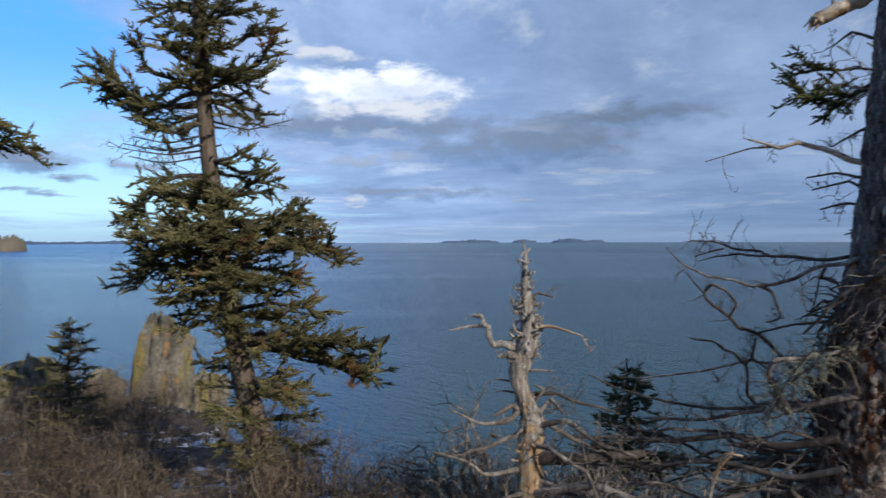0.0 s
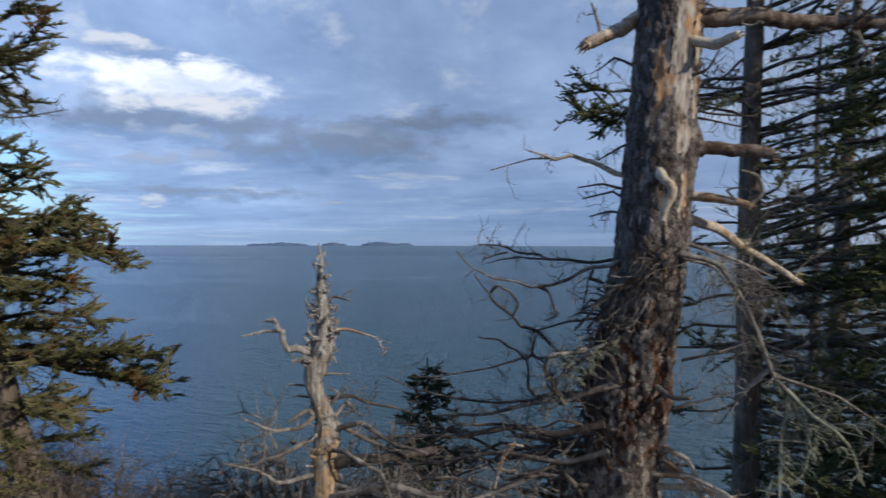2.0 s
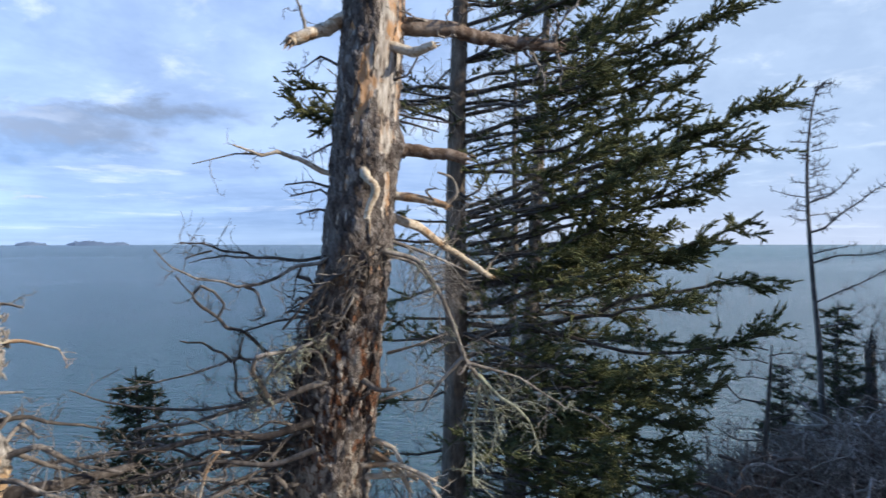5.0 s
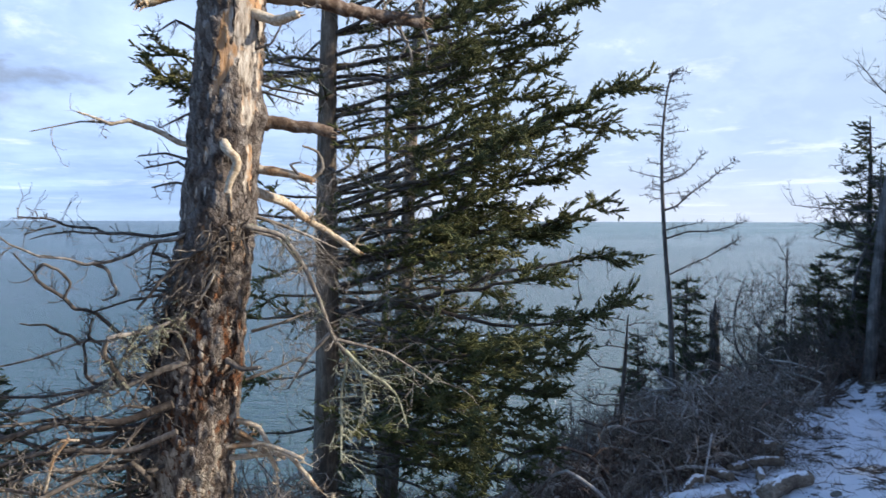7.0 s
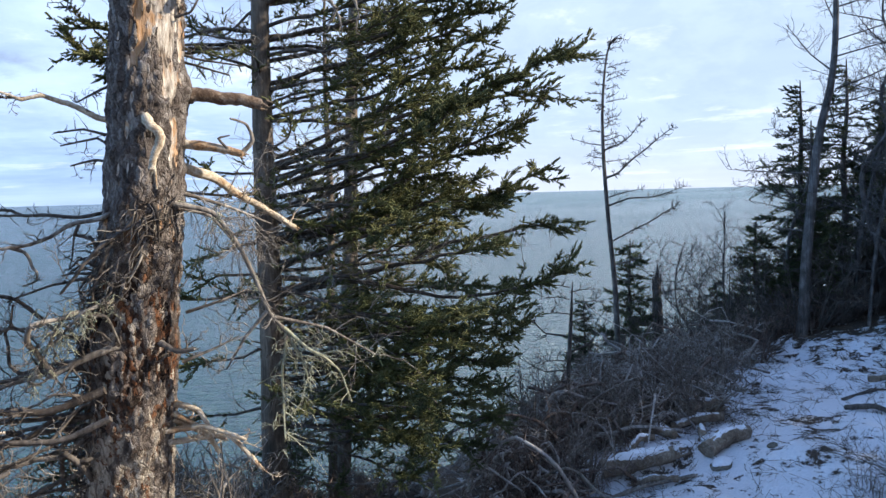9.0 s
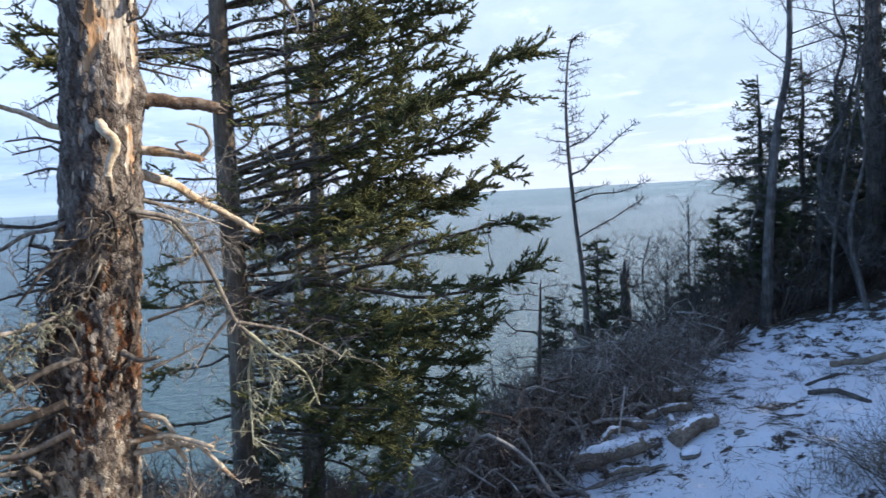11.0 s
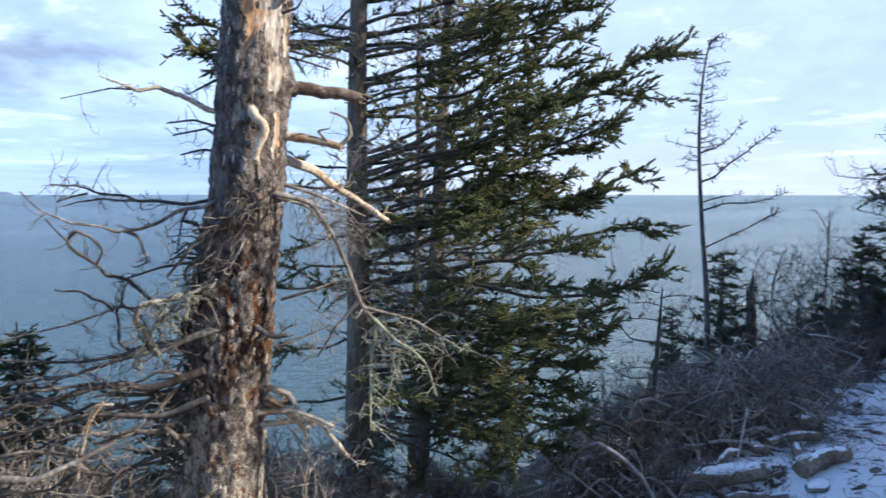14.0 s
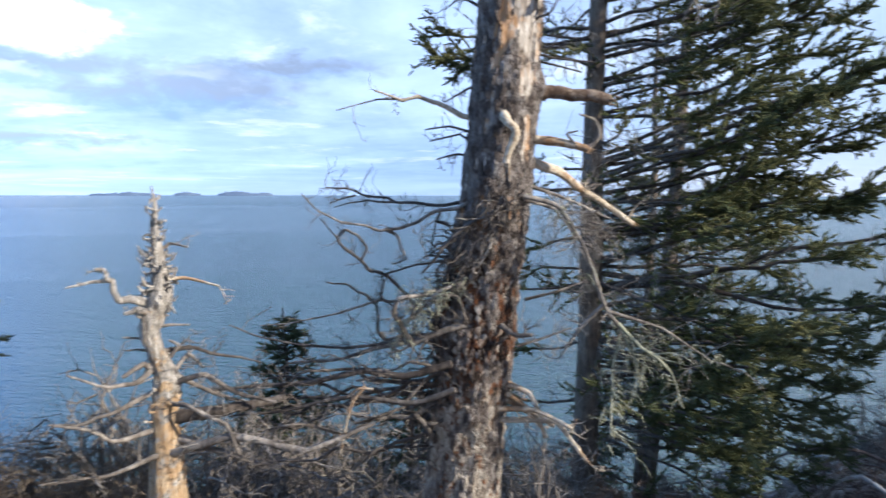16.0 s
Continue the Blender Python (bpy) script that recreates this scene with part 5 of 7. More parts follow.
    part("splintered_wood", g, [SILVER], tree)["kind"] = "stuff"


make_pole()

# ---------------------------------------------------------------- living spruces


def trunk_of(tree, pts, radii, mat=BARK, sides=16, knots=60):
    g = Geo()
    path = curve(pts, 70)
    tube(g, path, np.interp(np.linspace(0, 1, 71), np.linspace(0, 1, len(radii)), radii), sides, 0, 0.045)
    for _ in range(knots):
        i = rng.integers(5, 66)
        d = unit(np.array((*rng.normal(size=2), rng.normal(0, 0.2))))
        r = np.interp(i / 70, np.linspace(0, 1, len(radii)), radii)
        sticks(g, [path[i]], [path[i] + d * (r + rng.uniform(0.02, 0.10))], 0.012, 0.005, 0, 5)
    part("trunk", g, [mat], tree)
    return path


def on(path, z):
    return np.array([np.interp(z, path[:, 2], path[:, i]) for i in range(2)] + [z])


def left_spruce():
    """The olive spruce with gaps between its tiers, beside the rocks."""
    base = (-1.30, 5.14, ground_z(-1.3, 5.14) - 0.05)
    tree = thing("spruce_tree", base, "olive-green spruce with bare trunk gaps and rusty twig tips", "tree")
    path = trunk_of(tree, [base, (-1.36, 5.13, 16.4), (-1.50, 5.08, 17.05), (-1.62, 5.05, 17.8), (-1.70, 5.02, 18.5), (-1.75, 5.0, 19.3), (-1.79, 4.98, 20.3), (-1.82, 4.98, 21.4)], (0.11, 0.09, 0.08, 0.066, 0.057, 0.05, 0.035, 0.012), TANBARK)

    def b(z, az, length, rise=(5, -5), bare=0.25, **kw):
        g = Geo()
        leaf = Geo()
        bough(g, on(path, z), az, length, rise, 0.008 + 0.008 * length, bare, 1.0, **{"spread": 0.5, "fine": 0.76, "grain": 0.8, "leaf": leaf, **kw})
        piece("needles", leaf, [OLIVE], part("bough", g, [BARK], tree))

    def arm(z, x, tip_z, bare=0.25, sag=0.03, depth=0.0, **kw):
        """A bough from the trunk at the height z to the place x metres off the middle line, at the height tip_z."""
        g, leaf = Geo(), Geo()
        root = on(path, z)
        tip = (-1.57 + x * (0.85 if x < 0 else 0.92), root[1] + depth, tip_z)
        bough(g, root, 0, 1, (0, 0), 0.009 + 0.007 * abs(x), bare, 1.0, **{"spread": 0.48, "fine": 0.76, "grain": 0.8, "tip": tip, "sag": sag, "leaf": leaf, **kw})
        piece("needles", leaf, [OLIVE], part("bough", g, [BARK], tree))

    # the crown: short dense boughs all round, azimuths from +y to +x
    for z, az, ln in ((21.1, 20, .3), (21.0, 150, .35), (20.9, 260, .35), (20.7, 80, .45), (20.6, 200, .45), (20.5, 320, .45), (20.3, 40, .5), (20.2, 130, .5), (20.1, 250, .52), (19.95, 90, .5),
                      (19.9, 300, .5), (19.8, 180, .5), (19.75, 60, .5), (19.7, 110, .5), (19.65, 265, .36), (19.6, 340, .4), (19.5, 140, .42), (19.5, 80, .46), (19.4, 215, .3), (19.35, 300, .3), (19.3, 140, .42), (19.2, 40, .4), (19.05, 112, .3)):
        b(z, az, ln, (14, -12), 0.08)
    arm(19.15, 0.35, 19.38, 0.2), arm(19.3, 0.30, 19.5, 0.2, depth=0.15), arm(19.05, 0.30, 19.2, 0.3), arm(19.2, -0.45, 19.42, 0.2, depth=-0.1)
    arm(19.05, 0.19, 18.92, 0.3, -0.05), arm(18.98, 0.15, 18.78, 0.35, -0.06), arm(19.0, 0.10, 18.85, 0.3, -0.04, -0.15)
    # the long arm with a raised tip and hanging pads
    arm(18.95, -1.06, 19.24, 0.2, 0.10), arm(18.98, -0.92, 19.10, 0.25, 0.08, -0.15), arm(18.9, -0.76, 18.92, 0.25, 0.06, 0.1), arm(19.08, -0.66, 19.28, 0.2, 0.05, -0.1)
    arm(18.85, -0.52, 18.78, 0.25, 0.02, -0.2), arm(19.05, -0.8, 19.05, 0.2, 0.03, 0.2), arm(18.88, -0.40, 18.84, 0.2, 0.0, 0.1)
    # the small tier on the bare stretch
    arm(18.58, 0.29, 18.47, 0.2, -0.06), arm(18.55, 0.22, 18.56, 0.25, 0.0, -0.15), arm(18.5, 0.20, 18.42, 0.3, -0.03, 0.1)
    arm(18.45, -0.82, 18.16, 0.45, -0.08), arm(18.42, -0.70, 18.26, 0.45, -0.08, -0.12), arm(18.4, -0.62, 18.16, 0.5, -0.06, 0.15), arm(18.4, -0.4, 18.24, 0.4, -0.03, -0.1)
    for z, az in ((18.75, -80), (18.68, -95), (18.7, -65), (18.6, -88), (18.64, -100), (18.85, 85)):
        g = Geo()
        p = on(path, z)
        q = [p, p + np.array((math.sin(radians(az)) * 0.3, math.cos(radians(az)) * 0.3, -0.05)), p + np.array((math.sin(radians(az)) * 0.58, math.cos(radians(az)) * 0.58, 0.0))]
        line = limb(g, q, 0.008, 0.003, 0, 0.01)
        twigs(g, line, 9, 0.13, 0.003)
        part("dead_branch", g, [DARKTWIG], tree)
    # the broad middle tier
    for z, x, tz, d in ((18.28, 0.32, 18.32, 0.0), (18.25, 0.10, 18.30, -0.35), (18.25, -0.25, 18.28, -0.2), (18.15, 0.62, 18.14, 0.0), (18.1, 0.52, 18.16, -0.25), (18.1, 0.4, 18.1, 0.35), (18.1, -0.45, 18.08, 0.0), (18.05, -0.35, 18.12, -0.3), (18.0, 0.84, 17.88, 0.0),
                        (18.0, 0.66, 17.98, -0.3), (17.95, 0.6, 17.95, 0.3), (17.98, -0.66, 17.92, 0.0), (17.95, -0.55, 17.96, -0.3), (17.9, 0.2, 17.98, -0.55), (17.9, -0.2, 17.95, -0.5), (17.9, 0.0, 17.9, 0.5), (17.85, 0.55, 17.78, -0.25),
                        (17.85, -0.82, 17.75, 0.0), (17.82, -0.62, 17.78, -0.25), (17.82, -0.5, 17.74, 0.3), (17.8, 0.35, 17.74, 0.35), (17.78, 0.3, 17.72, -0.4), (17.78, -0.25, 17.70, -0.4)):
        arm(z, x, tz, 0.08, 0.02, d)
    for z, az, ln in ((18.3, 180, .42), (18.22, 150, .5), (18.2, 210, .5), (18.12, 175, .6), (18.05, 200, .6), (18.0, 160, .62), (17.95, 185, .62), (17.88, 220, .6), (17.85, 140, .6), (17.8, 172, .55), (17.74, 200, .5), (17.72, 150, .5), (18.32, 90, .34), (18.3, -60, .36), (17.72, 178, .4),
                      (17.56, 175, .4), (17.5, 205, .38), (17.44, 150, .42), (17.35, 185, .35), (19.1, 175, .36), (19.2, 190, .4), (19.3, 160, .42), (19.42, 180, .42), (19.05, 205, .36), (19.55, 170, .45), (19.7, 190, .45), (19.15, 120, .38)):
        b(z, az, ln, (6, -16), 0.04)
    arm(17.66, 0.48, 17.68, 0.5, 0.0), arm(17.64, -0.6, 17.68, 0.65, 0.03), arm(17.62, -0.45, 17.6, 0.6, 0.02, -0.2)
    arm(17.5, 0.60, 17.47, 0.3, -0.03), arm(17.5, 0.40, 17.42, 0.3, 0.0, -0.25), arm(17.48, -0.40, 17.40, 0.5, -0.02), arm(17.52, -0.28, 17.47, 0.5, 0.0, -0.2), arm(17.45, 0.3, 17.45, 0.3, 0.0, 0.3)
    # the long low arm and the skirt
    arm(17.32, 0.99, 17.24, 0.22, 0.0), arm(17.28, 1.03, 17.05, 0.3, -0.03), arm(17.3, 0.82, 17.30, 0.25, 0.0, -0.2), arm(17.25, 0.85, 17.12, 0.3, -0.02, 0.2), arm(17.3, 0.55, 17.28, 0.2, 0.0, -0.3)
    arm(17.2, 0.02, 17.2, 0.3, 0.0, -0.25), arm(17.22, -0.2, 17.12, 0.2, 0.0, -0.1), arm(17.1, -0.18, 17.08, 0.2, 0.0, 0.1)
    for z, az, ln in ((16.98, 130, .45), (16.95, 95, .6), (16.85, 200, .4), (16.8, -110, .35), (16.9, 80, .5), (16.75, 160, .45), (16.7, 80, .5), (16.6, 110, .5), (16.55, 220, .4), (16.5, 170, .45), (17.0, 85, .42), (16.92, 100, .45), (16.95, -85, .35), (16.8, 175, .4), (16.75, -95, .35)):
        b(z, az, ln * 0.85, (0, -10), 0.12)


left_spruce()


def leaning_spruce(base, top, r0, boughs, label, mats, seed, count=9, fine=0.85, dense=1.0, name="spruce_tree", dead=0.5, grain=1.0):
    """A spruce given by its foot, its top and (height, azimuth, length, rise0, rise1, bare) for its boughs."""
    global rng
    rng = np.random.default_rng(seed)
    tree = thing(name, base, label, "tree")
    b, t = np.array(base), np.array(top)
    mid = [b + (t - b) * f + np.array((*rng.normal(0, 0.02, 2), 0)) * (0 < f < 1) for f in (0, 0.2, 0.4, 0.6, 0.8, 1.0)]
    path = trunk_of(tree, mid, (r0 * 1.15, r0, r0 * 0.88, r0 * 0.72, r0 * 0.5, r0 * 0.15))
    for z, az, ln, e0, e1, bare in boughs:
        g = Geo()
        bough(g, on(path, z), az, ln, (e0, e1), 0.006 + 0.0055 * ln, bare, dense, fine=fine, count=count, dead=dead, grain=grain)
        part("bough", g, mats, tree)
    return tree


def leans(rows, az, seed, fan=((0.0, 1.0, 0.0),)):
    """Boughs of a wind-swept tree as (root height, azimuth, (reach, tip height), bare, sag), with shorter neighbours fanned round each."""
    r = np.random.default_rng(seed)
    out = []
    for z, far, tz, bare, sag in rows:
        for turn, k, drop in fan:
            j = 0.0 if k == 1.0 else 1.0
            out.append((z + j * r.normal(0, 0.06) + drop, az + turn + j * r.normal(0, 7), (far * k * (1 - j * r.uniform(0, 0.15)), z + (tz - z) * k + drop + j * r.normal(0, 0.07)), bare * (1 - 0.25 * j * r.random()), sag))
    return out


def wind_spruce(base, top, r0, rows, label, mats, seed, count=9, fine=1.0, dense=1.0, dead=0.6, grain=1.0):
    """A spruce given by its foot, its top and its boughs' roots and tips."""
    global rng
    rng = np.random.default_rng(seed)
    tree = thing("spruce_tree", base, label, "tree")
    b, t = np.array(base), np.array(top)
    mid = [b + (t - b) * f + np.array((*rng.normal(0, 0.02, 2), 0)) * (0 < f < 1) for f in (0, 0.2, 0.4, 0.6, 0.8, 1.0)]
    path = trunk_of(tree, mid, (r0 * 1.15, r0, r0 * 0.88, r0 * 0.72, r0 * 0.5, r0 * 0.15), TANBARK)
    for z, az, (far, tz), bare, sag in rows:
        g = Geo()
        root = on(path, z)
        far *= 0.965
        leaf = Geo()
        bough(g, root, az, far, (0, 0), 0.006 + 0.0055 * far, bare, dense, fine=fine, count=count, dead=dead, grain=grain, tip=(root[0] + math.sin(radians(az)) * far, root[1] + math.cos(radians(az)) * far, tz), sag=sag, grey=2, tuft=0.5, leaf=leaf)
        piece("needles", leaf, [mats[1]], part("bough", g, [mats[0], mats[0], mats[2]], tree))
    return tree


def ring_of(z0, z1, n, far, seed, bare=0.4):
    """Shorter boughs on every side."""
    r = np.random.default_rng(seed)
    rows = []
    for z in np.linspace(z0, z1, n):
        ln = far * r.uniform(0.6, 1.1) * np.interp(z, (z0, z1 - 1.5, z1), (1.0, 0.85, 0.4))
        rows.append((z, r.uniform(0, 360), (ln, z + ln * r.normal(0.06, 0.12)), bare * r.uniform(0.7, 1.5), r.uniform(-0.02, 0.06)))
    return rows


GREYTWIG = wood_like("lichened_grey_twig", (0.06, 0.053, 0.045), (0.19, 0.168, 0.14), (0.36, 0.33, 0.28), relief=0.002)
GREEN = [BARK, NEEDLE, GREYTWIG]
LEE = ((18.22, 2.67, 19.10, 0.42, 0.10), (18.10, 2.52, 18.74, 0.42, 0.06), (17.55, 2.42, 18.11, 0.46, -0.02), (17.15, 2.58, 17.60, 0.78, 0.0), (17.30, 2.70, 17.26, 0.64, 0.06), (16.95, 2.18, 16.95, 0.35, -0.03),
       (16.85, 2.17, 16.73, 0.3, -0.03), (16.6, 2.02, 16.46, 0.3, -0.03), (16.42, 2.0, 16.2, 0.3, -0.02), (16.15, 1.98, 15.97, 0.35, 0.0), (15.9, 1.86, 15.75, 0.35, 0.0), (17.6, 1.92, 17.82, 0.5, 0.0), (17.85, 2.05, 18.3, 0.5, 0.04), (17.95, 2.2, 18.5, 0.5, 0.05), (17.4, 2.05, 17.9, 0.5, 0.0), (17.75, 1.7, 18.05, 0.4, 0.02), (16.75, 1.8, 16.6, 0.35, 0.0), (16.25, 1.8, 16.1, 0.3, 0.0))
HIGH = ((18.62, 1.82, 19.0, 0.42, 0.04), (18.9, 1.9, 19.25, 0.42, 0.05), (19.08, 2.0, 19.5, 0.40, 0.05), (19.25, 2.40, 19.92, 0.35, 0.08), (19.55, 2.2, 20.25, 0.35, 0.08), (19.85, 2.0, 20.5, 0.3, 0.06), (20.2, 1.9, 20.9, 0.3, 0.06),
        (20.6, 1.7, 21.2, 0.3, 0.05), (21.0, 1.4, 21.5, 0.25, 0.04), (21.5, 1.1, 21.9, 0.2, 0.03), (22.0, 0.7, 22.2, 0.2, 0.0))
WINDWARD = [(19.20, -53, (1.48, 19.22), 0.60, 0.0), (19.28, -50, (1.35, 19.12), 0.58, -0.02), (19.34, -55, (1.42, 19.32), 0.60, 0.03), (19.26, -47, (1.2, 19.05), 0.62, 0.0), (18.0, -70, (0.8, 18.05), 0.75, 0.0), (17.2, -40, (0.8, 17.15), 0.6, 0.0),
            (19.0, -60, (0.75, 19.05), 0.6, 0.0), (16.7, -60, (0.75, 16.6), 0.5, 0.0), (16.2, -45, (0.85, 16.05), 0.4, 0.0), (16.5, 200, (0.9, 16.4), 0.4, 0.0), (17.9, 215, (0.7, 17.9), 0.75, 0.0)]
FAN = ((0.0, 1.0, 0.0), (24.0, 0.80, -0.02), (-28.0, 0.72, 0.05), (56.0, 0.55, 0.06))
wind_spruce((3.84, 4.96, ground_z(3.84, 4.96) - 0.05), (3.93, 4.9, 22.8), 0.10, leans(LEE, 135, 3, FAN[:3]) + leans(HIGH, 135, 4, FAN[:3]) + ring_of(15.4, 22.3, 26, 0.8, 5, 0.6) + WINDWARD, "dense green wind-swept spruce on the cliff edge", GREEN, 11, 9, 1.25, 0.85, dead=1.0)
REAR = ((15.1, 2.0, 14.9, 0.3, 0.0), (15.5, 2.1, 15.4, 0.3, 0.0), (15.9, 2.1, 15.85, 0.3, 0.0), (16.3, 2.25, 16.3, 0.35, 0.0), (16.75, 2.3, 16.75, 0.4, 0.0), (17.3, 1.8, 17.4, 0.45, 0.02), (17.9, 1.7, 18.1, 0.45, 0.04), (18.4, 1.8, 18.9, 0.4, 0.05), (18.9, 1.9, 19.5, 0.35, 0.06),
        (19.4, 1.9, 20.0, 0.35, 0.06), (19.9, 1.7, 20.5, 0.3, 0.06), (20.4, 1.4, 20.9, 0.3, 0.05), (20.9, 1.0, 21.3, 0.2, 0.03), (21.4, 0.6, 21.6, 0.2, 0.0))
wind_spruce((6.24, 6.92, ground_z(6.24, 6.92) - 0.05), (6.6, 6.5, 22.0), 0.115, leans(REAR, 142, 6, FAN[:3]) + ring_of(14.8, 21.4, 18, 0.9, 7), "green spruce with a pale grey lower trunk behind another spruce", GREEN, 12, 8, 1.35, 0.85, dead=0.8, grain=1.6)
wind_spruce((5.7, 6.4, ground_z(5.7, 6.4) - 0.05), (5.82, 6.3, 20.6), 0.05, ring_of(15.0, 20.2, 22, 0.9, 8, 0.35), "slender green spruce among larger ones", GREEN, 13, 8, 1.0, grain=1.6)

# small fir below the edge, baby fir by the rocks, fir at the frame's far side
cone = lambda z0, z1, n, ln, seed: [(z, (k * 137.5 + seed * 40) % 360, ln * (1 - (z - z0) / (z1 - z0)) ** 0.8 + 0.08, 8, -8, 0.1) for k, z in enumerate(np.linspace(z0, z1 - 0.05, n))]
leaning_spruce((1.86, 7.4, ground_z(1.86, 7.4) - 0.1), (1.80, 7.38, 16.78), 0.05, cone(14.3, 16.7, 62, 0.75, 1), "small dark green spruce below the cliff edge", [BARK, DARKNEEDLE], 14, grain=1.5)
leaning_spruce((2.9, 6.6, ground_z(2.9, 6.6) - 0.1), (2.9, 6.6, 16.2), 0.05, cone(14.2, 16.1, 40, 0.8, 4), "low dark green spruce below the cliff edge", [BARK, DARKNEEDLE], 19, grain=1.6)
leaning_spruce((-3.82, 7.03, ground_z(-3.82, 7.03) - 0.05), (-3.80, 7.04, 17.25), 0.026, cone(15.95, 17.2, 34, 0.30, 2), "young green spruce beside lichened rocks", [BARK, OLIVE], 15, dense=0.65, fine=1.2)
leaning_spruce((-4.35, 5.75, ground_z(-4.35, 5.75) - 0.05), (-4.4, 5.7, 21.5), 0.08, [(z, az, ln, 6, -6, 0.25) for z, az, ln in ((18.82, 76, 0.92), (19.02, 84, 0.78), (19.1, 95, 0.4), (19.3, 70, 0.3), (19.5, 85, 0.3), (18.4, 80, 0.3), (18.2, 100, 0.3), (17.8, 90, 0.3), (16.9, 80, 0.6), (16.6, 100, 0.6), (16.3, 70, 0.5), (20, 60, .5), (20.5, 140, .4), (19, 200, .6), (18.5, 240, .7), (18, 300, .7), (17.5, 210, .8))], "olive-green spruce with reaching boughs", [BARK, OLIVE], 16, 9)

# ---------------------------------------------------------------- rocks on the point


def block(geo, centre, size, seed, mat=0, lean=0.0, cuts=22, rough=0.17):
    """An upright, cracked block of rock: a squared column with slabs and broken faces."""
    n = cuts
    r = Vector((seed * 3.1, seed * 1.7, seed * 0.9))
    sides = 40
    rows = []
    for i in range(n + 1):
        f = i / n
        ring = []
        for j in range(sides):
            a = 2 * math.pi * j / sides
            c, s = math.cos(a), math.sin(a)
            q = 1.0 / max(abs(c), abs(s)) ** 0.75
            p = Vector((c * size[0] * 0.5, s * size[1] * 0.5, f * size[2]))
            w = noise.noise(p * 1.6 + r) * rough + 1.1 * rough * noise.cell(Vector((p[0] * 6, p[1] * 6, p[2] * 1.1)) + r) + 0.5 * rough * noise.noise(p * 7 + r)
            k = q * (1 + w) * (1.06 - 0.34 * f ** 1.6) * (0.55 if i == n else 1)
            ring.append((centre[0] + p[0] * k + lean * f * size[2], centre[1] + p[1] * k, centre[2] + p[2] + (0.10 * noise.noise(p * 2.3 + r) + 0.10 * noise.cell(Vector((p[0] * 6, p[1] * 6, 0.3)) + r)) * f ** 3 * size[2] * 0.7))
        rows.append(ring)
    i, j = np.meshgrid(np.arange(n), np.arange(sides), indexing="ij")
    j2 = (j + 1) % sides
    geo.add(rows, np.stack([i * sides + j, i * sides + j2, (i + 1) * sides + j2, (i + 1) * sides + j], -1).reshape(-1, 4), mat)
    top = np.mean(rows[-1], 0) + (0, 0, 0.03)
    geo.add([*rows[-1], tuple(top)], [(j, (j + 1) % sides, sides) for j in range(sides)], mat)


for cx, cy, w, d, top, lean, label in ((-5.28, 12.42, 0.62, 0.8, 16.66, 0.05, "tall upright rock pillar with yellow lichen"), (-4.80, 12.6, 0.55, 0.7, 16.22, -0.03, "upright grey rock slab with orange lichen"),
                                       (-5.95, 12.2, 0.55, 0.7, 15.72, 0.0, "low tan rock slab beside a pillar"), (-4.35, 12.75, 0.6, 0.7, 15.55, 0.0, "low dark rock at a pillar's foot"),
                                       (-6.5, 11.2, 1.05, 0.9, 16.05, -0.05, "broad weathered rock block"), (-5.62, 9.35, 0.72, 0.8, 16.28, -0.03, "dark weathered rock slab with tan patches"), (-7.9, 11.5, 1.0, 1.0, 15.6, 0.0, "broad weathered rock block"), (-5.5, 12.0, 0.5, 0.5, 15.3, 0.0, "low dark rock at a pillar's foot")):
    g = Geo()
    zb = 13.9
    block(g, (cx, cy, zb), (w, d, top - zb), cx * 2 + cy, lean=lean)
    whole("rock_pillar", g, [ROCK], (cx, cy, zb), label, "rock", "rocks on the point", smooth=False)

# ---------------------------------------------------------------- bare and dead trees to the right


def bare_tree(name, pts, radii, arms, label, mat=BARK, seed=1, group="", bend=0.22, deep=2):
    """A leafless tree: a stem through the given points and arms of (points, girth, twigs, twig length)."""
    global rng
    rng = np.random.default_rng(seed)
    tree = thing(name, pts[0], label, "tree", group)
    g = Geo()
    path = curve(pts, 44)
    tube(g, path, np.interp(np.linspace(0, 1, 45), np.linspace(0, 1, len(radii)), radii), 10, 0, 0.05)
    part("trunk", g, [mat], tree)
    for points, r0, n, tl in arms:
        g = Geo()
        line = limb(g, points, r0, r0 * 0.3, 0, 0.01, 6, splinter=False)
        twigs(g, line, n, tl, max(0.0052, r0 * 0.4), 0, bend, 0.10, 0.1, deep)
        part("branch", g, [mat], tree)
    return path


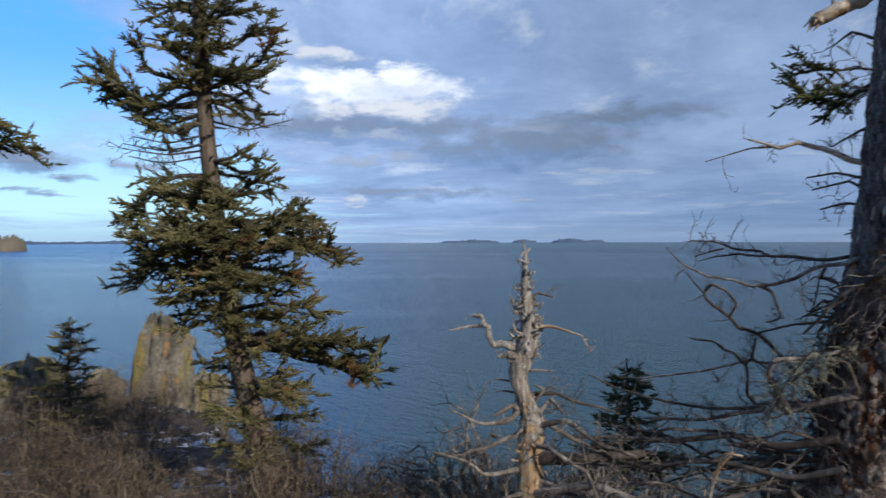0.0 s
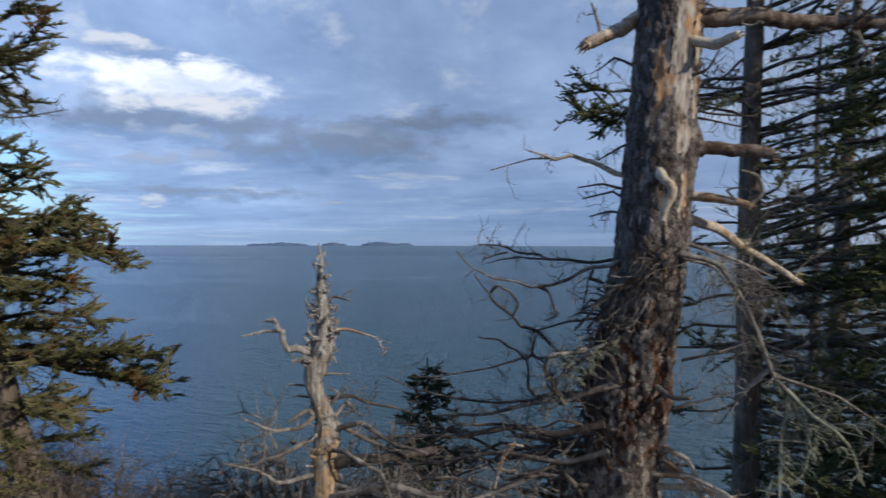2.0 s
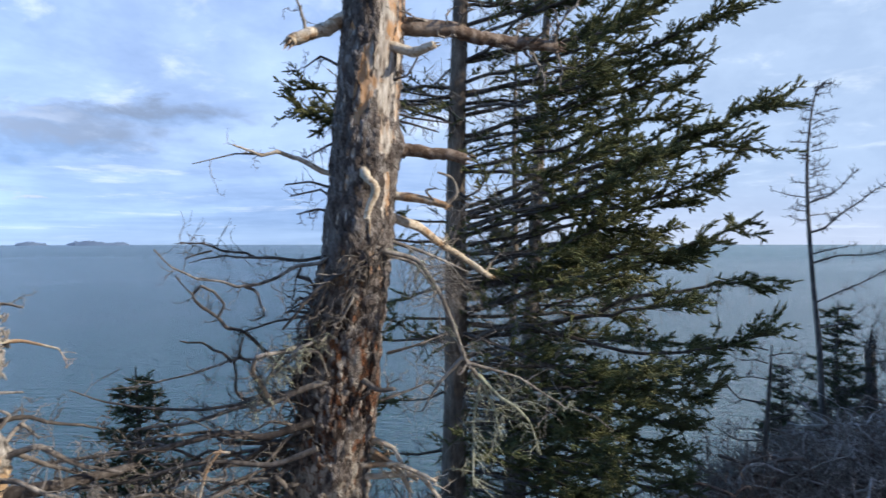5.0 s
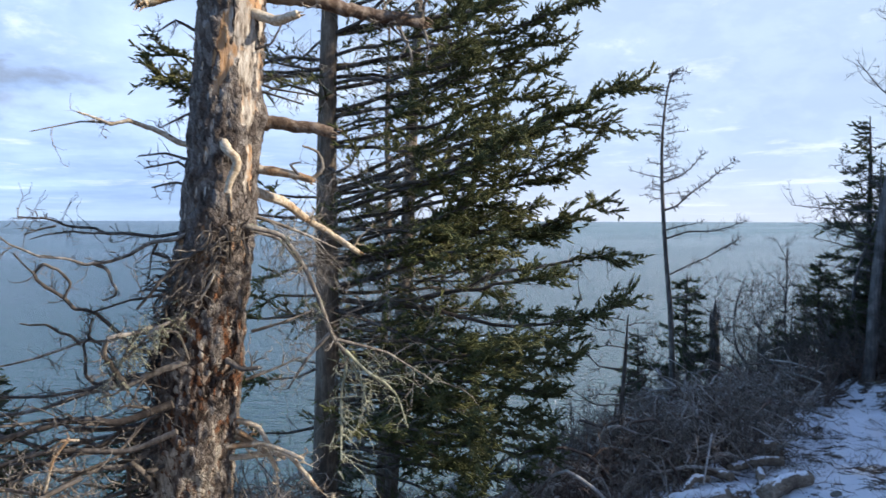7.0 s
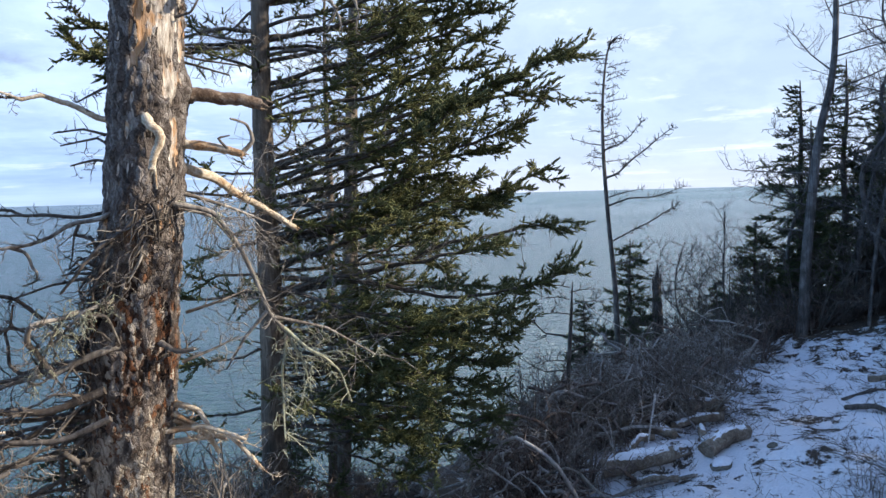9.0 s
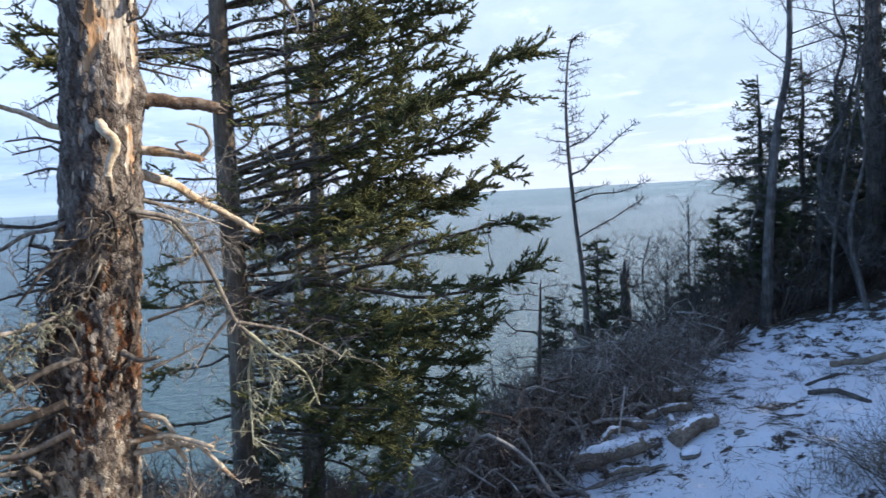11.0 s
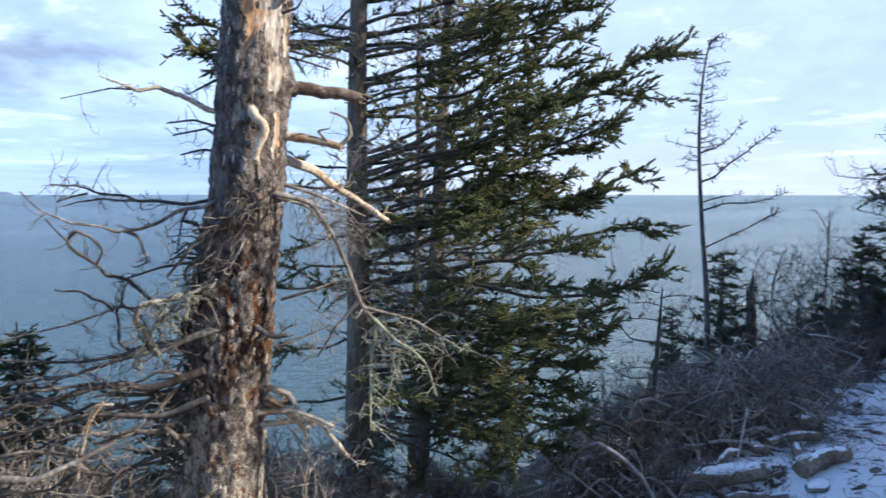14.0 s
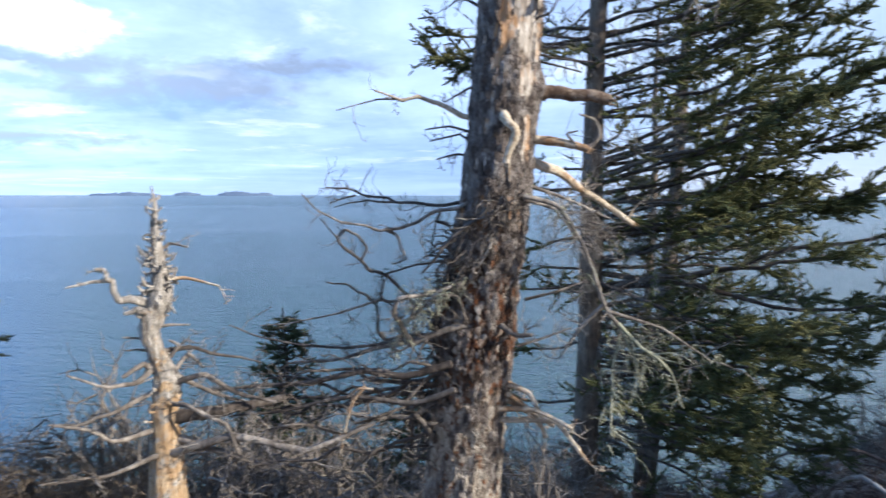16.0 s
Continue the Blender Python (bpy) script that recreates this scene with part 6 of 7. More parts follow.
TH_R, TH_T = np.array((0.44, -0.90, 0.0)), np.array((-0.90, -0.44, 0.0))
TH = np.array((11.80, 5.90, EYE))
th = lambda r, u, t=0.0: tuple(TH + TH_R * r + TH_T * t + np.array((0, 0, u)))
r2 = np.random.default_rng(21)
arms = [([th(-0.02, 0.14), th(0.22, 0.24), th(0.5, 0.5), th(0.8, 0.72), th(1.12, 0.98)], 0.020, 70, 0.12), ([th(-0.05, 0.62), th(0.2, 0.72), th(0.42, 0.88), th(0.62, 1.12)], 0.015, 48, 0.11),
        ([th(0.02, -0.35), th(0.4, -0.22), th(0.85, -0.2), th(1.3, -0.04)], 0.016, 56, 0.13), ([th(-0.05, 0.72), th(-0.3, 0.76), th(-0.58, 0.86)], 0.011, 16, 0.08),
        ([th(0.05, -1.0), th(0.5, -0.75), th(0.9, -0.55), th(1.2, -0.35)], 0.015, 44, 0.14), ([th(0.02, -0.2), th(0.3, -0.12), th(0.6, -0.06)], 0.012, 24, 0.10), ([th(0.1, -1.4), th(0.5, -1.3), th(0.8, -1.0)], 0.014, 20, 0.14),
        ([th(0.05, 2.45), th(0.2, 2.55), th(0.4, 2.5)], 0.01, 24, 0.09)]
for u in np.linspace(0.35, 2.5, 30):
    sg = 1 if r2.random() < 0.7 else -1
    ln = r2.uniform(0.14, 0.42)
    arms.append(([th(-0.08 + 0.06 * u, u), th(sg * ln * 0.5 - 0.04, u + 0.03, r2.normal(0, 0.1)), th(sg * ln, u + 0.07, r2.normal(0, 0.2))], 0.009, 15, 0.09))
gz = ground_z(11.9, 5.8)
bare_tree("bare_larch", [th(0.20, gz - EYE - 0.05), th(0.14, -1.8), th(0.04, -0.7), th(-0.04, 0.5), th(-0.05, 1.4), th(0.02, 2.2), th(0.12, 2.5), th(0.28, 2.62)], (0.055, 0.045, 0.038, 0.031, 0.024, 0.017, 0.012, 0.004), arms, "slender bare wind-bent tree with twigs swept to one side", DARKTWIG, 31, bend=0.16, deep=1)

# the little dead stem at the cliff edge and the stump
z1 = ground_z(7.3, 4.1)
bare_tree("dead_sapling", [(7.28, 4.12, z1 - 0.05), (7.30, 4.10, z1 + 0.5), (7.33, 4.05, 16.4), (7.35, 4.03, 16.92)], (0.036, 0.028, 0.022, 0.006),
          [([(7.3, 4.1, 16.3), (7.1, 4.25, 16.35), (6.95, 4.3, 16.5)], 0.012, 8, 0.2), ([(7.3, 4.1, 16.1), (7.5, 3.9, 16.2), (7.6, 3.8, 16.4)], 0.012, 8, 0.2), ([(7.3, 4.1, 15.9), (7.0, 4.2, 15.95), (6.8, 4.4, 16.1)], 0.012, 6, 0.2)] + [([(7.33, 4.06, z), (7.33 + 0.12 * s, 4.06 - 0.1 * s, z + 0.03), (7.33 + 0.3 * s, 4.06 - 0.22 * s, z + 0.02)], 0.007, 7, 0.14) for z, s in ((16.45, 1), (16.55, -1), (16.65, 1), (16.72, -1), (16.8, 1), (16.86, -1), (16.2, 1), (16.0, -1))],
          "thin dark dead stem with broken twigs at the cliff edge", DARKTWIG, 32)
z2 = ground_z(14.0, 5.9)
bare_tree("broken_stump", [(14.0, 5.92, z2 - 0.1), (14.0, 5.92, 15.4), (13.98, 5.93, 15.9), (14.02, 5.92, 16.4)], (0.15, 0.10, 0.075, 0.012), [([(14.03, 5.9, 15.7), (14.06, 5.88, 16.0), (14.07, 5.87, 16.22)], 0.05, 3, 0.1), ([(13.95, 5.95, 15.7), (13.93, 5.97, 15.95), (13.93, 5.98, 16.12)], 0.045, 3, 0.1), ([(14, 5.9, 15.8), (14.3, 5.6, 15.9), (14.5, 5.4, 15.8)], 0.02, 6, 0.2)], "dark jagged broken stump", DARKTWIG, 33)

GREY = wood_like("smooth_grey_bark", (0.026, 0.023, 0.021), (0.078, 0.070, 0.066), (0.18, 0.168, 0.16), relief=0.004)


def saplings():
    """Leafless grey trees at the edge of the wood."""
    r = np.random.default_rng(5)
    # the leaning pale one at the edge, the thick dark one behind it, and two crooked stems
    g0 = ground_z(12.6, 2.9) - 0.05
    lean = [(12.6, 2.9, g0), (12.62, 2.86, 16.1), (12.63, 2.83, 17.0), (12.65, 2.76, 17.9), (12.67, 2.68, 18.75), (12.70, 2.54, 19.5), (12.71, 2.49, 20.3), (12.7, 2.5, 21.6), (12.72, 2.4, 23.2)]
    reach = lambda o, d, ln, up: [o, tuple(np.array(o) + np.array((d[0] * ln * 0.5, d[1] * ln * 0.5, up * 0.42))), tuple(np.array(o) + np.array((d[0] * ln, d[1] * ln, up)))]
    side = np.array((0.16, -0.98))
    lean_arms = [(reach((12.71, 2.49, z), (side if k % 3 else -side * 0.25) + r.normal(0, 0.12, 2), r.uniform(0.6, 1.6), r.uniform(0.3, 0.9)), 0.014, 14, 0.4) for k, z in enumerate(np.linspace(18.9, 22.6, 16))]
    lean_arms += [(reach((12.65, 2.74, 18.1), (-0.1, 0.99), 1.25, 0.12), 0.014, 26, 0.32), (reach((12.64, 2.8, 17.6), (-0.15, 0.99), 0.95, 0.35), 0.012, 24, 0.3), (reach((12.63, 2.82, 17.2), (-0.2, 0.9), 0.9, 0.1), 0.012, 18, 0.28), (reach((12.66, 2.7, 18.5), (-0.1, 0.9), 0.7, 0.35), 0.010, 16, 0.25)]
    bare_tree("bare_tree", lean, (0.10, 0.084, 0.078, 0.07, 0.062, 0.054, 0.046, 0.034, 0.012), lean_arms, "slightly leaning leafless grey tree at the edge of the wood", GREY, 60, "trees of the wood")
    g1 = ground_z(14.38, 1.55) - 0.05
    thick_arms = [(reach((14.38, 1.54, z), (math.sin(k * 2.4), math.cos(k * 2.4)), r.uniform(0.7, 1.5), r.uniform(-0.2, 0.4)), 0.018, 14, 0.42) for k, z in enumerate(np.linspace(17.0, 22.6, 22))]
    bare_tree("bare_tree", [(14.38, 1.55, g1), (14.40, 1.52, 17.2), (14.36, 1.55, 19.1), (14.38, 1.56, 21.0), (14.4, 1.5, 23.5)], (0.19, 0.165, 0.15, 0.12, 0.05), thick_arms, "thick dark trunk with thin bare branches in the wood", DARKTWIG, 61, "trees of the wood")
    for k, line in enumerate(([(13.4, 1.6, 0), (13.34, 1.77, 16.57), (13.29, 2.05, 17.2), (13.3, 2.2, 18.1), (13.53, 1.87, 18.8), (13.51, 2.0, 19.3), (13.53, 1.84, 20.0), (13.5, 2.0, 20.6), (13.5, 1.9, 21.6)],
                              [(12.78, 1.46, 0), (12.76, 1.61, 16.5), (12.75, 1.69, 17.0), (12.8, 1.66, 17.4), (12.85, 1.5, 18.2), (12.95, 1.6, 19.2), (12.9, 1.45, 20.2)],
                              [(13.1, 0.75, 0), (13.1, 0.9, 16.8), (13.15, 0.98, 17.4), (13.1, 0.85, 18.4), (13.2, 0.95, 19.4), (13.2, 0.8, 20.6)])):
        line[0] = (*line[0][:2], ground_z(*line[0][:2]) - 0.05)
        arms = [(reach(line[int(i)], r.normal(0, 0.7, 2), r.uniform(0.5, 1.1), r.uniform(0.1, 0.7)), 0.012, 12, 0.36) for i in np.linspace(1, len(line) - 1, 11)]
        bare_tree("bare_tree", line, np.linspace(0.05, 0.012, len(line)), arms, "crooked slender leafless stem in the wood", GREY, 62 + k, "trees of the wood")
    spots = ((13.6, 2.3, 13.9, 1.7, 21.0, 0.034, 16), (12.9, 2.0, 13.3, 1.5, 20.5, 0.026, 14), (14.2, 0.6, 14.2, 0.3, 22.0, 0.08, 14), (13.2, 3.5, 13.5, 3.0, 19.0, 0.03, 14), (12.9, 4.3, 13.0, 4.25, 17.5, 0.02, 16), (12.3, 4.7, 12.4, 4.72, 17.0, 0.018, 16), (13.5, 0.3, 13.6, 0.0, 21.0, 0.06, 12))
    for k, (x, y, x1, y1, z1, r0, n) in enumerate(spots):
        z0 = ground_z(x, y) - 0.05
        bend = r.normal(0, 0.05 if r0 > 0.05 else 0.10, (3, 2))
        pts = [(x, y, z0)] + [(x + (x1 - x) * f + bend[i][0], y + (y1 - y) * f + bend[i][1], z0 + (z1 - z0) * f) for i, f in enumerate((0.25, 0.5, 0.75))] + [(x1, y1, z1)]
        line = curve(pts, 44)
        arms = []
        for _ in range(n):
            z = r.uniform(z0 + (z1 - z0) * 0.18, z0 + (z1 - z0) * 0.9)
            p = np.array([np.interp(z, line[:, 2], line[:, i]) for i in range(2)] + [z])
            a = r.uniform(0, 6.28)
            ln = r.uniform(0.5, 1.25) * min(1.0, (z1 - z0) / 4)
            d = np.array((math.sin(a), math.cos(a), r.uniform(0.0, 0.7)))
            arms.append(([p, p + d * ln * 0.5 + r.normal(0, 0.05, 3), p + d * ln + np.array((0, 0, 0.15)) + r.normal(0, 0.1, 3)], 0.007 + r0 * 0.09, 10, 0.34))
        bare_tree("bare_tree", pts, (r0 * 1.1, r0, r0 * 0.85, r0 * 0.65, r0 * 0.35), arms, "leafless grey tree at the edge of the wood", GREY, 40 + k, "trees of the wood")


saplings()

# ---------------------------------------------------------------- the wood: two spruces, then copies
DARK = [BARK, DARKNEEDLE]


def wood_rows(h, n, ln, seed):
    r = np.random.default_rng(seed)
    return [(z, r.uniform(0, 360), ln * (1 - (z / h) ** 1.5 * 0.85) * r.uniform(0.6, 1.1), 6 + r.normal(0, 6), -10 + r.normal(0, 6), 0.3) for z in np.linspace(0.5, h - 0.15, n)]


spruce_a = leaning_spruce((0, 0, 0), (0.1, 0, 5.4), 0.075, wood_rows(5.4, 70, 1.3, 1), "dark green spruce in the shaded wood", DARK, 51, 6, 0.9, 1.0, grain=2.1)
spruce_b = leaning_spruce((0, 0, 0), (-0.1, 0.1, 7.6), 0.11, wood_rows(7.6, 96, 1.9, 2), "tall dark green spruce, in the wood and out of view to cast shade", DARK, 52, 4, 1.0, 1.3, grain=5.0)
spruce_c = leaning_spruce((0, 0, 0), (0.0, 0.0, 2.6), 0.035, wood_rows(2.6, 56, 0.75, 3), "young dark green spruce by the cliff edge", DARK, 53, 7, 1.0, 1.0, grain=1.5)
tagged(spruce_a, group="trees of the wood"), tagged(spruce_b, group="trees of the wood"), tagged(spruce_c, group="young spruces")


def plant(ob, x, y, turn, size, first=False):
    m = pose(x, y, ground_z(x, y) - 0.08, 0, 0, turn) @ Matrix.Diagonal((size, size, size, 1))
    if first:
        ob.matrix_basis = m
        return ob
    c = copy_thing(ob, m)
    c.matrix_basis = m
    return c


plant(spruce_a, 14.9, 2.75, 20, 0.86, True)
for x, y, turn, size in ((13.9, 3.2, 80, 0.82), (14.9, 0.3, 133, 0.95), (15.4, -0.2, 220, 1.05), (16.4, 2.2, 200, 0.72), (14.9, 1.0, 300, 0.8), (16.0, 0.2, 50, 1.1), (19.0, 2.6, 100, 0.8),
                          (15.6, 2.3, 170, 0.75), (14.1, 3.2, 250, 0.55), (13.6, 3.0, 10, 0.62)):
    plant(spruce_a, x, y, turn, size)
plant(spruce_b, 17.6, 1.2, 0, 1.0, True)
# unseen spruces added upslope at the camera's back keep sun and skylight off the snow
for x, y, turn, size in ((15.6, -1.2, 70, 0.85), (17.5, -2.5, 140, 0.9), (13.6, -3.0, 210, 0.85), (11.2, -3.3, 280, 0.8), (12.4, -5.2, 330, 0.85), (15.4, -5.0, 30, 0.9), (9.7, -3.9, 120, 0.72), (18.5, -6.0, 60, 1.0), (13.0, -1.6, 190, 0.8), (12.6, -8.0, 20, 1.0), (14.2, -4.0, 170, 0.9), (11.8, -1.9, 77, 0.72), (10.4, -2.5, 147, 0.72), (14.6, -2.2, 247, 0.85), (16.6, -0.6, 310, 0.9), (9.0, -2.9, 10, 0.62),
                          (3.0, -9.0, 40, 1.2), (-1.0, -8.5, 100, 1.2), (-5.0, -7.5, 160, 1.2), (-8.5, -4.0, 220, 1.2), (-10.5, 0.5, 280, 1.1), (0.6, -12.0, 330, 1.2), (-3.4, -11.0, 15, 1.2), (-7.5, -9.0, 75, 1.2)):
    plant(spruce_b, x, y, turn, size)
plant(spruce_c, 12.95, 6.0, 30, 1.0, True)
for x, y, turn, size in ((12.2, 6.6, 200, 0.7), (13.3, 3.8, 100, 0.9), (13.0, 4.4, 300, 0.6), (14.6, 6.6, 150, 0.8), (5.0, 6.4, 60, 0.7), (4.3, 7.3, 160, 0.8), (3.4, 7.6, 220, 0.75)):
    plant(spruce_c, x, y, turn, size)

# ---------------------------------------------------------------- brush


def shrub(name, stems, high, wide, mat, label, seed, r=0.006, curl=0.25, tl=0.25, group="brush", tw=5, kink=0.03):
    global rng
    rng = np.random.default_rng(seed)
    g = Geo()
    for _ in range(stems):
        a, lean = rng.uniform(0, 6.28), rng.uniform(0.1, 1.0)
        o = np.array((math.cos(a) * wide * 0.15, math.sin(a) * wide * 0.15, -0.05))
        e = np.array((math.cos(a) * wide * lean, math.sin(a) * wide * lean, high * (1.1 - 0.6 * lean) * rng.uniform(0.6, 1.1)))
        line = limb(g, [o, o * 0.4 + e * 0.5 + np.array((0, 0, 0.12 * high)) + rng.normal(0, 0.05, 3), e], r * rng.uniform(0.7, 1.4), 0.002, 0, kink, 4, splinter=False)
        twigs(g, line, tw, tl, r * 0.5, 0, curl, 0.08, 0.15, 1, 3)
    ob = new(name, g.mesh(name, [mat]))
    return tagged(ob, label, "shrub", group)


def scatter(protos, spots, seed, size=(0.7, 1.25)):
    r = np.random.default_rng(seed)
    used = set()
    for x, y in spots:
        k = int(r.integers(len(protos)))
        s = r.uniform(*size)
        m = pose(x, y, ground_z(x, y), 0, 0, r.uniform(0, 360)) @ Matrix.Diagonal((s, s, s * r.uniform(0.8, 1.15), 1))
        ob = protos[k]
        if k in used:
            ob = copy_thing(ob, m)
        used.add(k)
        ob.matrix_basis = m


def strip(n, seed, x0, x1, d0, d1):
    """Spots along the cliff edge: x in a range, d metres back from the edge."""
    r = np.random.default_rng(seed)
    xs = r.uniform(x0, x1, n)
    return [(x, float(np.interp(x, EDGE_X, EDGE_Y)) - r.uniform(d0, d1)) for x in xs]


def clear(spots):
    """Leaves out the spots on the open, treeless part of the edge."""
    return [(x, y) for x, y in spots if math.degrees(math.atan2(x, y)) > 57.0]


dark_brush = [shrub("shrub", 13, 1.0, 0.75, SHRUB, "leafless grey-brown tangled shrub on the cliff edge", 60 + i, 0.012, 0.8, 0.36, tw=4, kink=0.07) for i in range(4)]
scatter(dark_brush, clear(strip(30, 1, 5.6, 12.8, -0.3, 2.3) + strip(20, 12, 5.0, 8.2, 0.9, 2.8) + strip(20, 2, 10.5, 16.0, -0.3, 3.4)) + [(12.9 + 3.4 * ((i * 0.618) % 1), 0.3 + 3.0 * ((i * 0.377) % 1)) for i in range(14)] + [(11.4 + 2.4 * ((i * 0.618) % 1), 3.2 + 1.9 * ((i * 0.377) % 1)) for i in range(18)], 3, (0.5, 0.95))
scatter([tagged(shrub("thicket_shrub", 13, 1.5, 0.95, DARKTWIG, "tall leafless dark thicket shrub in the wood", 65, 0.012, 0.5, 0.5, tw=7))], [(12.7 + 3.6 * ((i * 0.618) % 1), 0.5 + 2.6 * ((i * 0.377) % 1)) for i in range(22)] + [(13.3, 4.1), (13.9, 4.3), (14.4, 3.6), (13.0, 4.7), (12.6, 5.3), (12.3, 3.5), (12.8, 3.7), (12.1, 4.0), (13.4, 3.5), (12.6, 4.4), (11.7, 4.3), (13.8, 3.0), (13.2, 3.0)], 13, (0.6, 1.2))
tan_brush = [shrub("shrub", 18, 0.62, 0.55, TANTWIG, "tangled dry brown shrub", 70 + i, 0.005, 0.35, 0.22) for i in range(4)]
r5 = np.random.default_rng(55)
tall_brush = [shrub("shrub", 16, 0.85, 0.7, (TANTWIG, DARKTWIG, DARKTWIG)[i], "tall tangled dry brown shrub on the point", 75 + i, 0.007, 0.4, 0.3) for i in range(3)]
scatter(tall_brush, [(r5.uniform(-6.2, -1.5), r5.uniform(5.6, 9.6)) for _ in range(34)], 56, (0.5, 0.9))
scatter(tan_brush, [(-1.45, 4.65), (-1.1, 4.75), (-1.75, 4.55), (-0.85, 4.85), (-1.3, 4.45), (-2.1, 4.8)] + strip(46, 4, -7.0, -1.6, 1.2, 5.0) + strip(30, 5, -1.8, 3.4, -0.2, 1.4) + strip(16, 15, -1.6, 0.4, 0.2, 1.5), 6, (0.65, 1.15))
dead_brush = [shrub("dead_shrub", 14, 0.75, 0.65, DEADWOOD, "grey dead brush with bent branches", 80 + i, 0.015, 0.45, 0.34) for i in range(3)]
scatter(dead_brush, strip(14, 7, 0.2, 3.2, 0.2, 1.6) + [(0.75, 3.75), (0.95, 4.0), (1.15, 3.65), (1.3, 4.1), (0.6, 4.15), (1.5, 3.9), (2.3, 3.5), (2.6, 3.9)] + clear(strip(64, 8, 5.3, 12.0, 0.4, 3.0)), 9, (0.6, 1.1))


def brush_pile(x, y, seed, wide, high, n):
    """A heap of bent grey branches lying every way over one another."""
    global rng
    rng = np.random.default_rng(seed)
    g = Geo()
    for _ in range(n):
        o = np.array((rng.normal(0, wide * 0.45), rng.normal(0, wide * 0.45), 0.0))
        top = high * max(0.1, 1 - np.hypot(o[0], o[1]) / (wide * 1.2))
        o[2] = rng.uniform(0.0, 1.0) * top
        a, ln = rng.uniform(0, 6.28), rng.uniform(0.35, 1.05)
        d = np.array((math.cos(a), math.sin(a), rng.normal(0.12, 0.3))) * ln
        bow = rng.normal(0, 0.24, 3) * ln + np.array((0, 0, 0.14 * ln))
        r = rng.choice((0.008, 0.011, 0.015, 0.024))
        line = limb(g, [o - d * 0.5, o - d * 0.2 + bow * 0.7, o + d * 0.15 + bow, o + d * 0.5], r, r * 0.4, int(rng.random() < 0.35), 0.045, 5, splinter=False)
        twigs(g, line, 3, 0.3, r * 0.45, int(rng.random() < 0.5), 0.45, 0.05, 0.1, 1, 3)
    g_ob = new("dead_brush", g.mesh("dead_brush", [SHRUB, BLEACHED]))
    g_ob.matrix_basis = pose(x, y, ground_z(x, y) + 0.02, 0, 0, 0)
    return tagged(g_ob, "heap of bent grey dead branches in snow", "brush", kind="stuff")


for k, (x, y, w, h) in enumerate(((6.1, 3.7, 0.5, 0.45), (6.95, 3.75, 0.6, 0.6), (7.6, 3.95, 0.6, 0.65), (7.5, 3.3, 0.35, 0.3), (8.4, 4.2, 0.65, 0.7), (9.1, 4.4, 0.65, 0.75), (9.9, 4.5, 0.7, 0.8),
                                   (8.9, 3.5, 0.5, 0.45), (10.8, 4.3, 0.7, 0.8), (9.9, 3.7, 0.6, 0.6), (5.5, 3.4, 0.45, 0.35), (11.6, 3.8, 0.7, 0.8))):
    brush_pile(x, y, 300 + k, w, h, int(40 + 34 * w))

scatter([shrub("dead_shrub", 14, 0.5, 0.6, SHRUB, "low brown dead brush on the cliff edge", 86 + i, 0.011, 0.45, 0.3) for i in range(2)], strip(26, 18, 3.4, 6.8, -0.9, 1.0), 19, (0.55, 0.95))


def dead_branch(x, y, up, a, ln, r, seed):
    """One bent grey branch lying over the brush."""
    global rng
    rng = np.random.default_rng(seed)
    d = np.array((math.cos(a), math.sin(a), 0.0)) * ln
    pts = []
    for f in (-0.5, -0.2, 0.15, 0.5):
        px, py = x + d[0] * f + rng.normal(0, 0.13) * ln, y + d[1] * f + rng.normal(0, 0.13) * ln
        pts.append((px, py, ground_z(px, py) + up * (1 - 1.2 * abs(f - 0.1)) + rng.uniform(0, 0.12)))
    g = Geo()
    line = limb(g, pts, r, r * 0.45, 0, 0.03, 7)
    twigs(g, line, 5, 0.3, r * 0.4, 0, 0.5, 0.1, 0.2, 1, 4)
    whole("fallen_branch", g, [BLEACHED if seed % 3 else DEADWOOD], pts[0], "bent grey dead branch lying over brush", "branch", "fallen wood")


r4 = np.random.default_rng(44)
for k in range(110):
    x = r4.uniform(5.4, 11.5)
    y = float(np.interp(x, EDGE_X, EDGE_Y)) - r4.uniform(0.7, 3.1)
    if math.degrees(math.atan2(x, y)) < 76:
        dead_branch(x, y, r4.uniform(0.1, 0.75), r4.uniform(0, 6.28), r4.uniform(0.5, 1.4), r4.uniform(0.010, 0.022), 400 + k)

arching = [shrub("arching_shrub", 24, 0.6, 1.05, (DARKTWIG, TANTWIG)[i], "thin arching brown twigs rising from snow", 97 + i, 0.0055, 0.16, 0.36, "weeds", 5) for i in range(2)]
scatter(arching, [(6.5, 0.55), (6.75, 0.1), (6.1, 0.0), (6.3, 0.3), (5.9, 0.35)], 14, (0.65, 0.9))
weeds = [shrub("dry_weed", 14, 0.42, 0.4, TANTWIG, "low dry weeds standing in snow", 90 + i, 0.003, 0.2, 0.16, "weeds", 3) for i in range(2)]
r3 = np.random.default_rng(10)
scatter(weeds, [(r3.uniform(5.0, 6.6), r3.uniform(-0.2, 1.0)) for _ in range(9)] + [(r3.uniform(5.5, 12.5), r3.uniform(-0.5, 4.0)) for _ in range(13)] + [(r3.uniform(0.1, 2.3), r3.uniform(2.9, 4.0)) for _ in range(26)], 11, (0.4, 0.85))

# ---------------------------------------------------------------- logs, sticks and stones on the slope


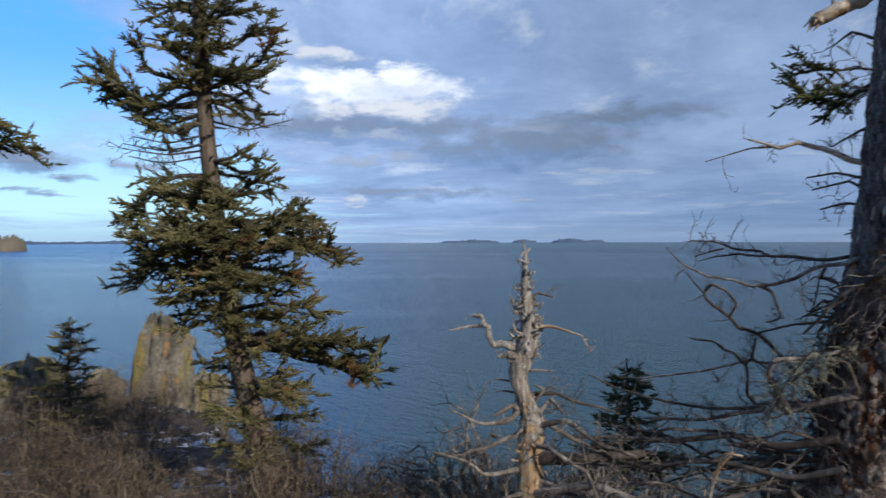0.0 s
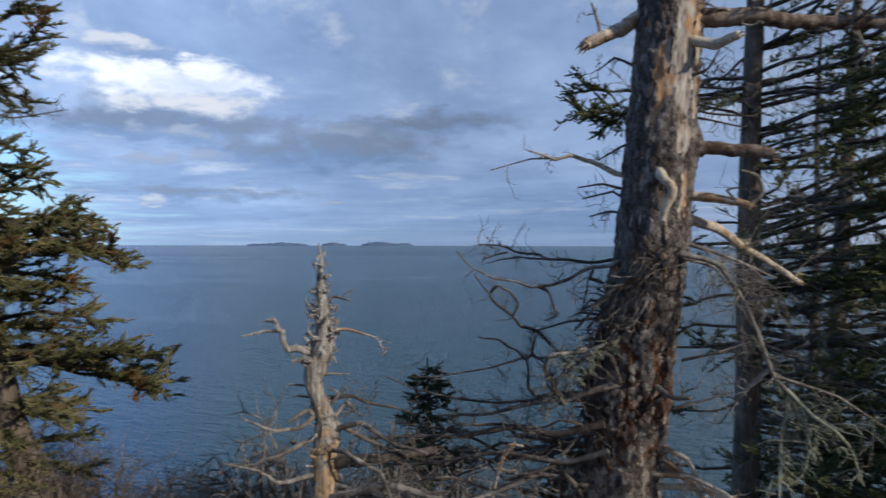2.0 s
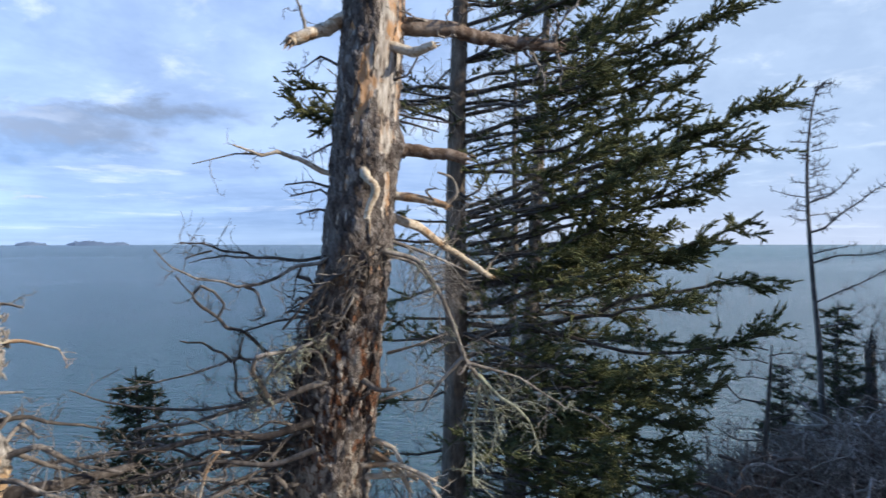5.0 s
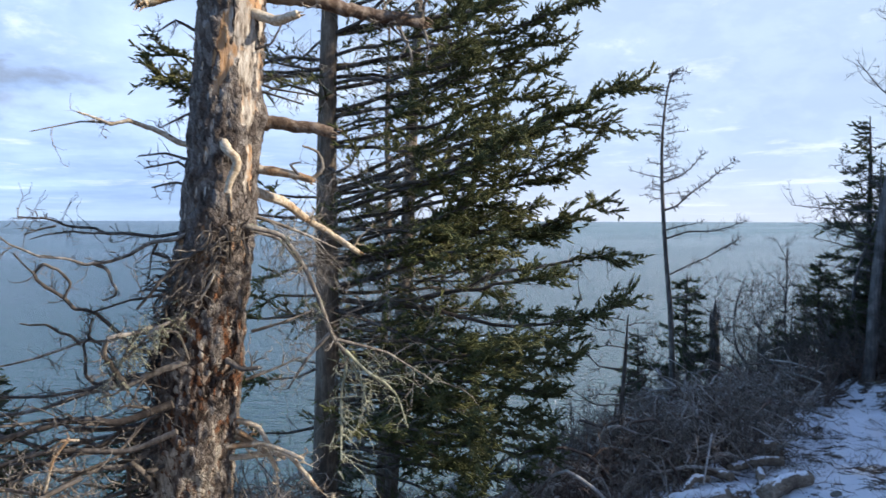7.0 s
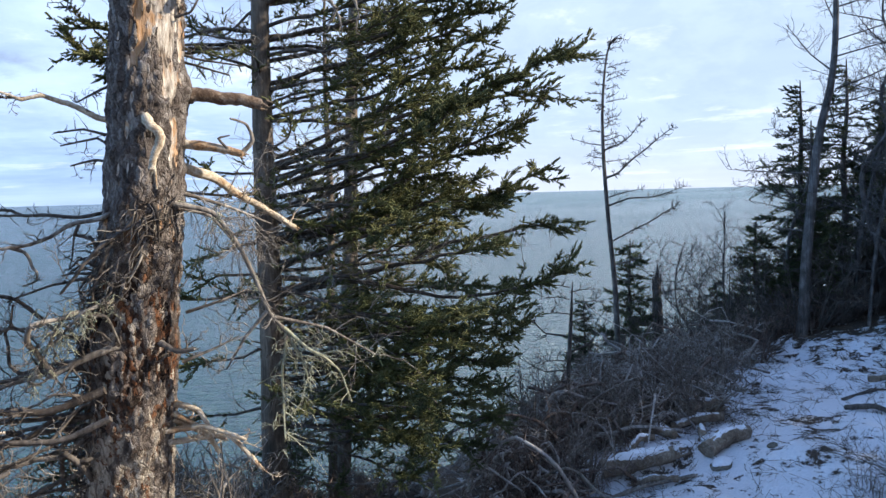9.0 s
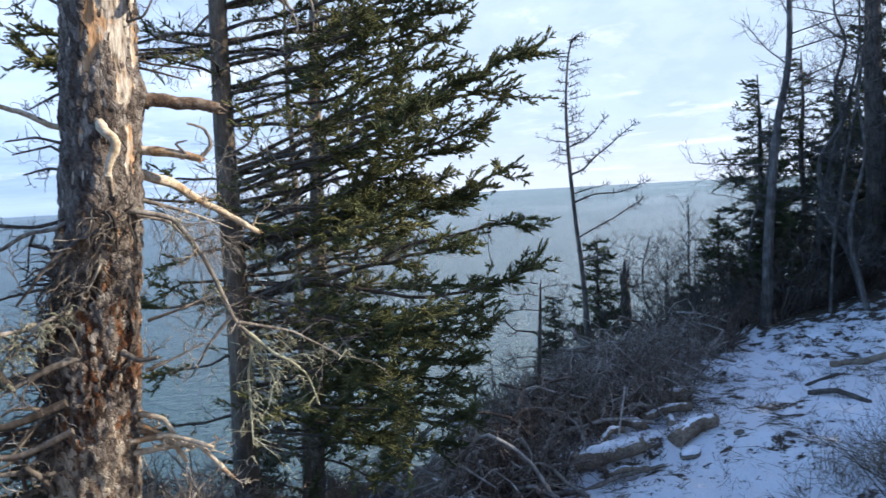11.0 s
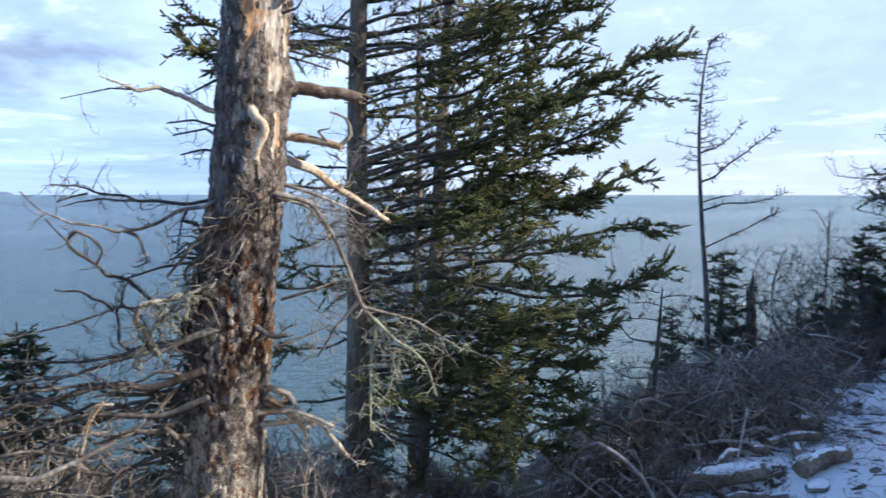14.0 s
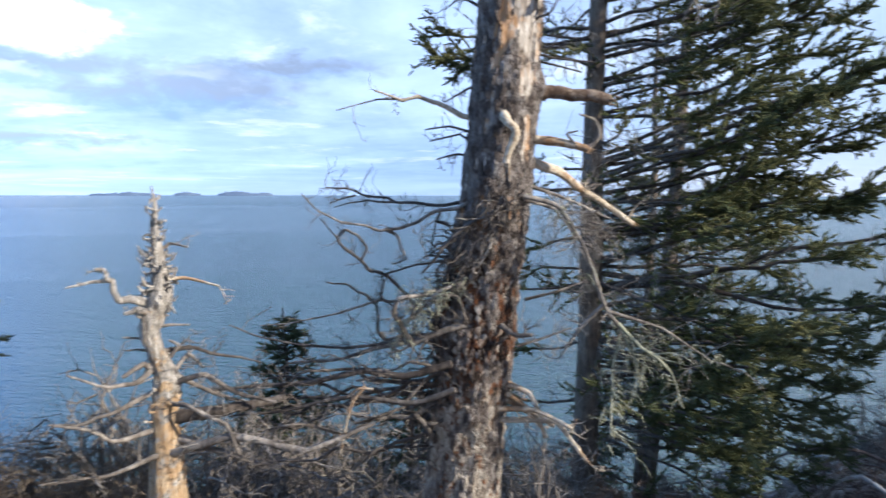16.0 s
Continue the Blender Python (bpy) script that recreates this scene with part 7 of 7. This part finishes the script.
def log(points, r, label, snow=True, mat=DEADWOOD, seed=1):
    global rng
    rng = np.random.default_rng(seed)
    pts = np.array([(x, y, ground_z(x, y) + r * 0.55 + up) for x, y, up in points])
    ob = thing("fallen_log", tuple(pts[0]), label, "log", "fallen wood")
    g = Geo()
    line = limb(g, pts, r, r * 0.85, 0, 0.012, 14, 0.10)
    twigs(g, line, 9, 0.3, 0.004, 0)
    part("stem", g, [mat], ob)
    if snow:
        g = Geo()
        k = len(line)
        seg = line[1:k - 1] + np.array((0, 0, r * 0.55))
        tube(g, seg, (0.35 + 0.65 * np.sin(np.linspace(0.3, 2.85, len(seg))) ** 0.5) * r * rng.uniform(0.45, 0.8, len(seg)), 10, 0, 0.12)
        part("snow_cap", g, [SNOW], ob, "settled white snow")


log([(6.15, 3.05, 0.05), (6.35, 2.8, 0.07), (6.56, 2.53, 0.05)], 0.085, "short snow-topped log with a sawn end", mat=ROTTEN, seed=1)
log([(8.55, 4.1, 0.22), (8.95, 4.45, 0.26), (9.3, 4.8, 0.22)], 0.095, "snow-topped dead log in the brush", mat=ROTTEN, seed=2)
log([(8.75, 3.75, 0.12), (8.45, 3.2, 0.14), (8.2, 2.68, 0.08)], 0.085, "brown rotten log dusted with snow", mat=ROTTEN, seed=3)
log([(6.67, 2.26, 0.03), (6.95, 2.18, 0.05), (7.22, 2.08, 0.02)], 0.075, "snow-topped rotten log end", mat=ROTTEN, seed=11)
for k, (x, y, a, ln, r) in enumerate(((7.35, 2.55, 0.4, 0.5, 0.045), (7.75, 2.75, 2.2, 0.55, 0.05), (7.15, 2.95, 1.2, 0.5, 0.04), (8.0, 3.2, 0.1, 0.7, 0.055), (8.4, 3.75, 2.6, 0.6, 0.05), (7.5, 3.45, 1.0, 0.6, 0.04), (6.75, 2.95, 2.9, 0.4, 0.035), (9.0, 3.3, 0.7, 0.6, 0.045), (6.2, 2.55, 1.9, 0.4, 0.03), (9.3, 4.2, 0.3, 0.7, 0.06))):
    c, d = math.cos(a) * ln / 2, math.sin(a) * ln / 2
    log([(x - c, y - d, 0.03), (x, y, 0.07), (x + c, y + d, 0.03)], r, "broken chunk of rotten wood capped with snow", mat=ROTTEN, seed=20 + k)
log([(10.5, 1.6, 0.0), (10.65, 1.2, 0.02), (10.8, 0.83, 0.0)], 0.05, "dark rotten log lying on snow", False, ROTTEN, 12)
log([(5.3, 3.2, 0.0), (5.7, 2.85, 0.05), (6.0, 2.7, 0.02), (6.35, 2.25, 0.0)], 0.02, "long grey fallen branch on snow", False, seed=4)
log([(5.0, 3.6, 0.1), (5.6, 3.4, 0.2), (5.9, 3.25, 0.35), (6.3, 3.25, 0.45)], 0.018, "grey fallen branch leaning on brush", False, seed=5)
log([(8.6, 1.5, 0.0), (8.5, 1.2, 0.03), (8.27, 0.88, -0.01)], 0.028, "dark curved branch lying on snow", False, DARKTWIG, 6)
log([(9.0, 1.6, 0.0), (9.5, 1.4, 0.02), (10.0, 1.3, -0.02)], 0.02, "dark branch lying on snow", False, DARKTWIG, 7)
log([(0.9, 4.0, 0.1), (1.3, 4.2, 0.2), (1.9, 4.3, 0.15), (2.6, 4.2, 0.1)], 0.045, "grey fallen limb under a dead spruce", False, DEADWOOD, 8)
log([(0.6, 4.5, 0.1), (1.4, 4.6, 0.15), (2.3, 4.5, 0.2)], 0.035, "grey fallen limb under a dead spruce", False, DEADWOOD, 9)
log([(2.2, 3.4, 0.05), (2.6, 3.5, 0.15), (3.1, 3.45, 0.2)], 0.04, "pale split limb at a dead spruce's foot", False, PALEWOOD, 10)


def stone(x, y, size, label, snow=False, seed=1):
    g = Geo()
    bm = bmesh.new()
    bmesh.ops.create_icosphere(bm, subdivisions=3, radius=1.0)
    r = Vector((seed * 2.3, seed, 0.7))
    z = ground_z(x, y) + size[2] * 0.15
    for v in bm.verts:
        k = 1 + 0.28 * noise.noise(v.co * 1.3 + r) + 0.12 * noise.cell(v.co * 2.2 + r)
        v.co = Vector((v.co.x * size[0] * k, v.co.y * size[1] * k, v.co.z * size[2] * k))
    g.add([(v.co.x + x, v.co.y + y, v.co.z + z) for v in bm.verts], [[v.index for v in f.verts] for f in bm.faces])
    if not snow:
        whole("stone", g, [STONE], (x, y, z), label, "stone", "stones on the slope", smooth=False)
    else:
        ob = thing("stone", (x, y, z), label, "stone", "stones on the slope")
        part("rock", g, [STONE], ob, smooth=False)
        c = Geo()
        c.add([(v.co.x * 0.86 + x, v.co.y * 0.86 + y, max(v.co.z, 0.1 * size[2]) * 1.0 + z + 0.018) for v in bm.verts], [[v.index for v in f.verts] for f in bm.faces])
        part("snow_cap", c, [SNOW], ob, "settled white snow")
    bm.free()


for k, (x, y, s, snow) in enumerate(((6.6, 2.1, 0.10, True), (7.1, 2.4, 0.10, True), (7.4, 3.05, 0.12, True), (6.9, 1.75, 0.05, False))):
    stone(x, y, (s * 1.5, s * 0.9, s * 0.34), "brown stone capped with snow" if snow else "flat brown stone bedded in snow", snow, k + 1)


# ---------------------------------------------------------------- litter: twig ends, dead grass and needles through the snow


def make_litter():
    r = np.random.default_rng(77)
    g = Geo()
    P0, P1, R = [], [], []
    for _ in range(620):
        x, y = r.uniform(4.4, 13.0), r.uniform(-0.6, 4.2)
        if r.random() < 0.3:
            x, y = r.uniform(-6.0, 4.0), r.uniform(3.0, 6.5)
        z = ground_z(x, y)
        tuft = r.random() < 0.5
        a0 = r.uniform(0, 6.28)
        for _ in range(int(r.integers(5, 13))):
            a = r.uniform(0, 6.28) if tuft else a0 + r.normal(0, 0.7)
            ln = r.uniform(0.05, 0.16) if tuft else r.uniform(0.08, 0.3)
            up = r.uniform(0.4, 1.4) if tuft else r.uniform(-0.02, 0.12)
            o = np.array((x + r.normal(0, 0.05), y + r.normal(0, 0.05), z - 0.005 + (0 if tuft else 0.015)))
            d = unit(np.array((math.cos(a), math.sin(a), up)))
            m = o + d * ln * 0.5
            e = m + unit(d + r.normal(0, 0.35, 3)) * ln * 0.5
            P0 += [o, m]
            P1 += [m, e]
            w = r.uniform(0.0015, 0.004)
            R += [w, w * 0.7]
    sticks(g, P0, P1, R, np.array(R) * 0.6, 0, 3)
    whole("ground_litter", g, [TANTWIG], (0, 0, 0), "scattered dry grass tufts and fallen twigs", "litter", kind="stuff")


make_litter()
